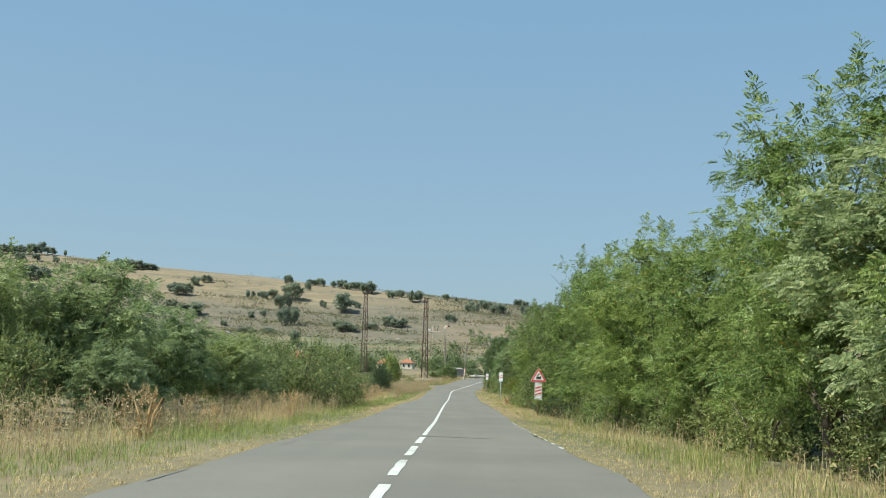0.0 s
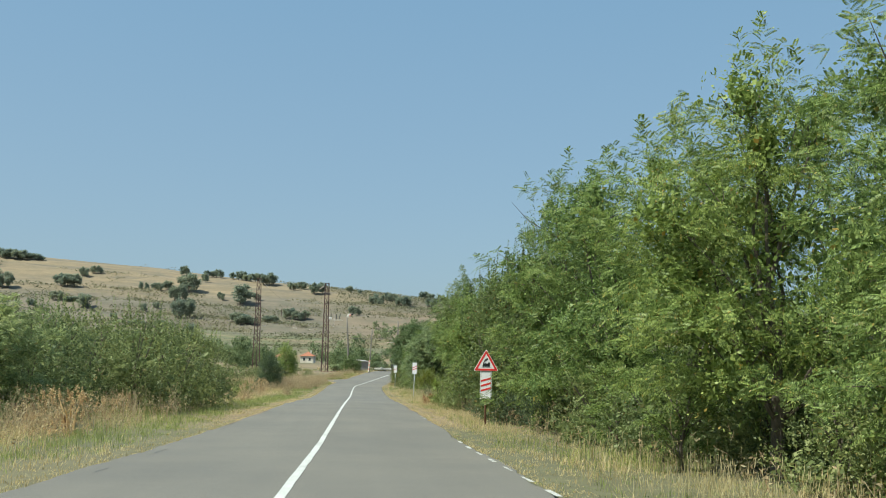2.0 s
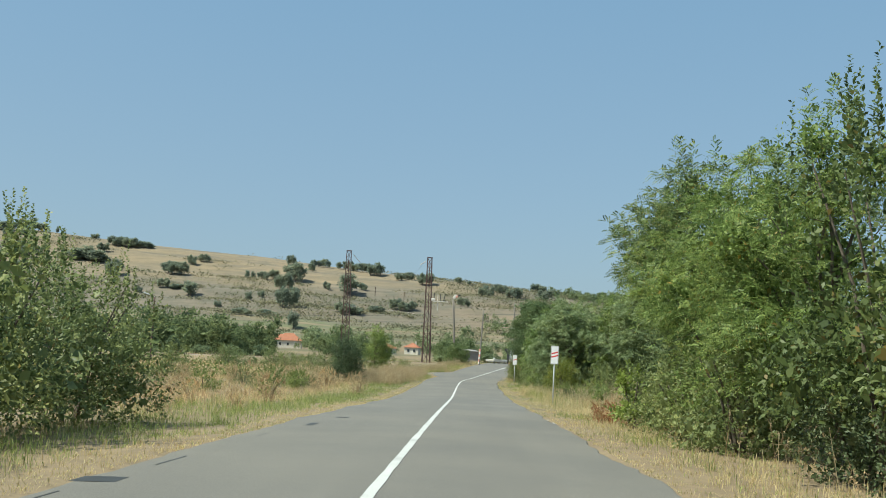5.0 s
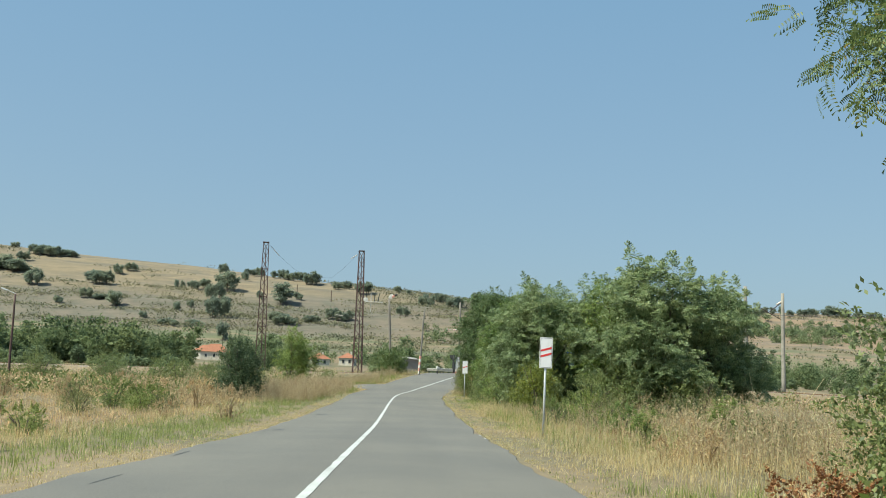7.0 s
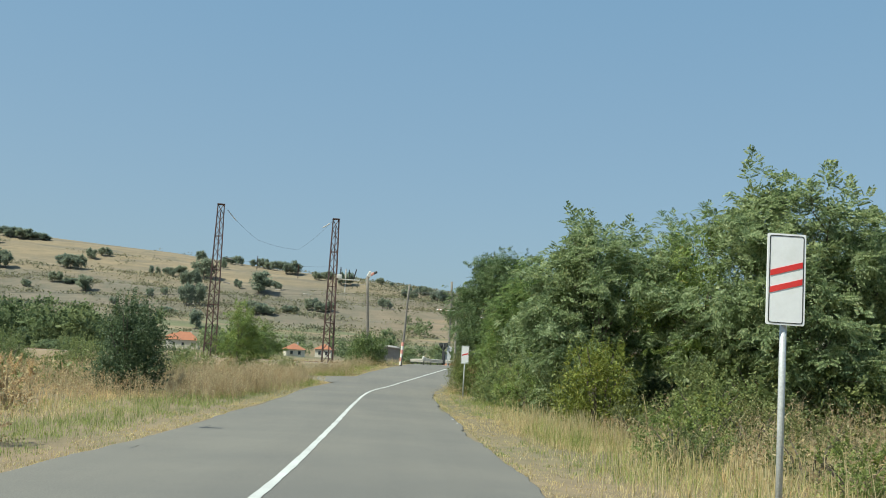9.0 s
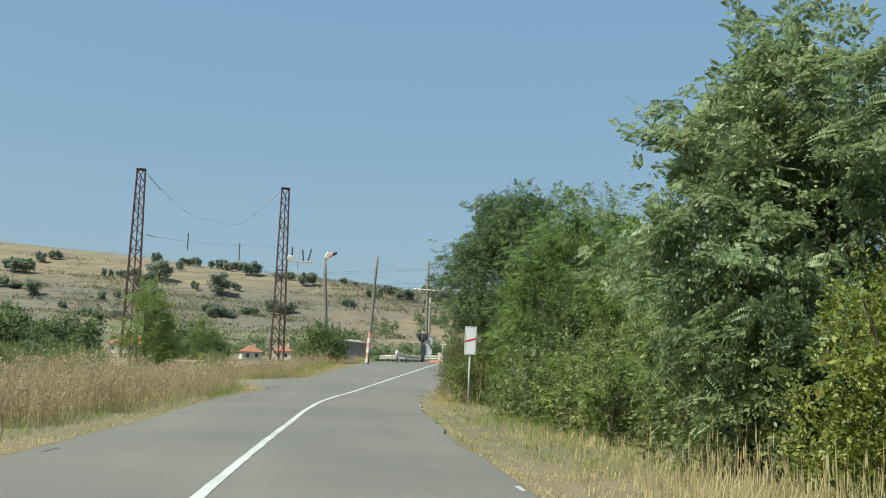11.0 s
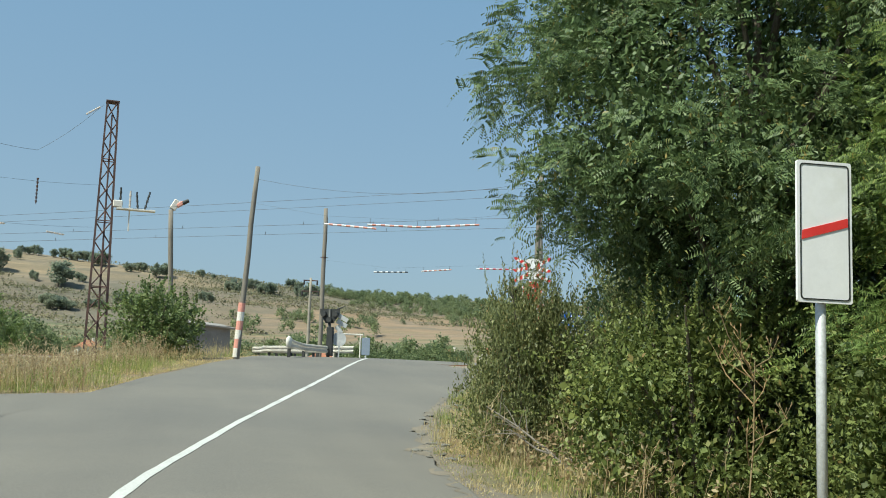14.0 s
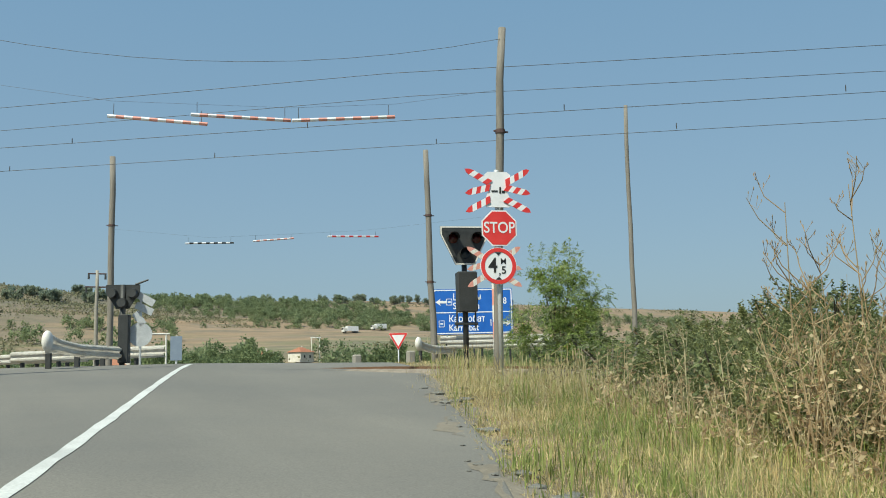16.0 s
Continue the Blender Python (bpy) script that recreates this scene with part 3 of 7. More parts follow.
def crown_points(rng, lobes, n, depth=0.45, outer=1.0):
    """Points in the outer part of a crown made of lobes (x, y, z, rx, rz), with the ways outward."""
    lob = np.array(lobes)
    w = lob[:, 3] ** 2
    which = rng.choice(len(lob), n, p=w / w.sum())
    dirs = unit(rng.normal(size=(n, 3)))
    r = outer * (1 - depth * rng.random(n) ** 1.6)
    rad = np.stack([lob[which, 3], lob[which, 3], lob[which, 4]], -1)
    p = lob[which, :3] + dirs * rad * r[:, None]
    return p, dirs


def heart(rng, lobes, n, s0, s1):
    """Shaded leaf sprays deep inside a crown."""
    q, o = crown_points(rng, lobes, n, 0.9, 0.5)
    q = q[q[:, 2] > s1 * 0.6]
    d = unit(rng.normal(size=q.shape))
    s, up = leaf_frames(rng, d)
    return diamonds(q, d, s, rng.uniform(s0, s1, len(q)), rng.uniform(s0, s1, len(q)) * 0.7)[0]


def limbs(bm, rng, height, lobes, r0, lean=0.3):
    """A tapered trunk that forks into limbs reaching into the lobes."""
    pts = [Vector((0, 0, -0.25))]
    for k in range(1, 6):
        pts.append(Vector((rng.normal(0, lean * 0.12) * k, rng.normal(0, lean * 0.12) * k, height * 0.62 * k / 5)))
    tube(bm, pts, [r0 * (1 - 0.14 * k) for k in range(6)], 8)
    for (x, y, z, rx, rz) in lobes:
        st = pts[min(5, max(1, int(5 * 0.75 * z / height) + int(rng.integers(0, 2))))]
        end = Vector((x, y, z))
        mid = st.lerp(end, 0.5) + Vector((rng.normal(0, 0.15), rng.normal(0, 0.15), 0.12))
        tube(bm, [st, mid, end], [r0 * 0.38, r0 * 0.24, r0 * 0.08], 6)
        for _ in range(3):
            t = end + Vector((rng.normal(0, rx * 0.5), rng.normal(0, rx * 0.5), rng.normal(rz * 0.3, rz * 0.35)))
            tube(bm, [mid.lerp(end, 0.6), mid.lerp(t, 0.7) + Vector((0, 0, 0.08)), t], [r0 * 0.12, r0 * 0.08, r0 * 0.03], 5)


def make_lobes(rng, height, radius, low, n):
    out = []
    for k in range(n):
        f = (k + 0.5) / n
        z = low + (height - low) * (0.12 + 0.72 * f)
        spread = radius * (rng.uniform(0.55, 0.75) * (0.6 + 0.4 * min(1.0, f / 0.35)) if f < 0.75 else 0.38)
        a = rng.random() * 6.28 + k * 2.4
        rx = radius * rng.uniform(0.3, 0.5) * (1.0 if f < 0.7 else 0.8)
        out.append((math.cos(a) * spread, math.sin(a) * spread, z, rx, rx * rng.uniform(0.7, 0.95)))
    out.append((0, 0, low + (height - low) * 0.5, radius * 0.7, (height - low) * 0.42))
    return out


def acacia(seed, height, radius, low, n_shoot, n_bough, label, material=None, pairs=7, leaflet=0.062, inner=9, per=6, n_lobe=14, stalk=(0.2, 0.36), n_lead=18):
    """A false acacia: feathery drooping leaves on long shoots, gaps between."""
    rng = np.random.default_rng(seed)
    t = thing("tree", 0, 0, 0, label, "tree")
    lobes = make_lobes(rng, height, radius, low, n_lobe)
    bm = bmesh.new()
    limbs(bm, rng, height, lobes, 0.055 + 0.011 * height)
    part("trunk", bm, M_BARK, t)
    # boughs: clumps of shoots with gaps between them
    bough, bo = crown_points(rng, lobes, n_bough, 0.3)
    size = rng.uniform(0.28, 0.56, n_bough)
    which = rng.integers(0, n_bough, n_shoot)
    o = bo[which]
    p = bough[which] + rng.normal(0, 1, (n_shoot, 3)).clip(-1.6, 1.6) * size[which][:, None] * np.array([0.85, 0.85, 0.26])
    way = unit(o * np.array([1, 1, 0.35]) + rng.normal(0, 0.32, p.shape) + np.array([0, 0, 0.18]))
    slen = rng.uniform(0.2, 0.55, n_shoot) + (rng.random(n_shoot) < 0.02) * rng.uniform(0.2, 0.6, n_shoot)
    feathers, bits = [], []
    for k in range(per):
        f = (k + rng.random(n_shoot)) / per
        at = p + way * (slen * f)[:, None] - np.array([0, 0, 1]) * (0.3 * slen * f * f)[:, None]
        d = unit(way * 0.55 + rng.normal(0, 0.7, p.shape) * np.array([1, 1, 0.35]))
        feathers.append(pinnate(rng, at, d, rng.uniform(*stalk, n_shoot), pairs, leaflet, o))
    # long leaders that stand out of the top, with leaves all round
    for k in range(n_lead):
        lx, ly, lz, rx, rz = lobes[int(rng.integers(len(lobes) // 3, len(lobes)))]
        a = rng.random() * 6.28
        st = np.array([lx + 0.55 * rx * math.cos(a), ly + 0.55 * rx * math.sin(a), lz + 0.75 * rz])
        up = unit(np.array([lx * 0.25 + rng.normal(0, 0.3), ly * 0.25 + rng.normal(0, 0.3), 1.6]))
        f = np.linspace(0.0, 1.0, 15)[:, None]
        at = st + up * f * rng.uniform(0.45, 0.95)
        b = np.arange(15)[:, None] * 2.4 + rng.random()
        d = unit(np.concatenate([np.cos(b), np.sin(b), 0.35 + 0.9 * f], 1))
        feathers.append(pinnate(rng, at, d, rng.uniform(*stalk, 15) * (1.15 - 0.5 * f[:, 0]), pairs, leaflet, d))
    # the shaded inside of the crown
    q, o2 = crown_points(rng, lobes, n_shoot * inner, 0.6, 0.92)
    d = unit(rng.normal(size=q.shape))
    s, up = leaf_frames(rng, d, o2)
    bits.append(diamonds(q, d, s, rng.uniform(0.06, 0.11, len(q)), rng.uniform(0.03, 0.055, len(q)))[0])
    bits.append(heart(rng, lobes, 5200, 0.1, 0.19))
    link_mesh("crown", leaf_mesh("crown", np.concatenate(feathers), np.concatenate(bits)), material or M_ROBINIA, t)
    return t


def shrub(seed, height, radius, n, leaf, material, label, name="bush", spires=14, low=0.2, full=False, wood=None):
    """A dense bush: small oval leaves on upright shoots that stand out of its top."""
    rng = np.random.default_rng(seed)
    t = thing(name, 0, 0, 0, label, "bush" if name == "bush" else "tree")
    lobes = make_lobes(rng, height * 0.92, radius, low, 13)
    for k in range(7):
        ang = k * 0.9 + rng.random() * 0.5
        lobes.append((math.cos(ang) * radius * 0.62, math.sin(ang) * radius * 0.62, height * rng.uniform(0.14, 0.3), radius * 0.42, radius * 0.36))
    if full:
        lobes.append((0, 0, height * 0.18, radius * 0.8, height * 0.24))
    for k in range(9 if full else 0):
        ang, f = k * 2.4 + rng.random() * 0.4, math.sqrt((k + 0.5) / 9)
        lobes.append((math.cos(ang) * radius * 0.6 * f, math.sin(ang) * radius * 0.6 * f, height * (0.74 - 0.22 * f), radius * rng.uniform(0.34, 0.46), height * 0.2))
    bm = bmesh.new()
    for k in range(6):
        a = rng.random() * 6.28
        e = Vector((math.cos(a) * radius * 0.55, math.sin(a) * radius * 0.55, height * rng.uniform(0.55, 0.8)))
        m = e * 0.5 + Vector((0, 0, height * 0.08))
        rod(bm, (0.1 * math.cos(a), 0.1 * math.sin(a), -0.2), m, 0.045, 0.03, 6)
        rod(bm, m, e, 0.03, 0.012, 5)
    part("stem", bm, wood or M_BARK, t)
    # twigs with their leaves, a few loose ones between
    per = 13
    tw, to = crown_points(rng, lobes, n // per, 0.42)
    go = unit(to + rng.normal(0, 0.45, tw.shape) + np.array([0, 0, 0.55]))
    f = np.tile(np.arange(per) / per, len(tw))
    at, go, o = np.repeat(tw, per, 0), np.repeat(go, per, 0), np.repeat(to, per, 0)
    p = at + go * ((f - 0.3) * leaf * rng.uniform(3.5, 6.0, len(tw)).repeat(per))[:, None] + rng.normal(0, leaf * 0.35, at.shape)
    keep = p[:, 2] > 0.05
    p, o, go = p[keep], o[keep], go[keep]
    d = unit(go * 0.6 + o * 0.25 + rng.normal(0, 0.55, p.shape))
    s, up = leaf_frames(rng, d, o)
    bits = [diamonds(p, d, s, rng.uniform(0.75, 1.3, len(p)) * leaf, rng.uniform(0.42, 0.62, len(p)) * leaf, up)[0]]
    # shoots
    for k in range(spires):
        a, r = rng.random() * 6.28, radius * 0.8 * math.sqrt(rng.random())
        base = np.array([math.cos(a) * r, math.sin(a) * r, height * (0.8 - 0.35 * (r / radius) ** 2)])
        tip = base + np.array([rng.normal(0, 0.12), rng.normal(0, 0.12), rng.uniform(0.5, 1.0) * height * 0.26])
        m = int(34 + 20 * rng.random())
        f = np.linspace(0, 1, m)[:, None]
        at = base + (tip - base) * f
        ang = rng.random((m, 1)) * 6.28
        dd = unit(np.concatenate([np.cos(ang), np.sin(ang), 0.55 + 0 * ang], 1))
        ss, uu = leaf_frames(rng, dd)
        bits.append(diamonds(at, dd, ss, leaf * (1.35 - 0.7 * f[:, 0]), leaf * (0.75 - 0.35 * f[:, 0]), uu)[0])
    q, _ = crown_points(rng, lobes, n // 4, 0.85)
    q = q[q[:, 2] > 0.1] * np.array([0.88, 0.88, 0.94])
    d = unit(rng.normal(size=q.shape))
    s, up = leaf_frames(rng, d)
    bits.append(diamonds(q, d, s, rng.uniform(1.0, 1.5, len(q)) * leaf, rng.uniform(0.6, 0.9, len(q)) * leaf)[0])
    bits.append(heart(rng, lobes, 120 if n < 4000 else 420, 0.07 * radius, 0.14 * radius) if n < 15000 else heart(rng, lobes, 4200, 0.07, 0.12))
    v = np.concatenate(bits)
    link_mesh("crown", raw_mesh("crown", v, np.arange(len(v)).reshape(-1, 4), 4), material, t)
    return t


def far_tree(seed, height, radius, n, size, label, material):
    """A tree seen from far: trunk, limbs and a crown of leaf clumps."""
    rng = np.random.default_rng(seed)
    t = thing("tree", 0, 0, 0, label, "tree")
    lobes = make_lobes(rng, height, radius, height * 0.1, 7)
    bm = bmesh.new()
    rod(bm, (0, 0, -0.5), (0.1, 0, height * 0.55), 0.03 * height, 0.015 * height, 6)
    for l in lobes[:4]:
        rod(bm, (0.05, 0, height * 0.3), l[:3], 0.014 * height, 0.006 * height, 5)
    part("trunk", bm, M_BARK, t)
    p, o = crown_points(rng, lobes, n, 0.6)
    d = unit(o * 0.4 + rng.normal(0, 0.8, p.shape))
    s, up = leaf_frames(rng, d, o)
    v, f = diamonds(p, d, s, rng.uniform(0.7, 1.4, len(p)) * size, rng.uniform(0.5, 0.9, len(p)) * size, up)
    v = np.concatenate([v, heart(rng, lobes, 240, 0.11 * height, 0.18 * height)])
    f = np.arange(len(v)).reshape(-1, 4)
    link_mesh("crown", raw_mesh("crown", v, f, 4), material, t)
    return t


def put(proto, x, y, turn=0.0, sx=1.0, sz=None, label="", group="", sink=0.05):
    """A copy of a plant on the ground."""
    m = pose(x, y, land_z(x, y) - sink, 0, 0, turn) @ Matrix.Diagonal((sx, sx, sz or sx, 1))
    c = copy_thing(proto, m)
    return tagged(c, label, group=group)


def drop_proto(ob):
    for o in [*ob.children_recursive, ob]:
        bpy.data.objects.remove(o)


AC = [acacia(11 + k, 8.0, 2.7, 1.7 if k == 0 else 0.3, n, 150, "tall false acacia with feathery green leaves beside the road", M_AUTUMN if k == 0 else None, 8, 0.06, 7, 5) for k, n in enumerate((1100, 480, 1050, 1050, 260))]
PL = [shrub(31 + k, 6.5, 2.1, 8500, 0.11, M_PLUM, "tall wild plum thicket with upright leafy shoots", "tree", 22) for k in range(2)]
BU = [shrub(41 + k, 4.8, 2.6, 8000, 0.1, M_BUSH, "dense green roadside bush with upright shoots", "bush", 26) for k in range(3)]
LOW = [shrub(51 + k, 2.6, 1.8, 4800, 0.082, M_BUSH, "low bramble bush at the foot of the trees", "bush", 10, 0.0) for k in range(2)]
NSCR = [shrub(65 + k, 2.2, 1.8, 7000, 0.052, M_SCRUBLEAF, "grey-green scrub below the crossing bank", "bush", 16, 0.0) for k in range(2)]
SCR = [shrub(55 + k, 2.2, 1.8, 2000, 0.09, M_SCRUBLEAF, "grey-green scrub below the crossing bank", "bush", 12, 0.0) for k in range(2)]

# the row of trees east of the road: x, y, height, kind
RIGHT = [(6.4, -41, 8.6, 2), (7.6, -36.5, 8.6, 1), (5.0, -32.5, 8.5, 2), (5.2, -27.5, 6.6, 2), (4.7, -23, 6.9, 2), (4.4, -17.5, 7.6, 3), (4.8, -12, 7.6, 2), (7.6, -14.5, 7.8, 1),
         (4.4, -6.5, 8.2, 3), (4.2, -2.5, 8.0, 2), (6.6, 8, 8.2, 1), (6.0, 12.5, 7.4, 2), (4.4, 17.5, 7.0, 3), (4.0, 22.5, 7.2, 2), (4.6, 27, 7.0, 3), (4.4, 28.8, 8.2, 0),
         (8.2, 32, 8.5, 1), (8.6, 74.5, 7.4, 1), (6.6, 79, 7.0, 2), (9.2, 80, 8.0, 1), (5.8, 84.5, 4.2, 1), (5.6, 89.5, 4.8, 3), (5.4, 94.2, 7.3, 2), (4.9, 96.7, 5.4, 3), (4.3, 94.8, 5.6, 2), (6.4, 97.4, 8.2, 3), (8.2, 101.8, 8.8, 1)]
rng0 = np.random.default_rng(5)
for x, y, h, k in RIGHT:
    put(AC[k], x, y, rng0.uniform(0, 360), h / 8.0 * rng0.uniform(0.94, 1.04), h / 8.0 * 1.08, group="acacias along the road")
for x, y, h, k in [(3.6, 4.2, 7.5, 0), (3.5, 8.2, 7.3, 1), (4.9, 6.2, 8.2, 1), (5.4, 1.4, 7.4, 0), (3.5, 12.5, 6.8, 0), (4.3, 91.0, 5.0, 1)]:
    put(PL[k], x, y, rng0.uniform(0, 360), h / 6.5 * 0.95, h / 6.5, group="plum thickets along the road")
for x, y, h, k in [(5.4, -35, 2.2, 1), (4.6, -29.0, 2.0, 0), (4.4, -20, 1.9, 0), (3.9, -13, 2.2, 1), (3.7, -8.0, 2.3, 0), (4.6, 0.9, 2.4, 0), (5.4, -15.6, 2.4, 1), (5.6, -11.2, 2.6, 0), (4.9, -3.6, 2.4, 1), (2.9, 18.5, 2.6, 0), (2.9, 23.5, 2.4, 1), (4.0, 27.5, 2.7, 0), (4.7, 31, 2.0, 1), (6.2, 29.2, 2.4, 0), (4.6, 84, 3.2, 0), (4.0, 88.5, 3.0, 1), (3.6, 91, 2.6, 0), (9.4, 71.5, 3.4, 1), (12.5, 70.5, 3.0, 0), (7.0, 70.0, 2.6, 1), (5.0, 74.6, 2.8, 0), (4.3, 77.0, 3.0, 1)]:
    put(LOW[k], x, y, rng0.uniform(0, 360), h / 2.6, h / 2.6, group="low bushes at the foot of the trees")
# added bushes whose dark leaf colour stands in for deep shade under the trees
SHADE_FILL = shrub(43, 3.0, 2.2, 3600, 0.12, M_DARKBUSH, "dark-leaved bush filling in for shade beneath the roadside trees", "bush", 6, 0.0, True)
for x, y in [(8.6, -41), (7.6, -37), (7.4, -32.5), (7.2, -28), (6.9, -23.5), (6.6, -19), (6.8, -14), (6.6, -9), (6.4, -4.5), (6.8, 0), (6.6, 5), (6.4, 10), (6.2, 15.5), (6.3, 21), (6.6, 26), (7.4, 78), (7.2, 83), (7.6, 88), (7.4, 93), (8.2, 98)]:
    put(SHADE_FILL, x, y, rng0.uniform(0, 360), rng0.uniform(0.85, 1.1), rng0.uniform(0.8, 1.1), group="undergrowth beneath the trees")
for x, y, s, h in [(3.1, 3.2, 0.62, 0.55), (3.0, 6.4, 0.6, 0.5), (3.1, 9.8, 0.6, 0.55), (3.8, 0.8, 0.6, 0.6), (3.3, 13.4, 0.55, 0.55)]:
    put(SHADE_FILL, x, y, rng0.uniform(0, 360), s, h, "low dark-leaved bush filling in for shade at the foot of the plum thicket", "undergrowth beneath the trees")
# more of these dark bushes, added to fill the shade behind the front bush
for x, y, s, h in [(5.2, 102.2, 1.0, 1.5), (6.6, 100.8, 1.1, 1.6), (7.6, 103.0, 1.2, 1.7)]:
    put(SHADE_FILL, x, y, rng0.uniform(0, 360), s, h, "dark-leaved bush filling in for shade beneath the dense acacia", "undergrowth beneath the trees")
drop_proto(SHADE_FILL)
# young suckers in front of the row
for x, y, s in [(3.5, 82.5, 0.3), (4.4, 80.2, 0.34), (3.2, 86.0, 0.26), (5.2, 77.6, 0.36), (3.6, 88.6, 0.28), (3.7, 45.5, 0.17), (6.4, 47.5, 0.2), (4.6, 52.0, 0.18), (2.9, 19.5, 0.28), (3.3, 25.0, 0.3), (4.2, 29.0, 0.36), (3.4, -10.5, 0.3), (3.2, -16.0, 0.28)]:
    put(AC[4], x, y, rng0.uniform(0, 360), s * 1.25, s, "young bright green acacia suckers on the verge", "acacia suckers")
for x, y, h, k, s in [(3.4, 30.5, 2.1, 0, 0.72), (4.3, 28.8, 2.6, 1, 0.8), (5.3, -21.3, 2.8, 0, 1.0), (5.4, -25.5, 2.6, 1, 1.0)]:
    put(LOW[k], x, y, rng0.uniform(0, 360), s, h / 2.6, "low leafy bush at the foot of the acacias", "low bushes at the foot of the trees")
SAPLING = shrub(91, 2.0, 0.62, 900, 0.125, M_SAPLING, "bright green broad-leaved sapling on the verge", "tree", 5, 0.0)
put(SAPLING, 2.25, 28.0, 30, 1.0, 1.0)
drop_proto(SAPLING)
DEAD = shrub(92, 0.9, 0.6, 1400, 0.05, M_DEADLEAF, "reddish-brown dead brush at the edge of the bushes", "bush", 10, 0.0, False, M_WEED)
put(DEAD, 1.75, 30.0, 0, 1.0, 0.9)
put(DEAD, 2.3, 29.3, 80, 0.8, 0.7)
drop_proto(DEAD)
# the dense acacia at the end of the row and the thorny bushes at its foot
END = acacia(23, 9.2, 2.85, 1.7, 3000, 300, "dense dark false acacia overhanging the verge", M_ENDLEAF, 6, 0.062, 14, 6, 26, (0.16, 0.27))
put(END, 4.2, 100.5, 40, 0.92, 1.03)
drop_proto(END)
THORN = [shrub(45 + k, 3.2, 2.2, 25000, 0.062, M_THORN, "dense olive-green thorn bush at the road edge", "bush", 16, 0.0, True) for k in range(2)]
for x, y, h, k, s in [(3.45, 105.2, 2.75, 0, 0.76), (2.5, 104.0, 3.25, 1, 0.5), (5.3, 105.4, 4.4, 1, 0.86)]:
    put(THORN[k], x, y, rng0.uniform(0, 360), s, h / 3.2, group="thorn bushes beside the ramp")
FRONT = shrub(47, 2.4, 1.7, 17000, 0.054, M_FRONT, "bright green leafy bush below the dark acacia", "bush", 12, 0.0, True)
put(FRONT, 3.1, 99.9, 75, 0.95, 1.12)
put(FRONT, 4.6, 97.6, 200, 1.0, 1.1)
drop_proto(FRONT)
for pr in THORN:
    drop_proto(pr)
# the pale tree that stands out at the end of the second row
ASH = acacia(19, 8.0, 3.2, 0.3, 1700, 230, "tall pale green tree with long feathery leaves", M_PALE, 7, 0.092, 7)
for x, y, h, s in [(5.35, 76.3, 8.2, 0.95), (11.2, 72.6, 9.6, 1.15), (14.4, 75.5, 8.3, 1.0), (5.6, -37.5, 7.3, 1.08)]:
    put(ASH, x, y, rng0.uniform(0, 360), s, h / 8.0)
YELLOW = shrub(44, 3.4, 1.5, 7000, 0.075, M_YELLOWLEAF, "yellow-green leafy bush at the foot of the trees", "bush", 14, 0.0, True)
put(YELLOW, 4.5, 72.6, 30, 1.0, 1.0)
drop_proto(YELLOW)
# scrub on the far side of the bank, east of the crossing
for k in range(36):
    x, y = 11.2 + 1.7 * (k % 9) + rng0.normal(0, 0.4), 115.5 + 2.2 * (k // 9) - 0.55 * (k % 9) + rng0.normal(0, 0.4)
    put((NSCR if k % 9 < 4 and k < 22 else SCR)[k % 2], x, y, rng0.uniform(0, 360), rng0.uniform(1.0, 1.3), rng0.uniform(0.9, 1.1) * min(1.0, 0.5 + 0.13 * (k % 9)), "grey-green scrub below the crossing bank", "scrub below the bank")
for x, y, h in [(7.9, 113.2, 1.7), (8.4, 114.8, 1.7), (9.0, 116.6, 1.7), (8.9, 113.0, 1.9), (9.6, 115.2, 1.9), (10.2, 112.4, 2.0), (7.9, 112.6, 1.2), (8.6, 114.6, 1.3), (9.4, 116.2, 1.35), (10.3, 118, 1.4), (11.2, 119.8, 1.4), (12.2, 121.4, 1.3), (13.3, 122.8, 1.2), (9.9, 113.9, 1.6), (11.0, 116.2, 1.6), (12.3, 118.3, 1.5), (13.5, 120.2, 1.5), (14.8, 121.6, 1.4), (9.2, 111.6, 1.4), (11.4, 113.6, 1.8), (13.2, 116.2, 1.8)]:
    put(NSCR[int(y) % 2], x, y, rng0.uniform(0, 360), rng0.uniform(0.62, 0.78), h / 2.3, "dense grey-green scrub at the foot of the ramp", "scrub below the bank")
# hedges west of the road
WEST = acacia(27, 6.0, 2.5, 0.2, 800, 120, "young false acacia among bushes on the west verge", M_WESTLEAF, 7, 0.075, 6, 5)
for x, y, h, k in [(-12.4, 8.5, 4.9, 0), (-11.4, 13, 4.5, 1), (-12.0, 16.5, 4.8, 2), (-11.5, 19.8, 4.2, 0), (-15.5, 6, 4.9, 1), (-15.8, 12, 5.2, 2), (-14.6, 2.0, 4.2, 0), (-21, -1, 5.0, 2), (-18.5, 4, 4.6, 0), (-16.4, -24, 3.4, 0)]:
    put(BU[k], x, y, rng0.uniform(0, 360), h / 4.8, h / 4.8, group="bushes along the west verge")
for x, y, h, k in [(5.9, 32.0, 4.8, 1), (7.4, 30.0, 4.6, 2)]:
    put(BU[k], x, y, rng0.uniform(0, 360), h / 4.8, h / 4.8, group="bushes under the end acacia")
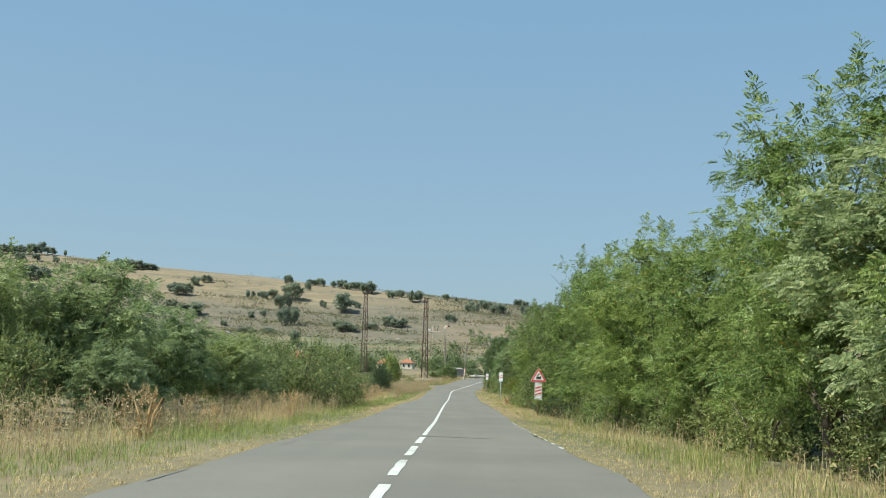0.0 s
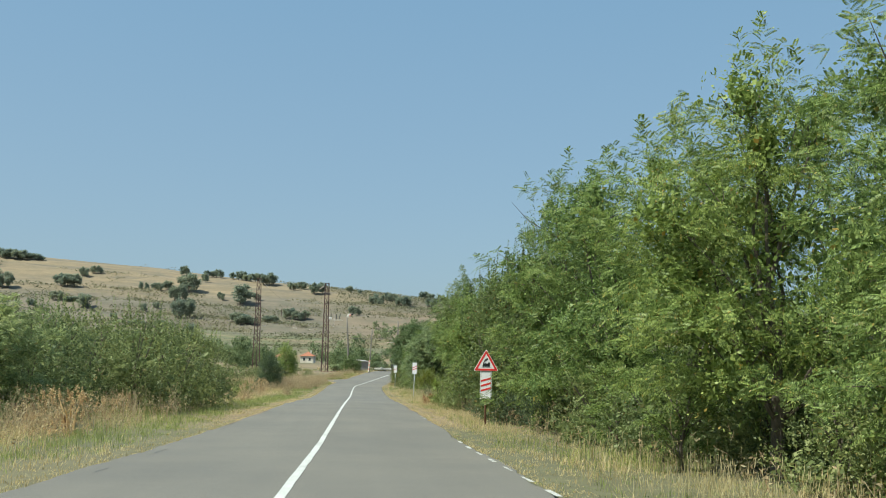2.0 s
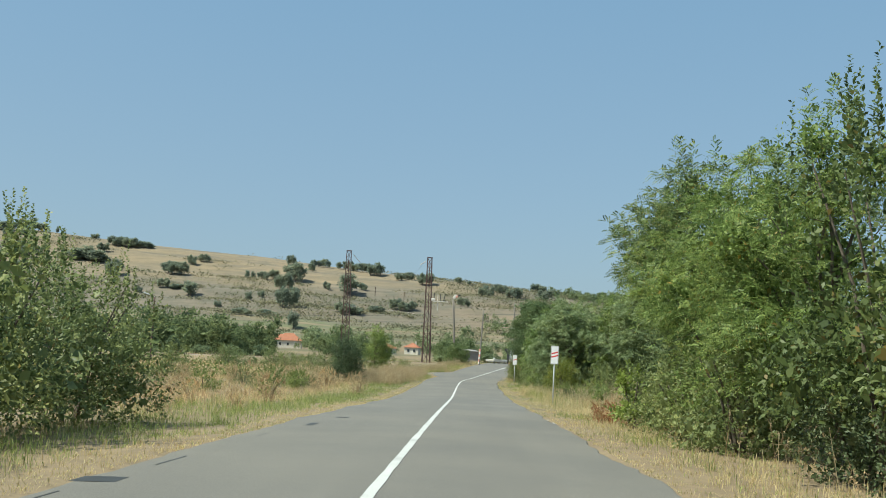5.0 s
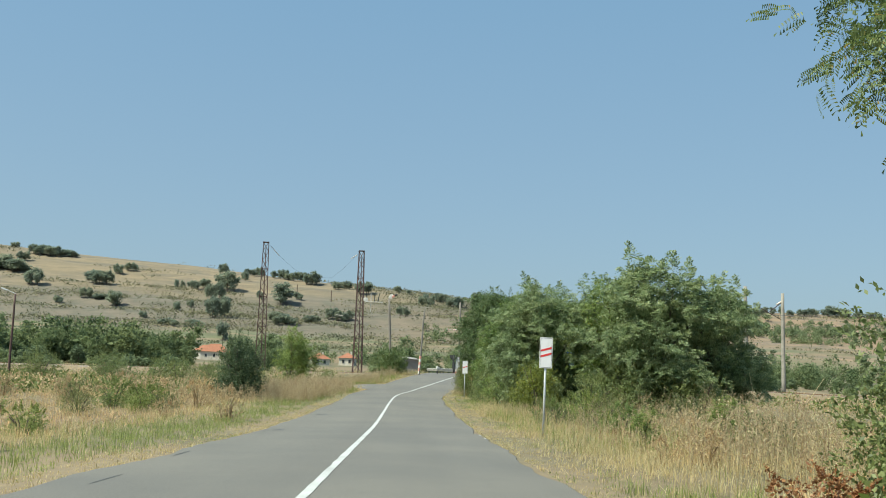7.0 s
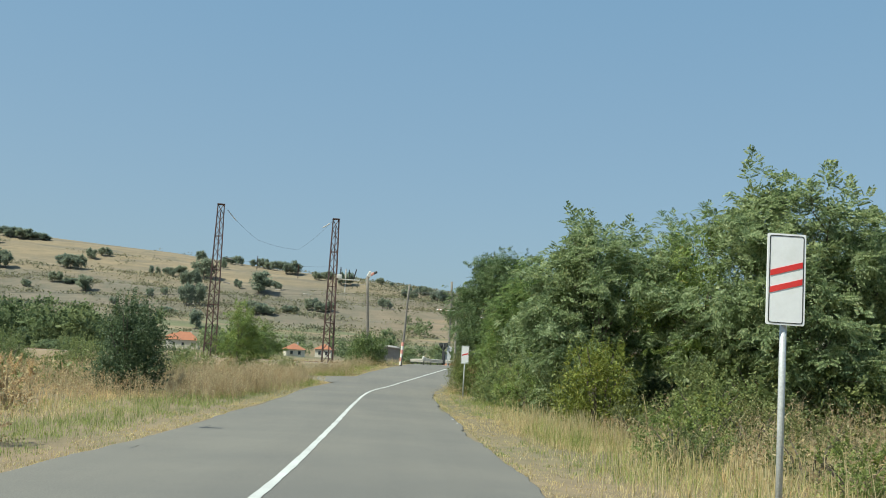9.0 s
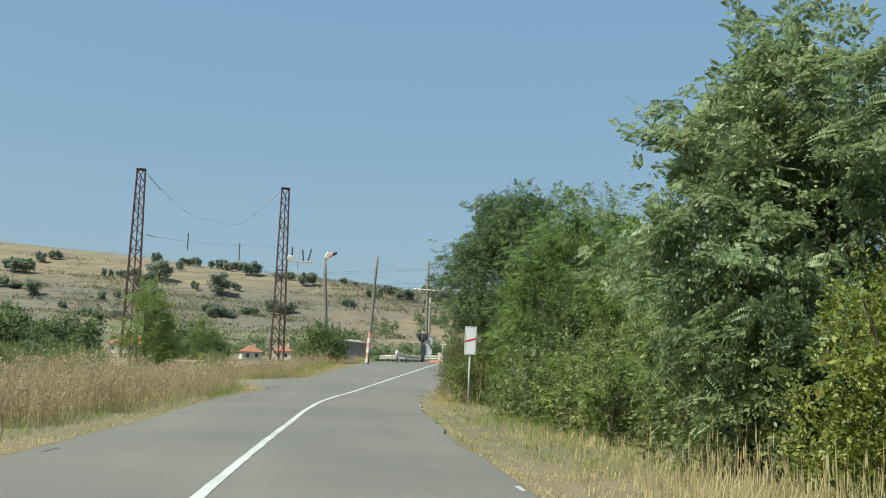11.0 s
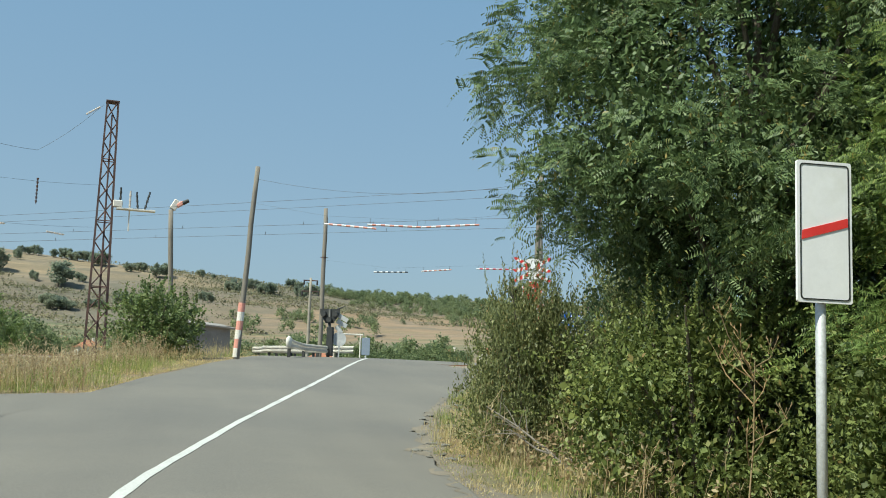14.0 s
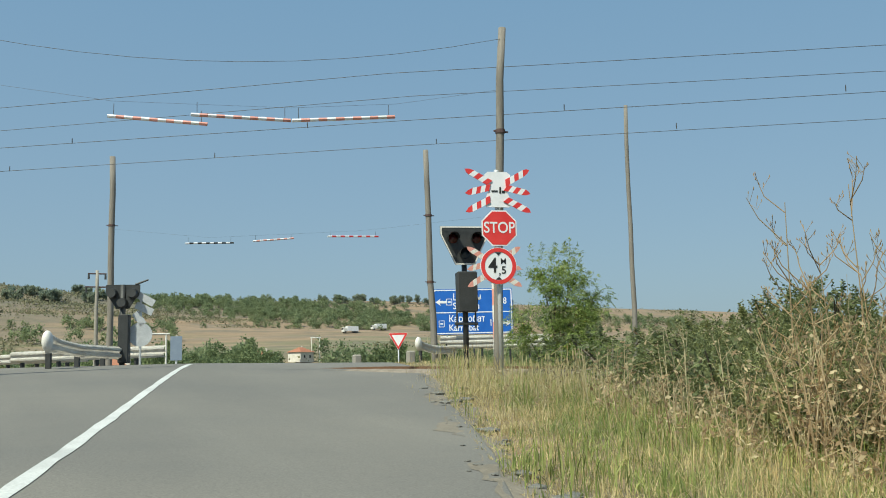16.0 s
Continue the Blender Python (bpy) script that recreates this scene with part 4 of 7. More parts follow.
for x, y, h, k in [(-22, 124, 3.0, 0), (-27, 122, 3.5, 1), (-19, 127.5, 2.8, 2), (-33, 124, 3.8, 0), (-11.2, 128.5, 2.6, 1), (-39, 121, 3.6, 2), (-46, 126, 4.0, 1), (-24.5, 129, 2.6, 2), (-15.5, 112, 2.6, 1), (-19.5, 110, 3.0, 0), (-23.5, 113, 3.0, 2), (-18.0, 117, 3.0, 1), (-28, 110, 2.8, 0)]:
    put(BU[k], x, y, rng0.uniform(0, 360), h / 4.0, h / 4.8, "dense green bush in the field below the railway", "bushes below the railway")
for x, y, h in [(-16.2, -17.5, 6.3), (-18.8, -20.5, 6.0), (-22.5, -17, 6.4), (-16.8, -6.5, 5.5), (-19.2, -9, 5.2), (-24, -9, 5.6), (-21.5, -25, 5.6), (-14.6, -3, 4.4), (-26, 2, 5.4)]:
    put(WEST, x, y, rng0.uniform(0, 360), h / 6.0 * 1.05, h / 6.0, "young false acacia among bushes on the west verge")
for x, y, h in [(-13.8, -22.5, 3.0)]:
    put(ASH, x, y, rng0.uniform(0, 360), h / 8.0 * 1.1, h / 8.0, "pale young tree with feathery leaves on the verge")
FG = shrub(93, 1.8, 1.3, 2600, 0.085, M_FIELDBUSH, "bright green leafy weed bush in the fallow field", "bush", 16, 0.0)
for x, y, k in [(-14.0, 64.8, 0.8), (-16.6, 69.0, 0.9), (-14.6, 68.6, 0.7), (-18.6, 58.0, 0.8), (-12.6, 47.0, 0.55), (3.6, 61.0, 0.75), (4.6, 55.5, 0.6), (6.0, 66.5, 0.9)]:
    put(FG, x, y, rng0.uniform(0, 360), k, k, group="weed bushes")
drop_proto(FG)
DARK = shrub(49, 4.6, 1.65, 13000, 0.11, M_DARKBUSH, "small dark round bush alone on the verge", "bush", 22, 0.0, True)
put(DARK, -13.3, 84.6, 20, 1.0, 1.0)
drop_proto(DARK)
BANK = shrub(48, 3.0, 1.75, 6500, 0.13, M_BANKLEAF, "dense dark green leafy bush on the bank beside the crossing", "bush", 10, 0.0, True)
put(BANK, -4.0, 126.6, 40, 1.0, 1.0)
drop_proto(BANK)
put(AC[1], -17.2, 165, 60, 0.8, 0.85, "round green acacia in the field beyond the tracks")
put(AC[2], -14.0, 120, 140, 0.72, 0.84, "young yellowish acacia among withered weeds")
for x, y, s in [(-16, 62, 0.5), (-19, 71, 0.6), (-24, 66, 0.55), (-13.4, 66, 0.45), (-27, 80, 0.8), (6.5, 44, 0.5), (-9.8, 118.5, 0.5), (-8.4, 113.6, 0.42), (8.5, 52, 0.5), (5.0, 58, 0.6), (3.6, 60, 0.45), (9.5, 62, 0.7), (7, 66, 0.7), (4.4, 67.5, 0.6)]:
    put(SCR[int(x) % 2], x, y, rng0.uniform(0, 360), s, s, "small green weed bush among dry grass", "weed bushes")
WB = [shrub(58 + k, 1.5, 0.9, 600, 0.07, M_WEED, "withered brown weed clump in the dry grass", "bush", 14, 0.0, False, M_WEED) for k in range(2)]
for k in range(80):
    if k < 35:
        x, y = rng0.uniform(-26, -9.2), rng0.uniform(24, 124)
    elif k < 60:
        x, y = rng0.uniform(2.6, 13), rng0.uniform(40, 68)
    else:
        x, y = rng0.uniform(-16, -10.5), rng0.uniform(-45, 4)
    s = rng0.uniform(0.5, 1.0) * (1.25 if y > 84 else 0.65 if x > 0 else 1.0)
    put(WB[k % 2], x, y, rng0.uniform(0, 360), s, s * rng0.uniform(0.8, 1.2), "", "withered weed clumps")
put(AC[3], 20.2, 134.0, 20, 0.36, 0.42, "small green tree behind the blue sign beyond the tracks")
put(AC[2], 17.3, 135.0, 70, 0.62, 0.74, "green tree behind the blue sign beyond the tracks")
for pr in NSCR + AC + PL + BU + LOW + SCR + WB + [ASH, WEST]:
    drop_proto(pr)

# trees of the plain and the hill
FT = [far_tree(61, 7, 3.4, 640, 0.52, "leafy round tree in the fields", M_HAZYFARLEAF), far_tree(62, 8, 3.0, 640, 0.52, "leafy tree in the fields", M_HAZYFARLEAF), far_tree(63, 6, 3.8, 640, 0.54, "broad leafy tree in the fields", M_HAZYFARLEAF)]
HT = [far_tree(65 + k, 7, 3.2, 1100, 0.5, "round tree on the dry hillside, leaves paled for haze", M_HAZYOAK) for k in range(2)]
HOUSES = [(-75, 401), (-30.5, 342), (-22, 352), (-84, 428), (101, 453)]
rng1 = np.random.default_rng(9)


def open_view(x, y):
    """Gaps in the tree belt through which the village houses show."""
    for hx, hy in HOUSES:
        for cx, cy, w in (((-0.6, 103.5, 1.2),) if hx > 60 else ((-2.3, 25, 3.5), (-2.2, 76, 3.5))):
            f = (y - cy) / (hy - cy)
            if f < 1 and abs(cx + (hx - cx) * f - x) < w + 2 * f + (4.5 * f if hx > 60 else 0):
                return True
    return False


n_made = 0
LATER = []
while n_made < 230:
    y = rng1.uniform(105, 420)
    x = rng1.uniform(-0.62 * y, 0.55 * y)
    if n_made < 80 and abs(x + 12) > 90:
        continue
    rail = (x - RAIL_AT.x) * RAIL_SIDE.x + (y - RAIL_AT.y) * RAIL_SIDE.y
    if -6 < rail < 12 or abs(x - look_up(ROAD_X, min(y, 259))) < (13 if y < 150 else 9) or open_view(x, y):
        continue
    big = np.clip((y - 95) / 230, 0.16, 0.85) * (1.25 if x < -40 else 0.9)
    n_made += 1
    if y > 265:
        LATER.append((x, y, big * rng1.uniform(0.7, 1.2)))
        continue
    put(FT[n_made % 3], x, y, rng1.uniform(0, 360), big * rng1.uniform(0.8, 1.6), big * rng1.uniform(0.55, 1.0), group="trees of the plain", sink=0.2)
# trees and copses on the hill: x, y, width, height
CREST = [(-318, 820, 8.5, 5.1), (-293, 797, 11, 7.6), (-283, 797, 19, 8.1), (-270, 800, 16, 5.9), (-126, 790, 9.3, 6.2), (-119, 792, 9.4, 7.3), (-108, 792, 5.2, 7.2), (-99, 790, 13, 7.2), (-88, 786, 13, 7.7), (-78, 771, 12, 9.9),
         (-73, 776, 7.5, 7.9), (-55, 753, 8.7, 6.3), (-49, 765, 8.5, 6.8), (-35, 744, 14, 10), (-11, 769, 5.4, 6.4), (-3, 766, 2.9, 3.2), (-397, 807, 15.5, 8.7), (-384, 809, 15.4, 8.7), (-373, 814, 15.4, 10.5), (-367, 827, 12.5, 7.5), (-356, 833, 5.6, 4.7)]
SLOPE = [(-295, 748, 33, 11), (-291, 768, 10.5, 7.9), (-257, 702, 14.3, 11.9), (-216, 712, 19, 10.9), (-216, 754, 8.5, 7.5), (-209, 761, 9.6, 7.1), (-206, 653, 9.8, 7.4), (-195, 653, 10.8, 3.5), (-183, 637, 8.8, 9.7), (-219, 645, 6.5, 4.3), (-164, 727, 6.6, 6.4), (-155, 730, 9.5, 5.9),
         (-148, 733, 7.1, 7.6), (-145, 783, 9.2, 9.2), (-132, 734, 13.8, 15.2), (-132, 689, 13.4, 12), (-112, 598, 15.4, 13.1), (-126, 769, 7.5, 7), (-88, 689, 14.3, 18.1), (-103, 697, 6.7, 5.4), (-78, 703, 6.7, 5.8)]
LOWER = [(8, 719, 9.1, 7.8), (19, 739, 7.1, 6.4), (-6, 654, 8.3, 6.2), (-50, 639, 9.1, 7.3), (-75, 595, 15, 6), (-59, 606, 9.6, 5), (-42, 635, 12, 6), (-145, 637, 6.2, 5.4), (-138, 641, 5.2, 4.6), (-97, 538, 5.2, 9.6), (-185, 547, 4.7, 3.3), (-153, 591, 5.8, 3.9), (-131, 559, 11, 4), (-120, 576, 11, 3.7),
         (-372, 779, 10.4, 8.4), (-362, 785, 6.6, 6.6), (-345, 786, 7.7, 7.1), (-337, 729, 28, 10.6), (-346, 701, 16, 16.8), (-320, 654, 15, 10.6), (-313, 675, 15.5, 9.3)]
EAST = [(12, 728, 10.2, 7.7), (23, 744, 8.4, 5.9), (31, 730, 14.3, 7.8), (53, 792, 12.5, 7.3), (52, 737, 10.3, 7.5), (60, 750, 10.6, 6.8), (218, 796, 7.1, 4.8), (230, 794, 10.7, 6.2), (246, 796, 10.8, 6.7), (256, 794, 8.4, 4.8), (272, 795, 10.9, 5.8), (283, 796, 9.8, 6.8),
        (295, 796, 10, 6.4), (309, 798, 10, 6), (317, 797, 11, 7.1), (337, 800, 22, 8.3), (355, 797, 10, 6.1), (362, 786, 11, 6.6)]
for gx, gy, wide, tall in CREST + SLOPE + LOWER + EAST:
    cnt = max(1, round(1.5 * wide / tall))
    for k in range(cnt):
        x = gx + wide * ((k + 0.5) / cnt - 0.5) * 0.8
        put(HT[k % 2], x, gy + rng1.normal(0, 2.0), rng1.uniform(0, 360), wide / min(cnt, 2.2) / 5.0 * rng1.uniform(0.9, 1.15), tall / 6.3 * rng1.uniform(0.8, 1.08), "round tree on the dry hillside, leaves paled for haze", "trees on the hill", sink=0.3)


for k in range(150):
    x, y = rng1.uniform(-230, 120), rng1.uniform(270, 430)
    if not open_view(x, y):
        LATER.append((x, y, rng1.uniform(0.5, 1.05)))


for x0, x1, y0, y1, cnt, s0, s1 in ((-125, -60, 232, 300, 60, 1.1, 1.7), (-45, 2, 205, 330, 46, 0.6, 1.1), (-100, -40, 300, 400, 40, 1.0, 1.4), (12, 95, 195, 300, 140, 0.42, 0.7), (30, 130, 300, 420, 60, 0.55, 0.9)):
    for k in range(cnt):
        x, y = rng1.uniform(x0, x1), rng1.uniform(y0, y1)
        if not open_view(x, y) and abs(x - look_up(ROAD_X, min(y, 259))) > 9:
            LATER.append((x, y, rng1.uniform(s0, s1)))
LATER += [(-70, 391, 0.5), (-80, 390, 0.5), (-85, 394, 0.55)]


def far_woods():
    """The woods and tree lines of the eastern slope."""
    crowns = []
    for pr in FT:
        me = next(c for c in pr.children if c.name.startswith("crown")).data
        c = np.empty(len(me.vertices) * 3, np.float32)
        me.vertices.foreach_get("co", c)
        crowns.append(c.reshape(-1, 4, 3)[::3].reshape(-1, 3))
    fine = []
    for k, (h, r) in enumerate(((7, 3.2), (8, 3.0), (6, 3.6))):
        rng = np.random.default_rng(160 + k)
        lobes = make_lobes(rng, h, r, h * 0.02, 9)
        p, o = crown_points(rng, lobes, 650, 0.5)
        d = unit(o * 0.4 + rng.normal(0, 0.8, p.shape))
        sd, up = leaf_frames(rng, d, o)
        fine.append(np.concatenate([diamonds(p, d, sd, rng.uniform(0.35, 0.68, len(p)), rng.uniform(0.22, 0.42, len(p)), up)[0], heart(rng, lobes, 120, 0.8, 1.3)]))
    bits, near = [], []
    for gx, gy, cnt, sp in [(80, 775, 24, 12), (105, 772, 70, 16), (135, 766, 100, 24), (175, 758, 120, 28), (215, 745, 100, 26), (150, 722, 90, 36), (200, 705, 90, 30), (250, 690, 80, 30), (300, 680, 70, 36), (360, 675, 60, 40), (430, 690, 40, 40), (38, 625, 10, 14), (62, 600, 14, 18), (170, 640, 24, 30), (230, 625, 30, 40), (60, 560, 8, 40), (-10, 480, 8, 60), (120, 440, 18, 60),
                            (-170, 480, 8, 70), (-420, 760, 12, 40), (-480, 600, 20, 80), (-380, 500, 16, 70), (240, 420, 26, 70), (380, 460, 30, 80), (60, 400, 14, 40), (-120, 400, 14, 60), (-260, 420, 16, 60), (170, 370, 20, 50), (-330, 380, 14, 50), (-60, 250, 16, 30), (-110, 260, 16, 30), (-20, 230, 10, 20), (-160, 280, 16, 40), (30, 250, 12, 30), (70, 230, 14, 30), (110, 260, 14, 40), (-50, 310, 14, 40)]:
        for k in range(cnt):
            x, y, a, s = gx + rng1.normal(0, sp), gy + rng1.normal(0, sp * (0.7 if gy > 660 else 0.3)), rng1.uniform(0, 6.28), rng1.uniform(0.8, 1.5) * (0.6 if gy < 330 else 0.75 if gy > 590 else 1.0)
            if y < 450 and open_view(x, y):
                continue
            c = (fine if y < 320 else crowns)[k % 3] * s
            (near if y < 320 else bits).append(np.stack([c[:, 0] * math.cos(a) - c[:, 1] * math.sin(a) + x, c[:, 0] * math.sin(a) + c[:, 1] * math.cos(a) + y, c[:, 2] + land_z(x, y) - 0.6], -1))
    for k, (x, y, s) in enumerate(LATER):
        a, c = rng1.uniform(0, 6.28), (fine if y < 320 else crowns)[k % 3] * s
        (near if y < 320 else bits).append(np.stack([c[:, 0] * math.cos(a) - c[:, 1] * math.sin(a) + x, c[:, 0] * math.sin(a) + c[:, 1] * math.cos(a) + y, c[:, 2] + land_z(x, y) - 0.4], -1))
    for name, group, material, label in (("far_woods", bits, M_HAZYFARLEAF, "woods and tree lines on the far slope, leaves paled for haze"), ("tree_belt", near, M_BELTLEAF, "green belt of low trees across the plain")):
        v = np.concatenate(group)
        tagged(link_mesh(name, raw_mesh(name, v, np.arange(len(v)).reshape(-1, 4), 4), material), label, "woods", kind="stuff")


far_woods()
for pr in FT + HT:
    drop_proto(pr)


def field_weeds(name, material, label, seed, n, areas, h, leaf):
    """Mounds of leafy or withered weeds that cover the fallow fields."""
    rng = np.random.default_rng(seed)
    bits = []
    for x0, x1, y0, y1, share in areas:
        m = int(n * share)
        x, y = rng.uniform(x0, x1, m), rng.uniform(y0, y1, m)
        inside = np.minimum.reduce([x - x0, x1 - x, y - y0, y1 - y])
        ok = (inside > rng.uniform(0, 8, m)) & (waves(x, y, 0.13, seed) + 0.5 * waves(x, y, 0.5, seed + 3) + rng.normal(0, 0.25, m) > -0.3)
        rail = (x - RAIL_AT.x) * RAIL_SIDE.x + (y - RAIL_AT.y) * RAIL_SIDE.y
        far = np.abs(x - look_up(ROAD_X, np.minimum(y, 259)))
        ok &= (far > 7.5) & ((rail < -4.2) | (rail > 8.5))
        x, y = x[ok], y[ok]
        z = land(x, y)
        hh = rng.uniform(0.4, 1.0, len(x)) * h
        for k in range(14):
            a, r = rng.random(len(x)) * 6.28, rng.random(len(x)) * hh * 0.8
            f = rng.random(len(x)) ** 0.7
            p = np.stack([x + r * np.cos(a), y + r * np.sin(a), z + hh * f * (1 - 0.5 * (r / hh) ** 2)], -1)
            o = unit(np.stack([np.cos(a), np.sin(a), 0.6 + 0 * a], -1))
            d = unit(rng.normal(size=p.shape) + np.array([0, 0, 0.7]))
            s, up = leaf_frames(rng, d, o)
            bits.append(diamonds(p, d, s, rng.uniform(0.7, 1.5, len(x)) * leaf, rng.uniform(0.35, 0.8, len(x)) * leaf)[0])
    v = np.concatenate(bits)
    tagged(link_mesh(name, raw_mesh(name, v, np.arange(len(v)).reshape(-1, 4), 4), material), label, "weeds", kind="stuff")


FIELDS = [(-90, -6, 112, 190, 0.4), (-36, -14, 78, 125, 0.25), (-85, -34, 60, 180, 0.32), (20, 40, 50, 75, 0.08), (22, 60, 70, 112, 0.12), (-90, 60, 170, 250, 0.13)]
field_weeds("field_weeds", M_FIELDGREEN, "green leafy weeds covering the fallow fields", 71, 6000, FIELDS, 1.3, 0.24)
field_weeds("withered_field_weeds", M_WEED, "withered brown weeds covering the fallow fields", 74, 7500, FIELDS, 1.3, 0.2)


def hill_scrub():
    """Low bushes all over the hillside."""
    rng = np.random.default_rng(17)
    n = 34000
    y = 445 + 370 * rng.random(n) ** 0.8
    x = rng.uniform(-0.7, 0.7, n) * y
    far = np.clip((y - 440) / (360 + 0.1 * np.abs(x)), 0, 1)
    band = (np.sin(far * 46 + 0.6 * waves(x, y, 0.02, 5)) > 0.8) * 0.8
    thick = np.where(x < 10, np.interp(far, [0, 0.15, 0.22, 0.3, 0.5, 0.62, 0.8, 1.0], [-0.1, -0.35, 0.2, 0.55, 0.5, 0.15, -0.15, -0.25]), np.interp(far, [0, 0.2, 0.28, 0.5, 0.58, 1.0], [0.1, -0.2, -0.7, -0.7, 0.2, 0.2])) + 0.55 * ((x > -60) & (x < 120) & (far > 0.55))
    keep = 0.8 * waves(x, y, 0.035, 2) + 0.5 * waves(x, y, 0.11, 4) + rng.normal(0, 0.25, n) + band * (waves(x, y, 0.05, 8) > -0.2) + thick > 0.55
    x, y = x[keep], y[keep]
    z = land(x, y)
    bits = []
    for k in range(9):
        r = rng.uniform(0.9, 3.4, len(x))[:, None]
        o = unit(rng.normal(size=(len(x), 3))) * np.array([1.7, 1, 0.5])
        p = np.stack([x, y, z + 0.5], -1) + o * r
        d = unit(rng.normal(size=p.shape))
        s, up = leaf_frames(rng, d)
        bits.append(diamonds(p, d, s, rng.uniform(0.7, 1.6, len(x)), rng.uniform(0.5, 1.1, len(x)))[0])
    v = np.concatenate(bits)
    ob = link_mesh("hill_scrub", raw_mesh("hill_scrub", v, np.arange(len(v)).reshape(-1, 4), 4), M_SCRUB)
    tagged(ob, "grey-green scrub scattered over the dry hillside", "scrub", kind="stuff")


hill_scrub()


def blades(name, material, label, rng, x, y, h, w, lean=0.35, heads=False):
    """Grass: a narrow bent blade for each row, with a seed head where heads is set."""
    c = look_up(ROAD_X, y)
    clear = ((x > c + look_up(HALF_R, y) + 0.03) | (x < c - look_up(HALF_L, y) - 0.03)) & ~on_spur(x, y)
    x, y, h, w = x[clear], y[clear], h[clear], w[clear]
    n = len(x)
    p = np.stack([x, y, land(x, y) - 0.03], -1)
    a = rng.random(n) * 6.28
    out = np.stack([np.cos(a), np.sin(a), 0 * a], -1)
    side = np.stack([-np.sin(a), np.cos(a), 0 * a], -1)
    ln = np.abs(rng.normal(0, lean, n))[:, None]
    h, w = h[:, None], w[:, None]
    mid = p + np.array([0, 0, 1]) * h * 0.5 + out * h * ln * 0.4
    tip = p + np.array([0, 0, 1]) * h * np.maximum(0.25, 1 - 0.4 * ln) + out * h * ln
    vs = np.stack([p, mid + side * w / 2, tip, mid - side * w / 2], 1).reshape(-1, 3)
    if heads:
        up = np.array([0, 0, 1.0])
        hd = np.stack([tip - up * 0.16 * h, tip - up * 0.07 * h + side * w * 0.9, tip + up * 0.05 * h, tip - up * 0.07 * h - side * w * 0.9], 1).reshape(-1, 3)
        vs = np.concatenate([vs, hd])
    fs = np.arange(len(vs)).reshape(-1, 4)
    ob = link_mesh(name, raw_mesh(name, vs, fs, 4), material)
    return tagged(ob, label, "grass", kind="stuff")


def edge_x(y, side):
    return np.where(side > 0, look_up(ROAD_X, y) + look_up(HALF_R, y), look_up(ROAD_X, y) - look_up(HALF_L, y))


def grow():
    rng = np.random.default_rng(23)
    # verges close to the road, both sides
    n = 300000
    nt = n // 8
    wh = rng.integers(0, nt, n)
    y = np.where(rng.random(nt) < 0.14, rng.uniform(100, 124, nt), rng.uniform(-58, 132, nt))[wh] + rng.normal(0, 0.07, n)
    side = np.where(rng.random(nt) < 0.5, -1, 1)[wh]
    out = 0.03 + np.abs(6.0 * rng.random(nt)[wh] ** 1.5 + rng.normal(0, 0.07, n))
    x = edge_x(y, side) + side * out
    patch = waves(x * 1.0, y * 0.5, 0.8, 3) + rng.normal(0, 0.5, nt)[wh]
    green = (patch + np.where(side < 0, 1.5 * np.exp(-((out - 2.3) / 1.5) ** 2) - 0.9 * (out < 0.9), -0.5 * (out < 0.9)) + np.where((y > 84) & (side > 0) & (out > 0.9), 0.8, 0) - np.where((y > 34) & (y < 74) & (side > 0), 0.45, 0) > 0.12)
    lit = ~((side > 0) & (y < 33) & (out > 1.5 + 0.5 * waves(x, y, 0.9, 12)))
    short = np.clip(out / 2.0, 0.25, 1) * np.where(lit, 1.0, 0.45)
    h = short * rng.uniform(0.12, 0.42, nt)[wh] * rng.uniform(0.7, 1.2, n)
    w = rng.uniform(0.006, 0.012, n)
    blades("green_grass", M_GREEN, "short green and yellowing grass on the verges", rng, x[green], y[green], h[green], w[green], 0.7)
    d = ~green
    blades("dry_grass", M_STRAW, "dry straw-coloured grass along the road edges", rng, x[d], y[d], h[d] * 1.15, w[d], 0.8)
    # thick grass beside the ramp
    n = 100000
    nt = n // 14
    wh = rng.integers(0, nt, n)
    y = rng.uniform(103, 124, nt)[wh] + rng.normal(0, 0.1, n)
    side = np.where(rng.random(nt) < 0.22, -1, 1)[wh]
    x = edge_x(y, side) + side * (0.22 + np.abs(6.5 * rng.random(nt)[wh] ** 1.3 + rng.normal(0, 0.1, n)))
    out = np.abs(x - edge_x(y, side))
    green = waves(x, y, 0.7, 6) + 0.6 * waves(x, y, 2.1, 9) + rng.normal(0, 0.55, nt)[wh] + np.where(out < 1.0, -0.7, 0.12) - 0.7 * (out > 4.2) > 0.0
    h = np.clip(out / 1.5, 0.3, 1) * rng.uniform(0.08, 0.4, nt)[wh] * rng.uniform(0.6, 1.2, n) * (0.85 + 0.45 * waves(x, y, 1.6, 31))
    w = rng.uniform(0.0035, 0.008, n)
    blades("green_grass", M_GREEN, "thick green grass beside the ramp to the crossing", rng, x[green], y[green], h[green], w[green], 0.85)
    blades("dry_grass", M_STRAW, "straw-coloured grass tufts beside the ramp to the crossing", rng, x[~green], y[~green], h[~green] * 1.2, w[~green], 0.9)
    # low withered cover on the fallow fields
    n = 70000
    nt = n // 12
    wh = rng.integers(0, nt, n)
    east = rng.random(nt) < 0.25
    x = np.where(east, rng.uniform(3.5, 24, nt), rng.uniform(-42, -11.5, nt))[wh] + rng.normal(0, 0.16, n)
    y = np.where(east, rng.uniform(36, 70, nt), rng.uniform(26, 112, nt))[wh] + rng.normal(0, 0.16, n)
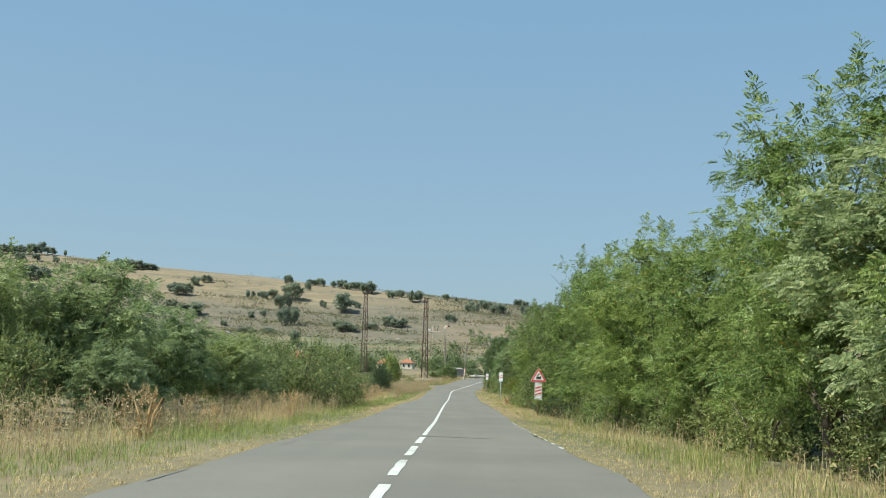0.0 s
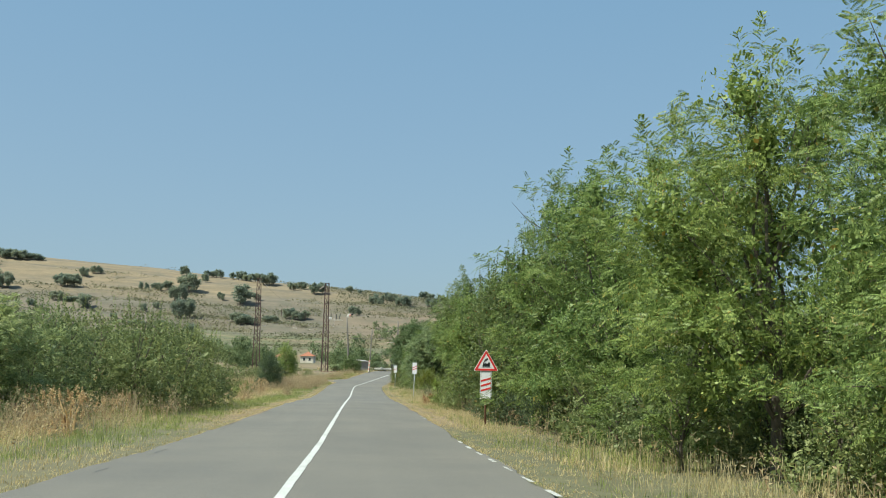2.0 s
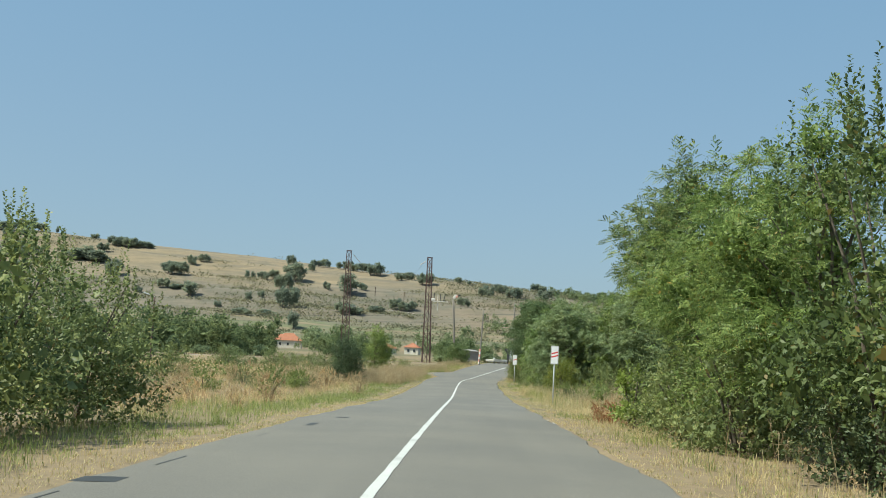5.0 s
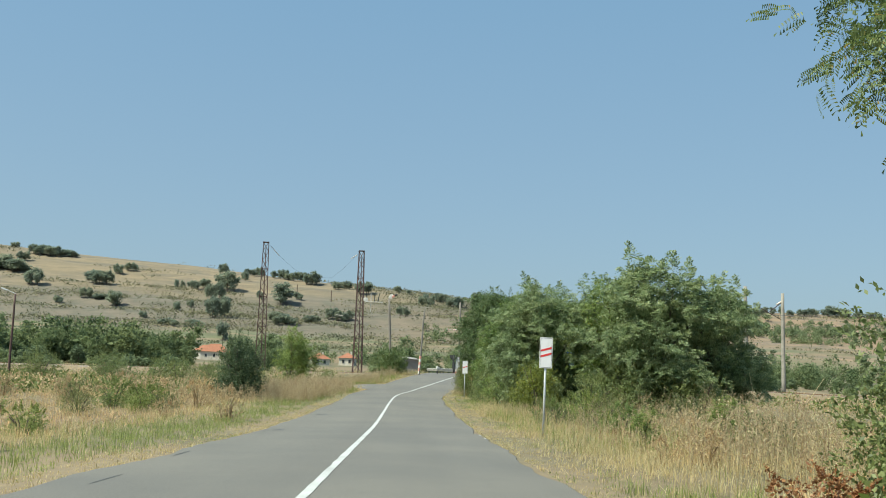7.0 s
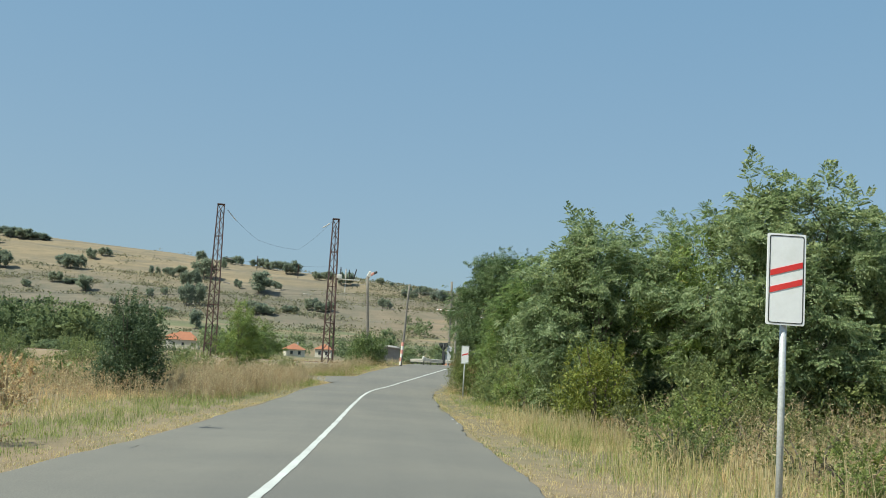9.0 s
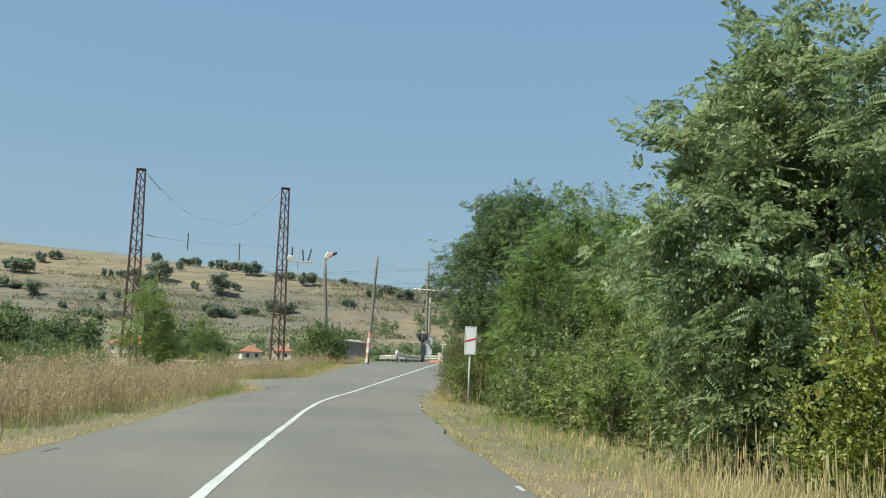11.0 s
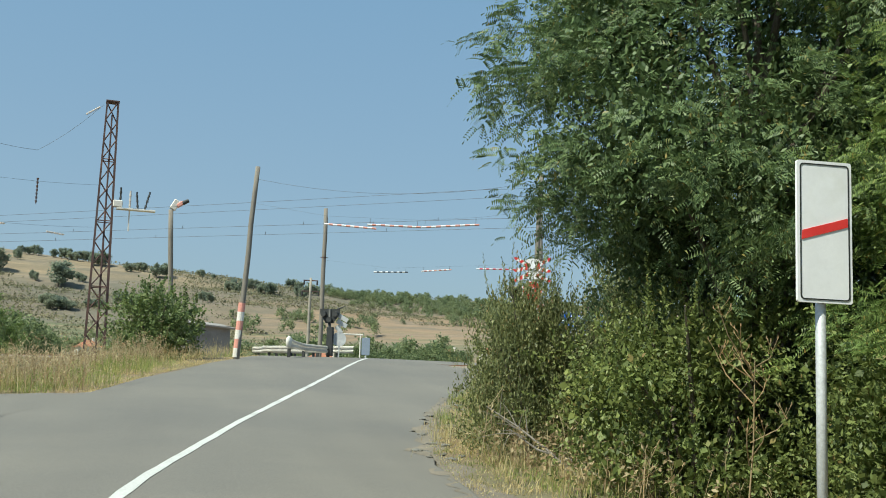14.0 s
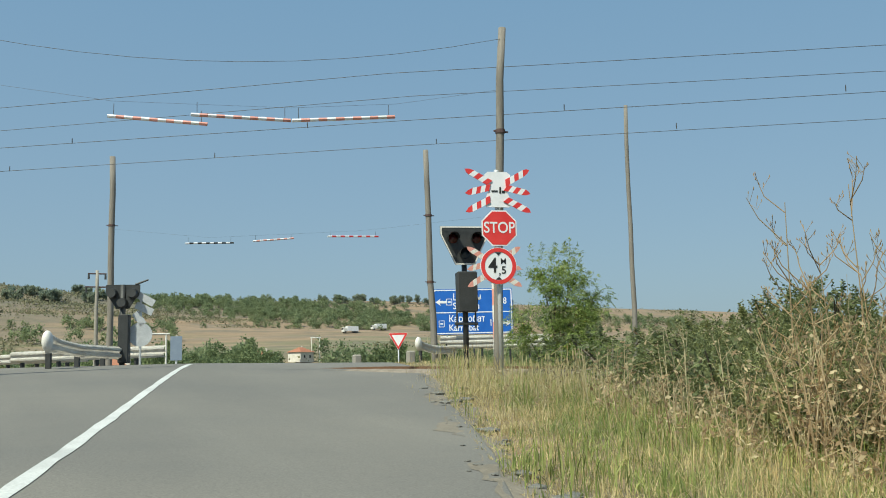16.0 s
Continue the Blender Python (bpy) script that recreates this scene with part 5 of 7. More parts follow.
    blades("field_grass", M_WEED, "withered reddish-brown grass covering the fallow fields", rng, x, y, rng.uniform(0.2, 0.6, nt)[wh] * rng.uniform(0.6, 1.1, n), rng.uniform(0.01, 0.022, n), 0.7)
    # tall dry stands, in tufts
    xs, ys, hs = [], [], []
    for x0, x1, y0, y1, cnt, h0, h1 in [(1.4, 3.6, 64, 75, 3600, 0.4, 1.05), (1.0, 3.6, -46, -12, 7000, 0.3, 0.8), (1.6, 9, 36, 72, 22000, 0.3, 0.95), (-13, -9.5, -50, 4, 5200, 0.4, 1.0), (-24, -10.5, 24, 82, 14000, 0.2, 0.65), (8, 30, 36, 70, 14000, 0.4, 1.0),
                                         (7.0, 11, 109, 117, 1500, 0.4, 0.9), (-12, -7, 92, 126, 1800, 0.4, 0.9), (0.6, 1.9, -10, 34, 3600, 0.2, 0.5), (-45, -22, 30, 110, 14000, 0.4, 1.0), (-8.5, -1, 108, 131, 9000, 0.4, 0.85), (1.2, 4.2, 99, 113, 4600, 0.2, 0.5), (2.6, 9, 108, 121, 2600, 0.2, 0.6), (4.0, 8.5, 116, 124, 6200, 0.35, 0.85), (-11, -5, 88, 112, 5200, 0.35, 0.9), (-9.5, -6.3, 98, 108.5, 3200, 0.3, 0.75), (-6.5, -0.5, 112, 133, 5000, 0.3, 0.7), (-75, -40, 60, 150, 12000, 0.4, 1.0), (12, 45, 60, 96, 12000, 0.4, 1.0), (-30, -10, 110, 150, 9000, 0.4, 1.0)]:
        nt = max(1, cnt // 14)
        tx, ty = rng.uniform(x0, x1, nt), rng.uniform(y0, y1, nt)
        wh = rng.integers(0, nt, cnt)
        xx, yy = tx[wh] + rng.normal(0, 0.1, cnt), ty[wh] + rng.normal(0, 0.1, cnt)
        kp = waves(xx, yy, 0.9, 7) + rng.normal(0, 0.3, nt)[wh] > -0.2
        xs.append(xx[kp]), ys.append(yy[kp]), hs.append(((h0 + (h1 - h0) * rng.random(nt)[wh]) * rng.uniform(0.7, 1.1, cnt))[kp])
    x, y, h = np.concatenate(xs), np.concatenate(ys), np.concatenate(hs)
    gr = waves(x, y, 0.35, 11) + rng.normal(0, 0.25, len(x)) + 0.5 * ((y > 98) & (x > 0)) + 0.35 * ((y > 92) & (x < 0) & (x > -9)) > 0.28
    blades("tall_dry_grass", M_STRAW, "tall dry grass with seed heads at the roadside", rng, x[~gr], y[~gr], h[~gr], rng.uniform(0.004, 0.008, int((~gr).sum())), 0.85, True)
    blades("tall_green_grass", M_GREEN, "tall green grass among dry stalks", rng, x[gr], y[gr], h[gr] * 0.8, rng.uniform(0.008, 0.014, int(gr.sum())), 0.35)


grow()


def weeds():
    """Withered brown stalks with branching tops and small dead leaves."""
    rng = np.random.default_rng(29)
    bits = []
    for x0, x1, y0, y1, cnt, h0, h1 in [(-20, -8.3, 76, 116, 3300, 0.8, 1.7), (-12, -8.2, 80, 108, 2600, 0.7, 1.5), (-9.0, -4.5, 112, 128, 260, 0.6, 1.1), (-14.5, -9.6, -45, 6, 1300, 0.6, 1.4), (-34, -10.5, 24, 84, 1700, 0.3, 0.85), (-12, -5, 104, 130, 300, 0.7, 1.3), (7.0, 11.0, 110.5, 118.5, 260, 0.6, 1.35), (6.4, 9.6, 109.5, 113.4, 420, 0.6, 1.5), (5.6, 8.2, 110.5, 117, 260, 0.3, 0.7), (-11, -7.2, 86, 106, 700, 0.6, 1.3), (-9.6, -6.9, 94, 107.5, 520, 0.7, 1.35), (-10, -3.6, 112, 127, 900, 0.6, 1.25), (2.8, 16, 36, 70, 1700, 0.5, 1.3), (7, 16, 60, 69, 600, 0.9, 1.7), (1.5, 3.4, 98.6, 104, 130, 0.4, 0.9), (3.6, 8, 36, 46, 420, 0.9, 1.6), (2.0, 3.4, -45, 30, 160, 0.5, 1.0)]:
        x, y = rng.uniform(x0, x1, cnt), rng.uniform(y0, y1, cnt)
        keep = waves(x, y, 0.75, 15) + 0.6 * waves(x, y, 1.9, 18) + rng.normal(0, 0.2, cnt) > -0.25
        x, y = x[keep], y[keep]
        ok = (x > look_up(ROAD_X, y) + look_up(HALF_R, y) + 0.3) | (x < look_up(ROAD_X, y) - look_up(HALF_L, y) - 0.3)
        ok &= ~on_spur(x, y)
        x, y = x[ok], y[ok]
        cnt = len(x)
        h = rng.uniform(h0, h1, cnt) * (0.8 + 0.35 * waves(x, y, 0.5, 21))
        p = np.stack([x, y, land(x, y) - 0.05], -1)
        up = unit(np.array([0, 0, 1.0]) + rng.normal(0, 0.14, (cnt, 3)))
        s = unit(np.cross(up, rng.normal(size=(cnt, 3))))
        bits.append(np.stack([p - s * 0.008, p + s * 0.008, p + up * h[:, None] + s * 0.003, p + up * h[:, None] - s * 0.003], 1).reshape(-1, 3))
        for k in range(6):
            f = rng.uniform(0.3, 1.0, cnt)[:, None]
            at = p + up * h[:, None] * f
            d = unit(up * 0.9 + rng.normal(0, 0.7, (cnt, 3)))
            L = (rng.uniform(0.12, 0.38, cnt) * h)[:, None]
            ss = unit(np.cross(d, rng.normal(size=(cnt, 3))))
            bits.append(np.stack([at - ss * 0.004, at + ss * 0.004, at + d * L + ss * 0.003, at + d * L - ss * 0.003], 1).reshape(-1, 3))
            for j in range(2):
                q = at + d * L * rng.uniform(0.4, 1.0, cnt)[:, None]
                dd = unit(rng.normal(size=(cnt, 3)))
                bits.append(diamonds(q, dd, unit(np.cross(dd, ss)), rng.uniform(0.035, 0.09, cnt), rng.uniform(0.018, 0.04, cnt))[0])
    v = np.concatenate(bits)
    ob = link_mesh("withered_weeds", raw_mesh("withered_weeds", v, np.arange(len(v)).reshape(-1, 4), 4), M_WEED)
    tagged(ob, "withered brown weeds standing along the road", "weeds", kind="stuff")


weeds()


def umbel_stalk(x, y, h, seed):
    """A tall dried umbellifer: a stem that branches into bare rays with withered heads."""
    rng = np.random.default_rng(seed)
    t = thing("dry_umbel", x, y, land_z(x, y), "tall dried brown umbel stalk with bare rays", "weed", "tall dried umbels")
    bm = bmesh.new()
    top = Vector((rng.normal(0, 0.1), rng.normal(0, 0.1), h))
    tube(bm, [(0, 0, -0.1), top * 0.5 + Vector((0.03, 0, 0)), top], [0.011, 0.008, 0.004], 5)
    part("stem", bm, M_WEED, t)
    for k in range(11):
        f = rng.uniform(0.35, 1.0)
        st = top * f
        a = rng.random() * 6.28
        e = st + Vector((math.cos(a) * 0.4, math.sin(a) * 0.4, rng.uniform(0.25, 0.6))) * rng.uniform(0.5, 1.0)
        bm = bmesh.new()
        tube(bm, [st, st.lerp(e, 0.55) + Vector((math.cos(a), math.sin(a), 0)) * 0.06, e], [0.006, 0.005, 0.003], 4)
        head = part("head", bm, M_WEED, t)
        for j in range(5):
            bm = bmesh.new()
            b = rng.random() * 6.28
            at = st.lerp(e, rng.uniform(0.7, 0.98))
            q = at + Vector((math.cos(b) * 0.08, math.sin(b) * 0.08, rng.uniform(0.05, 0.14)))
            tube(bm, [at, at.lerp(q, 0.8), q, q + Vector((0, 0, 0.02))], [0.0025, 0.002, 0.006, 0.003], 4)
            part("ray", bm, M_WEED, head)


for k, (x, y, h) in enumerate([(7.5, 113.8, 2.7), (7.0, 112.9, 1.8), (8.0, 113.2, 3.0), (8.2, 113.8, 2.3), (8.6, 112.6, 2.3), (7.7, 112.8, 2.0), (9.0, 113.4, 2.6), (7.2, 112.3, 1.5), (7.9, 112.4, 1.7), (2.57, 98.0, 1.5)]):
    umbel_stalk(x, y, h, 70 + k)


def fallen_branch(points, seed):
    """A dead bare branch with a few side twigs, leaning out of the bush."""
    rng = np.random.default_rng(seed)
    x, y = points[0][:2]
    z = land_z(x, y)
    t = thing("dead_branch", x, y, z, "dead bare branch leaning out of the thorn bush", "branch", "dead branches")
    pts = [Vector((px - x, py - y, land_z(px, py) - z + h)) for px, py, h in points]
    bm = bmesh.new()
    tube(bm, pts, [0.022, 0.017, 0.012, 0.006], 6)
    part("limb", bm, M_WOODPOLE, t)
    for k in range(6):
        at = pts[1].lerp(pts[3], rng.random())
        end = at + Vector(rng.normal(0, 0.2, 3)) + (pts[3] - pts[0]).normalized() * 0.2
        bm = bmesh.new()
        tube(bm, [at, at.lerp(end, 0.5) + Vector((0, 0, 0.03)), end], [0.007, 0.005, 0.002], 5)
        part("twig", bm, M_WOODPOLE, t)


fallen_branch([(2.6, 101.9, -0.02), (2.2, 102.3, 0.35), (1.95, 102.7, 0.58), (1.65, 103.15, 0.78)], 81)
fallen_branch([(2.9, 101.4, -0.02), (2.35, 101.7, 0.25), (2.0, 102.0, 0.34), (1.7, 102.2, 0.55)], 82)


# ---- road signs ----
def post(parent, h, r=0.038, material=None, y=0.05, n=10, name="post"):
    bm = bmesh.new()
    rod(bm, (0, y, -0.3), (0, y, h), r, r, n)
    return smooth_shade(part(name, bm, material or M_ZINC, parent))


def plate(name, parent, outline, y0=-0.012, y1=0.012, material=None, hole=None, label=""):
    bm = bmesh.new()
    prism(bm, outline, y0, y1, hole)
    return part(name, bm, material or M_WHITE, parent, label)


def countdown_sign(x, y, z_base, bottom, stripes, turn, lean, rusty, label):
    """A white upright plate with slanting red stripes on a post; bottom: height of the plate's lower edge."""
    t = thing("railway_countdown_sign", x, y, z_base, label, "road sign", "countdown signs before the crossing", turn)
    t.matrix_basis = pose(x, y, z_base, 0, lean, turn)
    w, h = 0.405, 0.975
    cz = bottom + h / 2
    post(t, bottom + h - 0.05 if not rusty else bottom + h + 0.55, 0.036, M_RUSTPOST if rusty else M_ZINC)
    plate("sign_plate", t, rounded(rect(w, h, 0, cz), 0.02), label="white reflective plate")
    plate("border", t, rounded(rect(w - 0.04, h - 0.04, 0, cz), 0.03), -0.016, -0.011, M_BLACK, rounded(rect(w - 0.056, h - 0.056, 0, cz), 0.025), "thin black border line")
    plate("back_plate", t, rounded(rect(w - 0.01, h - 0.01, 0, cz), 0.02), 0.013, 0.016, M_PLATEBACK)
    half, rise, sw = w / 2 - 0.033, 0.10, 0.062
    mids = {3: (cz - 0.17, cz, cz + 0.17), 2: (cz - 0.09, cz + 0.09), 1: (cz,)}[stripes]
    for m in mids:
        m += 0.02
        plate("red_stripe", t, [(-half, m - rise / 2 - sw / 2), (half, m + rise / 2 - sw / 2), (half, m + rise / 2 + sw / 2), (-half, m - rise / 2 + sw / 2)], -0.0175, -0.0115, M_RED)
    return t, cz + h / 2


def warning_triangle(t, z0, side=0.9):
    """A red-edged triangle with a black steam engine, its lower edge at z0."""
    hgt = side * math.sqrt(3) / 2

    def tri(inset, dz=0.0):
        s = side - inset * 2 * math.sqrt(3)
        zb = z0 + inset
        return [(-s / 2, zb), (s / 2, zb), (0, zb + s * math.sqrt(3) / 2)]
    plate("triangle_plate", t, rounded(tri(0.0), 0.045), -0.03, -0.008, label="white triangular plate")
    plate("red_border", t, rounded(tri(0.014), 0.04), -0.035, -0.029, M_RED, rounded(tri(0.085), 0.012))
    # steam engine seen from the side, smoke drifting back
    zc = z0 + 0.15

    def blk(name, outline):
        plate(name, t, outline, -0.0365, -0.0295, M_BLACK)
    blk("boiler", rect(0.19, 0.062, -0.015, zc + 0.085))
    blk("frame_bar", rect(0.27, 0.02, 0.0, zc + 0.043))
    blk("cab", [(0.075, zc + 0.05), (0.135, zc + 0.05), (0.135, zc + 0.14), (0.15, zc + 0.155), (0.07, zc + 0.155), (0.075, zc + 0.14)])
    blk("chimney", [(-0.10, zc + 0.11), (-0.07, zc + 0.11), (-0.062, zc + 0.165), (-0.108, zc + 0.165)])
    blk("dome", rounded(rect(0.035, 0.04, -0.02, zc + 0.125), 0.012))
    blk("ground_bar", rect(0.30, 0.008, 0.0, zc - 0.012))
    for wx in (-0.1, -0.035, 0.03, 0.095):
        blk("wheel", circle(0.026, 14, wx, zc + 0.022))
    blk("smoke_puff", [(p[0], p[1]) for p in circle(0.028, 12, -0.055, zc + 0.2)])
    blk("smoke_puff", [(p[0] * 1.0, p[1]) for p in circle(0.036, 12, -0.01, zc + 0.235)])
    blk("smoke_puff", [(p[0], p[1]) for p in circle(0.034, 12, 0.035, zc + 0.275)])


def gz(x, y):
    return land_z(x, y)


t3, top3 = countdown_sign(1.6, 0.69, gz(1.6, 0.69), 0.49 - gz(1.6, 0.69), 3, 0, 0, True, "three-stripe countdown sign under a red steam engine warning triangle")
warning_triangle(t3, 1.47 - gz(1.6, 0.69))
countdown_sign(1.9, 51.5, gz(1.9, 51.5), 1.16 - gz(1.9, 51.5), 2, -4, 1.0, False, "two-stripe railway countdown sign on a thin galvanised post")
countdown_sign(1.95, 95.9, gz(1.95, 95.9), 1.10 - gz(1.95, 95.9), 1, -3, 0.5, False, "one-stripe railway countdown sign on a thin galvanised post")


def cross_arms(t, cz, reach, material_a, material_b, y0, width=0.125, thick=0.02, name="cross_arm"):
    """Six arms of a double railway cross: two rising, two falling, and two more falling below; each is banded."""
    for sx in (-1, 1):
        for dz0, dz1, zc in ((0.08, 0.36, cz + 0.06), (-0.05, -0.17, cz + 0.10), (-0.10, -0.36, cz - 0.08)):
            a, b = Vector((sx * 0.16, zc + dz0)), Vector((sx * reach, zc + dz1 * 0.9))
            d = (b - a).normalized()
            nrm = Vector((-d.y, d.x))
            L = (b - a).length
            arm = None
            for k in range(5):
                p0, p1 = a + d * L * k / 5, a + d * L * (k + 1) / 5
                sk = d * 0.03
                o = [p0 - nrm * width / 2 - sk, p1 - nrm * width / 2 - sk, p1 + nrm * width / 2 + sk, p0 + nrm * width / 2 + sk]
                if k == 4:
                    o = [o[0], p1 - nrm * width * 0.35 - sk, p1 + d * 0.05, p1 + nrm * width * 0.35, o[3]]
                bm = bmesh.new()
                prism(bm, [(q.x, q.y) for q in o], y0, y0 + thick)
                ob = part(name if k == 0 else "band", bm, material_b if k % 2 == 0 else material_a, arm or t)
                if arm is None:
                    arm = ob


def crossing_signs():
    x, y = 8.53, 122.3
    z = gz(x, y)
    t = thing("crossing_sign_post", x, y, z, "grey post with double railway cross, stop sign and height limit disc", "road sign", turn=-12)
    post(t, 4.75 - z, 0.045, M_ZINC, 0.06)
    cz = 4.34 - z
    o = [(-0.26, cz + 0.30), (-0.19, cz + 0.36), (0.19, cz + 0.36), (0.26, cz + 0.30), (0.17, cz + 0.02), (0.28, cz - 0.26), (0.22, cz - 0.33), (-0.22, cz - 0.33), (-0.28, cz - 0.26), (-0.17, cz + 0.02)]
    plate("cross_centre", t, o[::-1], -0.012, 0.012, M_WHITE, label="white centre plate of the cross")
    cross_arms(t, cz, 0.60, M_WHITE, M_RED, -0.030)
    plate("black_mark", t, rect(0.13, 0.035, -0.06, cz - 0.02), -0.017, -0.011, M_BLACK)
    plate("black_mark", t, rect(0.035, 0.13, 0.05, cz), -0.017, -0.011, M_BLACK)
    plate("black_mark", t, rect(0.06, 0.05, 0.11, cz - 0.03), -0.017, -0.011, M_BLACK)
    # stop octagon
    cz = 3.6 - z
    octo = circle(0.372, 8, 0, cz, math.pi / 8)
    plate("stop_plate", t, octo, -0.045, -0.025, M_WHITE, label="white-edged octagon")
    plate("stop_face", t, circle(0.345, 8, 0, cz, math.pi / 8), -0.050, -0.044, M_RED, label="red stop sign face")
    lettering("stop_letters", "STOP", 0.30, M_WHITE, t, 0, -0.053, cz, stretch=0.86)
    # height limit
    cz = 2.87 - z
    plate("height_disc", t, circle(0.355, 36, -0.04, cz), -0.06, -0.042, M_WHITE, label="white height limit disc")
    plate("disc_border", t, circle(0.345, 36, -0.04, cz), -0.066, -0.059, M_RED, circle(0.272, 36, -0.04, cz), "red border ring")
    lettering("numeral", "4", 0.40, M_BLACK, t, -0.15, -0.064, cz, stretch=0.9)
    lettering("small_letter", "M", 0.15, M_BLACK, t, 0.055, -0.064, cz + 0.085)
    lettering("small_numeral", "5", 0.2, M_BLACK, t, 0.06, -0.064, cz - 0.085)
    lettering("comma", ",", 0.2, M_BLACK, t, -0.02, -0.064, cz - 0.1)
    plate("arrow_tip", t, [(-0.1, cz + 0.262), (0.02, cz + 0.262), (-0.04, cz + 0.20)], -0.066, -0.06, M_BLACK)
    plate("arrow_tip", t, [(-0.04, cz - 0.20), (0.02, cz - 0.262), (-0.1, cz - 0.262)], -0.066, -0.06, M_BLACK)


crossing_signs()


def old_cross_post():
    """The striped post behind with a faded cross."""
    x, y = 9.29, 124.0
    z = gz(x, y)
    t = thing("old_railway_cross", x, y, z, "faded pink railway cross on a red and white striped post", "road sign", turn=-12)
    top = 2.6 - z
    n = 8
    for k in range(n):
        bm = bmesh.new()
        a, b = -0.25 + (top + 0.95) * k / n, -0.25 + (top + 0.95) * (k + 1) / n
        rod(bm, (0, 0.03, a), (0, 0.03, b), 0.055, 0.055, 10)
        part("post_band", bm, M_PINK if k % 2 else M_OLDWHITE, t)
    cross_arms(t, 3.08 - z, 0.54, M_OLDWHITE, M_PINK, -0.03, 0.12)


old_cross_post()


def signal_light(x, y, z, board_top, w, turn, label):
    """A level crossing signal: black shield-shaped board with a white rim and three lamps, a cabinet, a post."""
    t = thing("crossing_signal", x, y, z, label, "signal", "crossing signals", turn)
    post(t, board_top - 0.2, 0.06, M_SIGBLACK, 0.1, 12)
    h = w * 0.78
    zt = board_top
    shape = [(-w / 2, zt), (-w / 2, zt - h * 0.2), (-w * 0.2, zt - h), (w * 0.2, zt - h), (w / 2, zt - h * 0.2), (w / 2, zt)]
    inner = [(q[0] * 0.93, zt - h * 0.5 + (q[1] - zt + h * 0.5) * 0.93) for q in shape]
    plate("shield_board", t, shape, -0.015, 0.015, M_SIGBLACK, label="black board")
    plate("white_rim", t, shape, -0.022, -0.014, M_OLDWHITE, inner)
    for lx, lz, mat in ((-w * 0.24, zt - h * 0.32, M_REDLENS), (w * 0.24, zt - h * 0.32, M_REDLENS), (0, zt - h * 0.72, M_BLUELENS)):
        bm = bmesh.new()
        rod(bm, (lx, -0.03, lz), (lx, -0.012, lz), 0.105, 0.105, 20)
        lens = smooth_shade(part("lens", bm, mat, t))
        bm = bmesh.new()
        o = circle(0.125, 20, lx, lz)
        for a in range(11):
            p, q = o[a], o[a + 1]
            va = [bm.verts.new(c) for c in ((p[0], -0.015, p[1]), (q[0], -0.015, q[1]), (q[0], -0.2, q[1]), (p[0], -0.2, p[1]))]
            bm.faces.new(va)
        r = bmesh.ops.solidify(bm, geom=bm.faces[:], thickness=0.008)
        part("hood", bm, M_SIGBLACK, lens)
    bm = bmesh.new()
    box(bm, 0.42, 0.3, 0.85, pose(0.02, 0.02, zt - h - 0.58), 0.02)
    part("relay_box", bm, M_SIGBLACK, t, "black relay box")
    bm = bmesh.new()
    box(bm, 0.5, 0.06, 0.06, pose(0, 0.02, zt - h - 1.25), 0.01)
    part("bracket", bm, M_SIGBLACK, t)
    for k in (-1, 1):
        bm = bmesh.new()
        rod(bm, (k * 0.2, 0.02, zt - h - 1.0), (k * 0.2, 0.02, zt - h - 1.35), 0.02, 0.02, 8)
        part("strut", bm, M_SIGBLACK, t)


signal_light(8.86, 124.5, gz(8.86, 124.5), 3.98 - gz(8.86, 124.5), 1.05, -14, "black crossing signal board with white rim and dark lamps")


def back_signal(x, y, z):
    """The signal on the other side, seen from behind, with its white boards edge-on."""
    t = thing("crossing_signal", x, y, z, "black crossing signal seen from behind with pale cross boards", "signal", "crossing signals", -20)
    post(t, 2.2, 0.07, M_SIGBLACK, 0, 12)
    bm = bmesh.new()
    box(bm, 0.26, 0.26, 1.2, pose(0.05, 0, 0.85), 0.02)
    part("relay_box", bm, M_SIGBLACK, t)
    plate("shield_board", t, [(-0.42, 2.2), (-0.42, 2.02), (-0.16, 1.6), (0.16, 1.6), (0.42, 2.02), (0.42, 2.2)], -0.015, 0.015, M_SIGBLACK)
    for lx, lz in ((-0.25, 1.98), (0.25, 1.98), (0, 1.74)):
        bm = bmesh.new()
        rod(bm, (lx, -0.2, lz), (lx, 0.05, lz), 0.11, 0.14, 12)
        part("lamp_housing", bm, M_SIGBLACK, t)
    bm = bmesh.new()
    rod(bm, (0.3, 0, 2.2), (0.62, 0, 2.32), 0.03, 0.02, 8)
    part("bell_arm", bm, M_SIGBLACK, t)
    for a, b, w in (((0.35, 1.95), (0.75, 1.72), 0.09), ((0.3, 1.7), (0.72, 1.5), 0.09), ((0.28, 1.5), (0.5, 1.2), 0.09)):
        d = (Vector(b) - Vector(a)).normalized()
        nn = Vector((-d.y, d.x)) * w
        o = [Vector(a) - nn, Vector(b) - nn, Vector(b) + nn, Vector(a) + nn]
        plate("cross_arm", t, [(q.x, q.y) for q in o], 0.06, 0.08, M_PLATEBACK)
    plate("round_sign_back", t, circle(0.3, 20, 0.42, 0.95), 0.06, 0.08, M_PLATEBACK)
    bm = bmesh.new()
    rod(bm, (0.42, 0.1, -0.3), (0.42, 0.1, 1.9), 0.03, 0.03, 8)
    part("sign_post", bm, M_ZINC, t)


back_signal(2.72, 131.5, gz(2.72, 131.5))


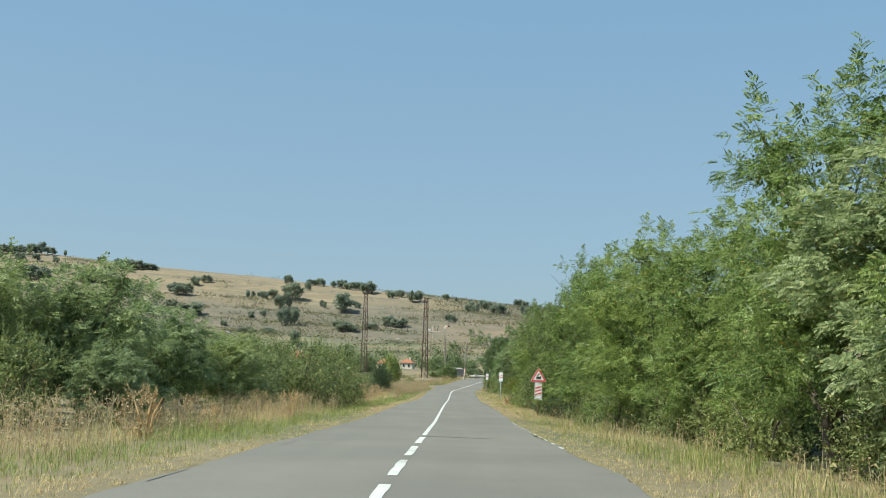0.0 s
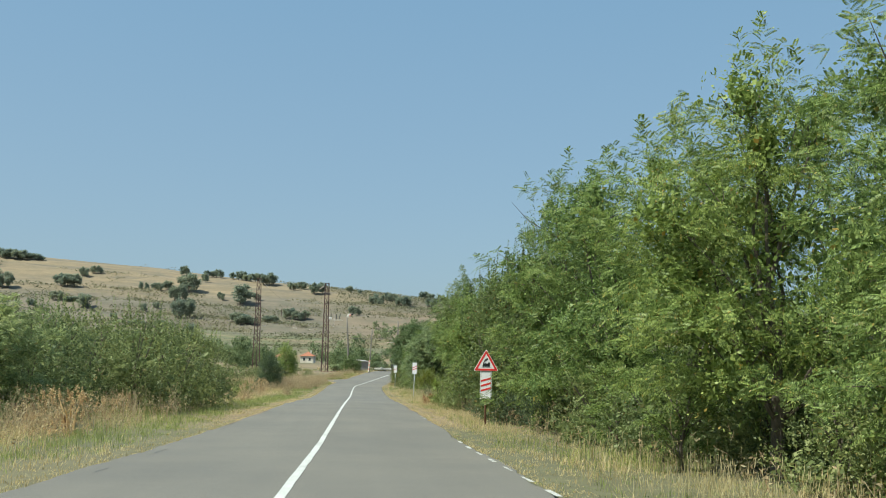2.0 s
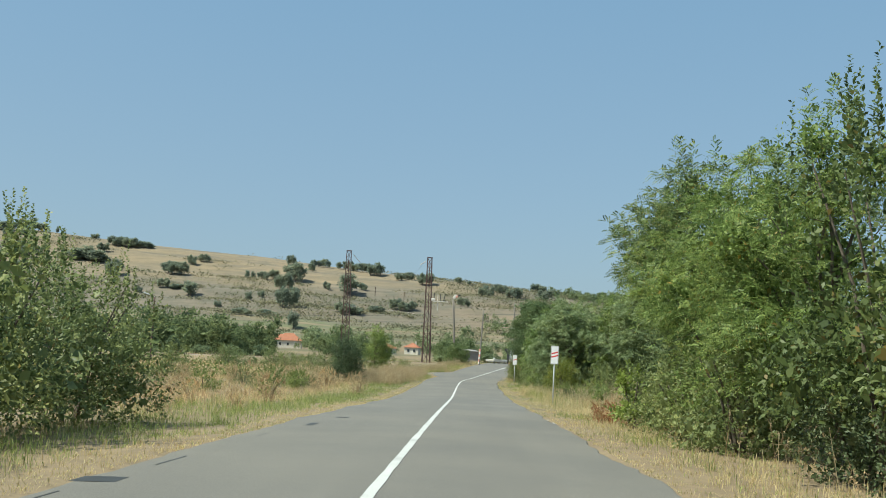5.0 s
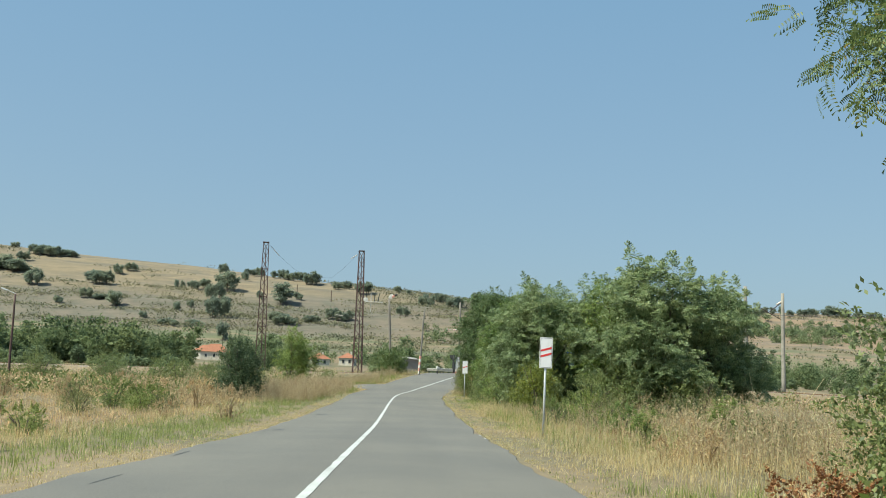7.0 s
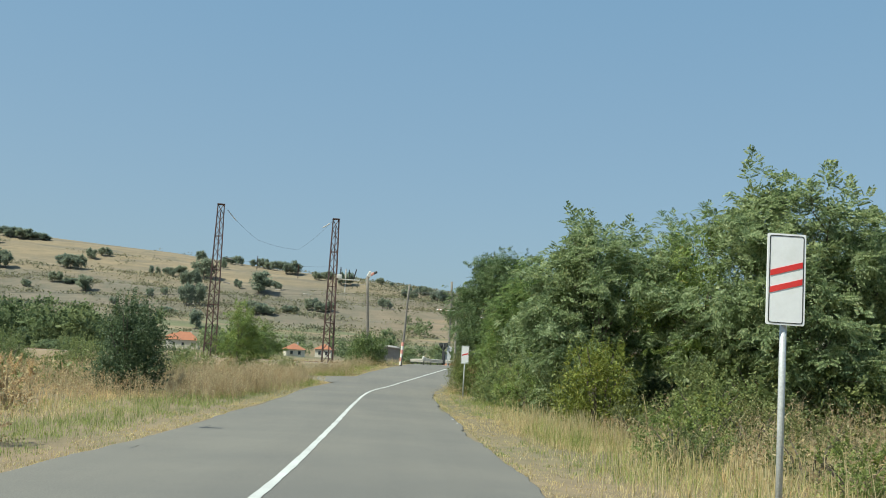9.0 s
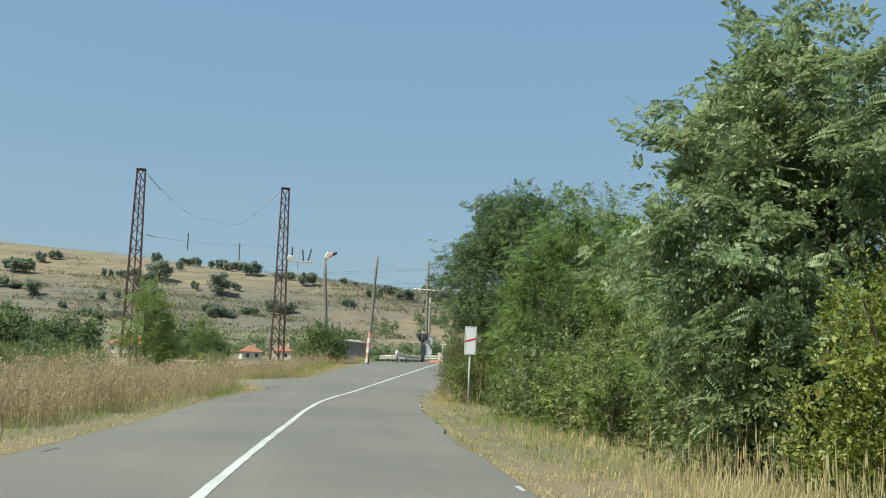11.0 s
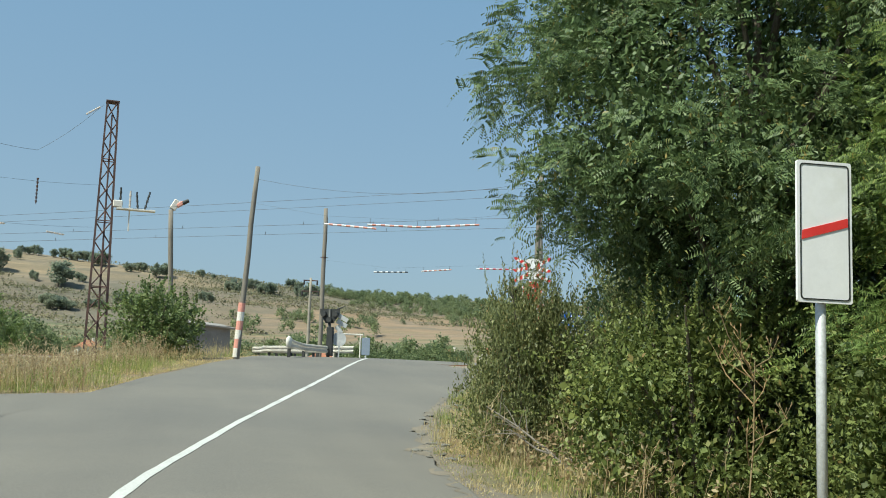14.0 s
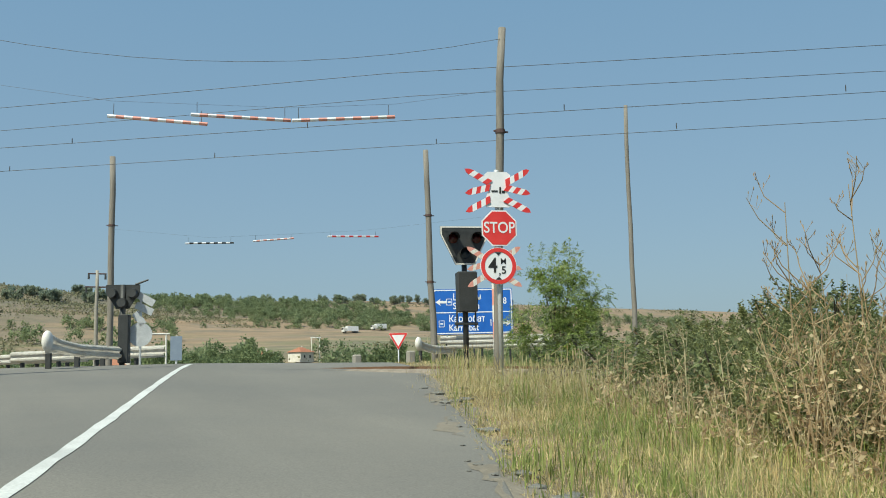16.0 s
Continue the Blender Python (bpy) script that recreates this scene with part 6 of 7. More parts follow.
def direction_sign():
    """The big blue direction board beyond the tracks."""
    x, y = 19.55, 146.0
    z = gz(x, y)
    t = thing("direction_sign", x, y, z, "large blue direction board with white lettering on two posts", "road sign", turn=-24)
    w, h, zc = 3.6, 2.05, 3.77 - z
    for px in (-1.2, 1.2):
        bm = bmesh.new()
        rod(bm, (px, 0.08, -0.3), (px, 0.08, zc + 0.9), 0.06, 0.06, 10)
        part("post", bm, M_ZINC, t)
    plate("sign_board", t, rounded(rect(w, h, 0, zc), 0.1), -0.02, 0.02, M_BLUE)
    plate("white_border", t, rounded(rect(w - 0.06, h - 0.06, 0, zc), 0.09), -0.026, -0.019, M_WHITE, rounded(rect(w - 0.15, h - 0.15, 0, zc), 0.06))
    plate("divider", t, rect(w - 0.15, 0.045, 0, zc - 0.04), -0.026, -0.019, M_WHITE)
    lettering("town_name", "Шумен", 0.42, M_WHITE, t, -0.9, -0.024, zc + 0.64, "LEFT", 0.9)
    lettering("town_name", "Shumen", 0.42, M_WHITE, t, -0.9, -0.024, zc + 0.24, "LEFT", 0.9)
    lettering("distance", "78", 0.42, M_WHITE, t, 1.2, -0.024, zc + 0.44, "LEFT", 0.8)
    lettering("town_name", "Карнобат", 0.42, M_WHITE, t, -1.1, -0.024, zc - 0.34, "LEFT", 0.85)
    lettering("town_name", "Karnobat", 0.42, M_WHITE, t, -1.1, -0.024, zc - 0.74, "LEFT", 0.85)
    lettering("distance", "14", 0.42, M_WHITE, t, 0.72, -0.024, zc - 0.54, "LEFT", 0.8)
    for sx, cx, cz in ((-1, -1.42, zc + 0.44), (1, 1.46, zc - 0.54)):
        o = [(0.26, 0), (0.02, 0.17), (0.08, 0.055), (-0.24, 0.055), (-0.24, -0.055), (0.08, -0.055), (0.02, -0.17)]
        o = [(cx + sx * a, cz + b) for a, b in o]
        plate("arrow", t, o, -0.026, -0.019, M_WHITE)
    for cx, cz in ((-1.06, zc + 0.44), (-1.42, zc - 0.54)):
        plate("road_number_frame", t, rounded(rect(0.26, 0.3, cx, cz), 0.03), -0.026, -0.019, M_WHITE, rounded(rect(0.21, 0.25, cx, cz), 0.02))
        plate("number_bar", t, rect(0.13, 0.06, cx, cz), -0.026, -0.019, M_WHITE)


direction_sign()


def yield_sign():
    x, y = 17.5, 150.0
    z = gz(x, y)
    t = thing("yield_sign", x, y, z, "white triangular give-way sign with a red border, point down", "road sign", turn=-24)
    top = 3.0 - z
    post(t, top - 0.1, 0.035)
    o = [(-0.47, top), (0, top - 0.82), (0.47, top)]
    i = [(q[0] * 0.68, top - 0.27 + (q[1] - top + 0.27) * 0.68) for q in o]
    plate("sign_plate", t, rounded(o, 0.05), -0.012, 0.012, M_WHITE)
    plate("red_border", t, rounded([(q[0] * 0.97, top - 0.27 + (q[1] - top + 0.27) * 0.97) for q in o], 0.04), -0.018, -0.011, M_RED, rounded(i, 0.02))


yield_sign()


def sign_back(x, y, h):
    t = thing("sign_post", x, y, gz(x, y), "grey back of a narrow road sign on a post", "road sign", turn=-20)
    post(t, h, 0.045)
    plate("sign_plate", t, rounded(rect(0.5, 1.05, 0, h - 0.55), 0.04), -0.012, 0.012, surface("blue_grey_sign_back", (0.16, 0.2, 0.27), (0.22, 0.27, 0.34), 2, 0.5))


sign_back(7.1, 150.0, 2.9 - gz(7.1, 150.0))


# ---- guard rails ----
def guard_rail(a, b, height, flare, label, posts=3, base=None, deep=1.0):
    """A W-shaped steel rail on posts from a to b (x, y), its start raised and rounded by flare."""
    a, b = Vector((*a, 0)), Vector((*b, 0))
    z0 = min(gz(a.x, a.y), gz(b.x, b.y)) if base is None else base
    t = thing("guard_rail", a.x, a.y, z0, label, "guard rail", "guard rails at the crossing", math.degrees(math.atan2(b.y - a.y, b.x - a.x)))
    L = (b - a).length
    prof = [(0.0, -0.155), (-0.03, -0.13), (-0.075, -0.105), (-0.08, -0.06), (-0.03, -0.02), (-0.02, 0.0), (-0.03, 0.02), (-0.08, 0.06), (-0.075, 0.105), (-0.03, 0.13), (0.0, 0.155)]
    bm = bmesh.new()
    n = 24
    rows = []
    for k in range(n + 1):
        f = k / n
        lift = flare * max(0, 1 - f * 2.2) ** 1.5
        wide = 1.0 + 0.7 * max(0, 1 - f * 7) * (flare > 0)
        rows.append([bm.verts.new((L * f, p[0], height + lift + p[1] * wide)) for p in prof])
    for k in range(n):
        for j in range(len(prof) - 1):
            bm.faces.new((rows[k][j], rows[k + 1][j], rows[k + 1][j + 1], rows[k][j + 1]))
    bmesh.ops.solidify(bm, geom=bm.faces[:], thickness=0.006)
    part("rail", bm, M_OLDWHITE, t, "ribbed steel rail")
    if flare:
        bm = bmesh.new()
        bmesh.ops.create_uvsphere(bm, u_segments=14, v_segments=10, radius=1.0, matrix=Matrix.Translation((0.05, -0.04, height + flare)) @ Matrix.Diagonal((0.16, 0.11, 0.23, 1)))
        smooth_shade(part("rounded_end", bm, M_OLDWHITE, t, "rounded rail end"))
    for k in range(posts):
        f = (k + 0.25) / posts
        lift = flare * max(0, 1 - f * 2.2) ** 1.5
        bm = bmesh.new()
        box(bm, 0.07, 0.12, height + lift + deep, pose(L * f, 0.07, (height + lift - deep) / 2 + 0.05), 0.008)
        part("post", bm, M_SIGBLACK, t)


guard_rail((0.78, 128.3), (2.75, 131.6), 0.62, 0.16, "white ribbed guard rail with a raised rounded end", 3)
guard_rail((0.3, 136.6), (3.9, 132.2), 0.55, 0.0, "galvanised ribbed guard rail beyond the crossing", 4)
guard_rail((0.0, 139.8), (2.4, 136.8), 0.75, 0.0, "galvanised ribbed guard rail beyond the crossing", 3)
guard_rail((13.4, 138.0), (15.6, 139.5), 0.95, 0.2, "white ribbed guard rail with a raised rounded end", 2)
guard_rail((14.9, 138.7), (18.6, 137.0), 1.0, 0.0, "galvanised ribbed guard rail beside the crossing road", 4, 1.0, 2.4)
guard_rail((15.5, 140.7), (19.4, 139.0), 1.25, 0.0, "galvanised ribbed guard rail beside the crossing road", 4, 1.0, 2.4)


def bollard(x, y):
    t = thing("bollard", x, y, gz(x, y), "short grey concrete marker stone", "bollard", "marker stones")
    bm = bmesh.new()
    box(bm, 0.3, 0.3, 1.1, pose(0, 0, 0.35), 0.05)
    part("body", bm, M_CONCRETE, t)


bollard(12.4, 141.5)
bollard(14.4, 141.0)


# ---- poles ----
def pole(x, y, top_z, r0, r1, label, lean=(0, 0), material=None, fittings=1, name="utility_pole"):
    z = gz(x, y)
    t = thing(name, x, y, z, label, "pole", "poles at the crossing")
    H = top_z - z
    bm = bmesh.new()
    k = 7
    rng = np.random.default_rng(int(abs(x) * 31 + y))
    pts = [Vector((lean[0] * f / k + rng.normal(0, 0.012), lean[1] * f / k + rng.normal(0, 0.012), -0.4 + (H + 0.4) * f / k)) for f in range(k + 1)]
    tube(bm, pts, [r0 + (r1 - r0) * f / k for f in range(k + 1)], 12)
    smooth_shade(part("shaft", bm, material or M_WOODPOLE, t))
    for f in range(fittings):
        q = pts[5 - f * 2]
        bm = bmesh.new()
        rod(bm, q + Vector((-r0 * 1.5, 0, 0)), q + Vector((r0 * 1.8, 0, 0)), 0.018, 0.018, 6)
        rod(bm, q + Vector((0, 0, -0.04)), q + Vector((0, 0, 0.04)), r0 * 1.02, r0 * 1.02, 12)
        part("clamp", bm, M_RUST, t)
    return t, pts, z


pole(4.27, 149.5, 10.55, 0.14, 0.12, "weathered timber pole with an iron clamp beyond the crossing")
pole(8.72, 122.9, 7.75, 0.095, 0.075, "weathered timber pole beside the crossing", (0.18, -0.25), None, 2)
pole(14.75, 139.5, 9.4, 0.13, 0.10, "weathered timber pole with an iron clamp beyond the crossing", (-0.2, 0), None, 2)
pole(16.0, 128.6, 8.4, 0.075, 0.055, "slim weathered pole behind the scrub", (0.03, 0), None, 0)
tl, pl, zl = pole(-1.17, 126.0, 7.95, 0.11, 0.085, "leaning timber pole with a red and white banded foot", (0.40, 0.0), None, 0, "leaning_pole")
for k in range(6):
    bm = bmesh.new()
    a, b = 0.15 + 0.32 * k, 0.15 + 0.32 * (k + 1)
    f0, f1 = a / (7.95 - zl), b / (7.95 - zl)
    rod(bm, (0.40 * f0, 0, a), (0.40 * f1, 0, b), 0.124, 0.122, 12)
    part("painted_band", bm, M_PINK if k % 2 else M_OLDWHITE, tl)


def broken_lamp_pole():
    t, pts, z = pole(-4.6, 160.0, 11.5, 0.2, 0.16, "weathered pole with a battered lamp head on top", (-0.65, 0), M_WOODPOLE, 0, "lamp_pole")
    p = pts[-1]
    bm = bmesh.new()
    box(bm, 0.45, 0.25, 0.75, Matrix.Translation(p + Vector((0.25, 0, 0.35))) @ pose(0, 0, 0, 0, 28, 10), 0.05)
    part("reflector", bm, M_OLDWHITE, t, "pale battered reflector")
    bm = bmesh.new()
    box(bm, 0.28, 0.25, 0.55, Matrix.Translation(p + Vector((0.6, 0, 0.42))) @ pose(0, 0, 0, 0, 52, 0), 0.05)
    part("shade", bm, M_PINK, t, "faded pinkish shade")
    bm = bmesh.new()
    rod(bm, p + Vector((0.75, 0, 0.5)), p + Vector((1.15, 0, 0.72)), 0.16, 0.13, 12)
    part("lamp", bm, M_SIGBLACK, t, "dark lamp barrel")


broken_lamp_pole()


def street_lamp(x, y, top):
    t, pts, z = pole(x, y, top, 0.13, 0.09, "tall village street lamp on a dark pole", (0, 0), M_RUST, 0, "street_lamp")
    p = pts[-1]
    bm = bmesh.new()
    rod(bm, p, p + Vector((-0.9, 0, 0.35)), 0.04, 0.03, 8)
    part("arm", bm, M_ZINC, t)
    bm = bmesh.new()
    box(bm, 0.7, 0.28, 0.16, Matrix.Translation(p + Vector((-1.1, 0, 0.4))) @ pose(0, 0, 0, 0, 20), 0.04)
    part("lamp_head", bm, M_ZINC, t)


street_lamp(-41.6, 120, 7.8)
street_lamp(31.5, 128, 7.6)


def small_line_pole(x, y, top):
    t, pts, z = pole(x, y, top, 0.2, 0.14, "distant power line pole with short crossarms", (0, 0), M_CONCRETE, 0, "power_pole")
    H = top - z
    for dz, w in ((-0.3, 1.6), (-1.5, 2.0)):
        bm = bmesh.new()
        box(bm, w, 0.12, 0.12, pose(0, 0, H + dz), 0.02)
        arm = part("crossarm", bm, M_RUST, t)
        for sx in (-1, 1):
            bm = bmesh.new()
            rod(bm, (sx * w * 0.45, 0, H + dz - 0.5), (sx * w * 0.45, 0, H + dz), 0.1, 0.08, 8)
            part("insulator", bm, M_SIGBLACK, arm)


small_line_pole(8.3, 200, 11.2)


# ---- lattice masts ----
def lattice_mast(x, y, top, w0, w1, label, turn):
    z = gz(x, y)
    t = thing("lattice_mast", x, y, z, label, "mast", "lattice masts", turn)
    H = top - z

    def corner(k, f):
        w = (w0 + (w1 - w0) * f) / 2
        sx, sy = ((-1, -1), (1, -1), (1, 1), (-1, 1))[k % 4]
        return Vector((sx * w, sy * w, -0.3 + (H + 0.3) * f))
    for k in range(4):
        bm = bmesh.new()
        rod(bm, corner(k, 0), corner(k, 1), 0.085, 0.065, 4)
        part("leg", bm, M_RUST, t)
    n = 13
    for k in range(4):
        for i in range(n):
            bm = bmesh.new()
            f0, f1 = (i / n) ** 0.88, ((i + 1) / n) ** 0.88
            a, b = corner(k, f0), corner(k + 1, f1)
            if i % 2:
                a, b = corner(k + 1, f0), corner(k, f1)
            rod(bm, a, b, 0.042, 0.042, 4)
            part("brace", bm, M_RUST, t)
            if i % 3 == 0:
                bm = bmesh.new()
                rod(bm, corner(k, f1), corner(k + 1, f1), 0.035, 0.035, 4)
                part("strut", bm, M_RUST, t)
    bm = bmesh.new()
    box(bm, w1 + 0.15, w1 + 0.15, 0.09, pose(0, 0, H), 0.01)
    part("cap_frame", bm, M_RUST, t)
    bm = bmesh.new()
    rod(bm, (0.1, -w0 * 0.4, -0.3), (0, -w1 * 0.45, H * 0.95), 0.075, 0.05, 6)
    part("down_pipe", bm, M_RUST, t)
    bm = bmesh.new()
    box(bm, w0 + 0.3, w0 + 0.3, 0.4, pose(0, 0, 0.0), 0.04)
    part("footing", bm, M_CONCRETE, t)
    return t, H


ta, ha = lattice_mast(-21.45, 150.1, 17.7, 1.3, 0.68, "tall rusty lattice mast of the railway overhead line", 8)
tb, hb = lattice_mast(-9.2, 156.4, 17.75, 1.3, 0.68, "tall rusty lattice mast with a switch platform", 8)


def switch_platform(t, H):
    zz = H * 0.62
    bm = bmesh.new()
    box(bm, 2.4, 0.5, 0.1, pose(1.9, -0.3, zz), 0.01)
    box(bm, 0.08, 0.08, 2.2, pose(1.5, -0.3, zz - 0.3))
    part("platform", bm, M_OLDWHITE, t, "pale steel platform")
    for k, (dx, hh, tilt) in enumerate(((0.9, 1.5, 0), (1.5, 1.3, 0), (2.0, 1.25, -6), (2.45, 1.35, 12))):
        bm = bmesh.new()
        for i in range(7):
            f = i / 7
            a = Vector((dx + math.sin(radians(tilt)) * hh * f, -0.3, zz + 0.05 + hh * f * 0.9))
            rod(bm, a, a + Vector((0, 0, hh / 8)), 0.085 if i % 2 else 0.05, 0.06, 8)
        part("insulator", bm, M_SIGBLACK if k != 1 else M_PORCELAIN, t)
    bm = bmesh.new()
    box(bm, 0.6, 0.4, 0.45, pose(0.75, -0.35, zz + 0.3), 0.05)
    part("switch_box", bm, M_OLDWHITE, t)


switch_platform(tb, hb)


# ---- wires ----
def wire(name, points, r, label, sag=0.0, group="overhead wires"):
    """A thin wire through points, hanging by sag between them."""
    bm = bmesh.new()
    pts = []
    for a, b in zip(points, points[1:]):
        a, b = Vector(a), Vector(b)
        for k in range(10):
            f = k / 10
            pts.append(a.lerp(b, f) - Vector((0, 0, sag * 4 * f * (1 - f))))
    pts.append(Vector(points[-1]))
    tube(bm, pts, r, 5)
    return tagged(part(name, bm, M_WIRE), label, "wire", group)


def on_track(s, off):
    p = RAIL_AT + RAIL_WAY * s + RAIL_SIDE * off
    return p.x, p.y


for off, zc, zm in ((0.0, 6.7, 7.5), (2.6, 6.75, 7.7)):
    cont, mess = [], []
    for s in range(-120, 121, 40):
        x, y = on_track(s, off)
        dz = -0.03 * min(max(x - 8, 0), 40) * 0.3
        cont.append((x, y, zc + dz))
        mess.append((x, y, zm + dz + (0.0 if s % 80 else 0.35)))
    wire("contact_wire", cont, 0.007, "dark overhead contact wire along the railway")
    m = wire("messenger_wire", mess, 0.007, "dark carrying wire of the railway overhead line", 0.05)
    for s in range(-38, 40, 6):
        x, y = on_track(s + off, off)
        bm = bmesh.new()
        rod(bm, (x, y, zc - 0.02), (x, y, zc + 0.12), 0.012, 0.012, 5)
        part("clip", bm, M_WIRE, m)

# cable over the road with striped height-gauge bars
gauge = wire("gauge_cable", [(-0.80, 126.0, 7.5), (8.85, 122.6, 7.5)], 0.005, "thin cable slung across the road between two poles", 0.5)


def striped_bar(a, b, material, label, pieces=12, r=0.036):
    a, b = Vector(a), Vector(b)
    t = thing("gauge_bar", *a, label, "height bar", "height gauge bars over the road")
    for k in range(pieces):
        bm = bmesh.new()
        rod(bm, (b - a) * (k / pieces), (b - a) * ((k + 1) / pieces), r, r, 8)
        part("band", bm, material if k % 2 else M_WHITE, t)
    for f in (0.06, 0.94):
        p = (b - a) * f
        up = 1.55 - 0.5 * abs(f - 0.5)
        bm = bmesh.new()
        rod(bm, p, p + Vector((0, 0, 0.25)), 0.006, 0.006, 4)
        part("hanger", bm, M_WIRE, t)


lab = "red and white striped height bar hanging over the road"
striped_bar((1.62, 124.9, 5.85), (3.4, 124.4, 5.72), M_PINK, lab)
striped_bar((3.03, 124.1, 5.80), (4.9, 123.9, 5.80), M_PINK, lab)
striped_bar((4.93, 123.9, 5.80), (6.95, 123.6, 5.98), M_PINK, lab)
wire("hanging_cable", [(-0.8, 126, 6.6), (1.7, 124.8, 6.12), (4.9, 123.9, 6.05), (7.0, 123.6, 6.25), (8.85, 122.8, 6.5)], 0.0025, "thin carrying cable of the height bars")
for a, b, m in (((7.09, 148, 6.69), (9.14, 148, 6.79), M_SIGBLACK), ((9.98, 148, 6.89), (11.8, 148, 7.09), M_PINK), ((13.37, 148, 7.23), (15.8, 148, 7.32), M_RED)):
    striped_bar(a, b, m, "striped height bar hanging over the road beyond the tracks", 12, 0.038)
wire("hanging_cable", [(4.4, 149.5, 7.4), (8.1, 148, 6.98), (14.6, 148, 7.52), (16, 148, 7.7), (14.75 + 6, 146, 8.2)], 0.0025, "thin carrying cable of the height bars")

# headspan between the lattice masts
wire("span_wire", [(-21.0, 150.1, 17.4), (-17.4, 151.7, 14.2), (-13.0, 153.4, 13.6), (-9.6, 155.1, 17.2)], 0.01, "span wire sagging between the lattice masts", 0.2)
wire("span_wire", [(-21.0, 150.1, 11.9), (-9.6, 155.1, 12.0)], 0.007, "span wire between the lattice masts", 0.3)
wire("span_wire", [(-20.9, 150.1, 9.2), (-9.7, 155.1, 9.3)], 0.007, "span wire between the lattice masts", 0.3)
for p, q in (((-20.7, 150.1, 17.1), (-19.7, 150.5, 16.0)), ((-9.8, 155.0, 17.0), (-10.6, 154.8, 16.4)), ((-20.6, 150.2, 11.9), (-19.8, 150.5, 11.75)), ((-20.6, 150.2, 9.2), (-19.9, 150.5, 9.1)), ((-15.2, 152.6, 8.9), (-14.4, 152.9, 8.9)), ((-12.2, 153.9, 8.7), (-11.2, 154.2, 8.6)),
             ((-17.3, 151.8, 12.4), (-17.3, 151.8, 10.9)), ((-12.9, 153.6, 11.9), (-12.9, 153.6, 10.3))):
    a, b = Vector(p), Vector(q)
    bm = bmesh.new()
    n = 7
    for k in range(n):
        rod(bm, a.lerp(b, k / n), a.lerp(b, (k + 0.6) / n), 0.075, 0.045, 8)
    rod(bm, a, b, 0.02, 0.02, 6)
    tagged(part("insulator", bm, M_PORCELAIN if abs(a.x - b.x) > 0.1 else M_RUST), "string insulator on the span wires", "insulator", "insulators on the span wires")


# ---- railway ----
def railway():
    bm = bmesh.new()
    rows = []
    for k in range(0, 61):
        s = -120 + k * 4
        x0, y0 = on_track(s, 0)
        z = float(rail_height(np.array(x0)))
        row = []
        for off, dz in ((-2.4, -0.25), (-1.5, 0.06), (4.6, 0.06), (5.6, -0.25)):
            x, y = on_track(s, off)
            row.append(bm.verts.new((x, y, z + dz)))
        rows.append(row)
    for a, b in zip(rows, rows[1:]):
        for j in range(3):
            bm.faces.new((a[j], b[j], b[j + 1], a[j + 1]))
    bed = tagged(part("track_bed", bm, M_BALLAST), "rusty stone ballast of the railway", "track bed", kind="structure")
    for off in (-0.75, 0.75, 2.4, 3.9):
        bm = bmesh.new()
        last = None
        for k in range(31):
            x, y = on_track(-120 + k * 8, off)
            z = float(rail_height(np.array(x))) + 0.03
            ring = [bm.verts.new((x + RAIL_SIDE.x * s, y + RAIL_SIDE.y * s, z + dz)) for s, dz in ((-0.06, -0.085), (-0.02, -0.05), (-0.035, 0.085), (0.035, 0.085), (0.02, -0.05), (0.06, -0.085))]
            if last:
                for q in range(6):
                    bm.faces.new((last[q], ring[q], ring[(q + 1) % 6], last[(q + 1) % 6]))
            last = ring
        tagged(part("rail_track", bm, M_RUSTPOST), "rusty steel rail crossing the road", "rail", "rails of the two tracks")


railway()


def catenary_mast(x, y, top, arm):
    t, pts, z = pole(x, y, top, 0.2, 0.15, "concrete catenary mast of the railway", (0, 0), M_CONCRETE, 0, "catenary_mast")
    H = top - z
    if arm:
        bm = bmesh.new()
        rod(bm, (0, 0, H - 0.8), (arm * 1.9, 0, H - 2.3), 0.035, 0.03, 8)
        rod(bm, (0, 0, H - 2.6), (arm * 2.6, 0, H - 1.2), 0.035, 0.03, 8)
        part("bracket", bm, M_RUST, t)
        bm = bmesh.new()
        rod(bm, (arm * 0.1, 0, H - 0.8), (arm * 0.6, 0, H - 1.1), 0.08, 0.08, 8)
        part("insulator", bm, M_PORCELAIN, t)


catenary_mast(28.6, 110.5, 9.95, 0)
catenary_mast(33.2, 113.5, 9.7, -1)
catenary_mast(58, 92, 9.5, -1)


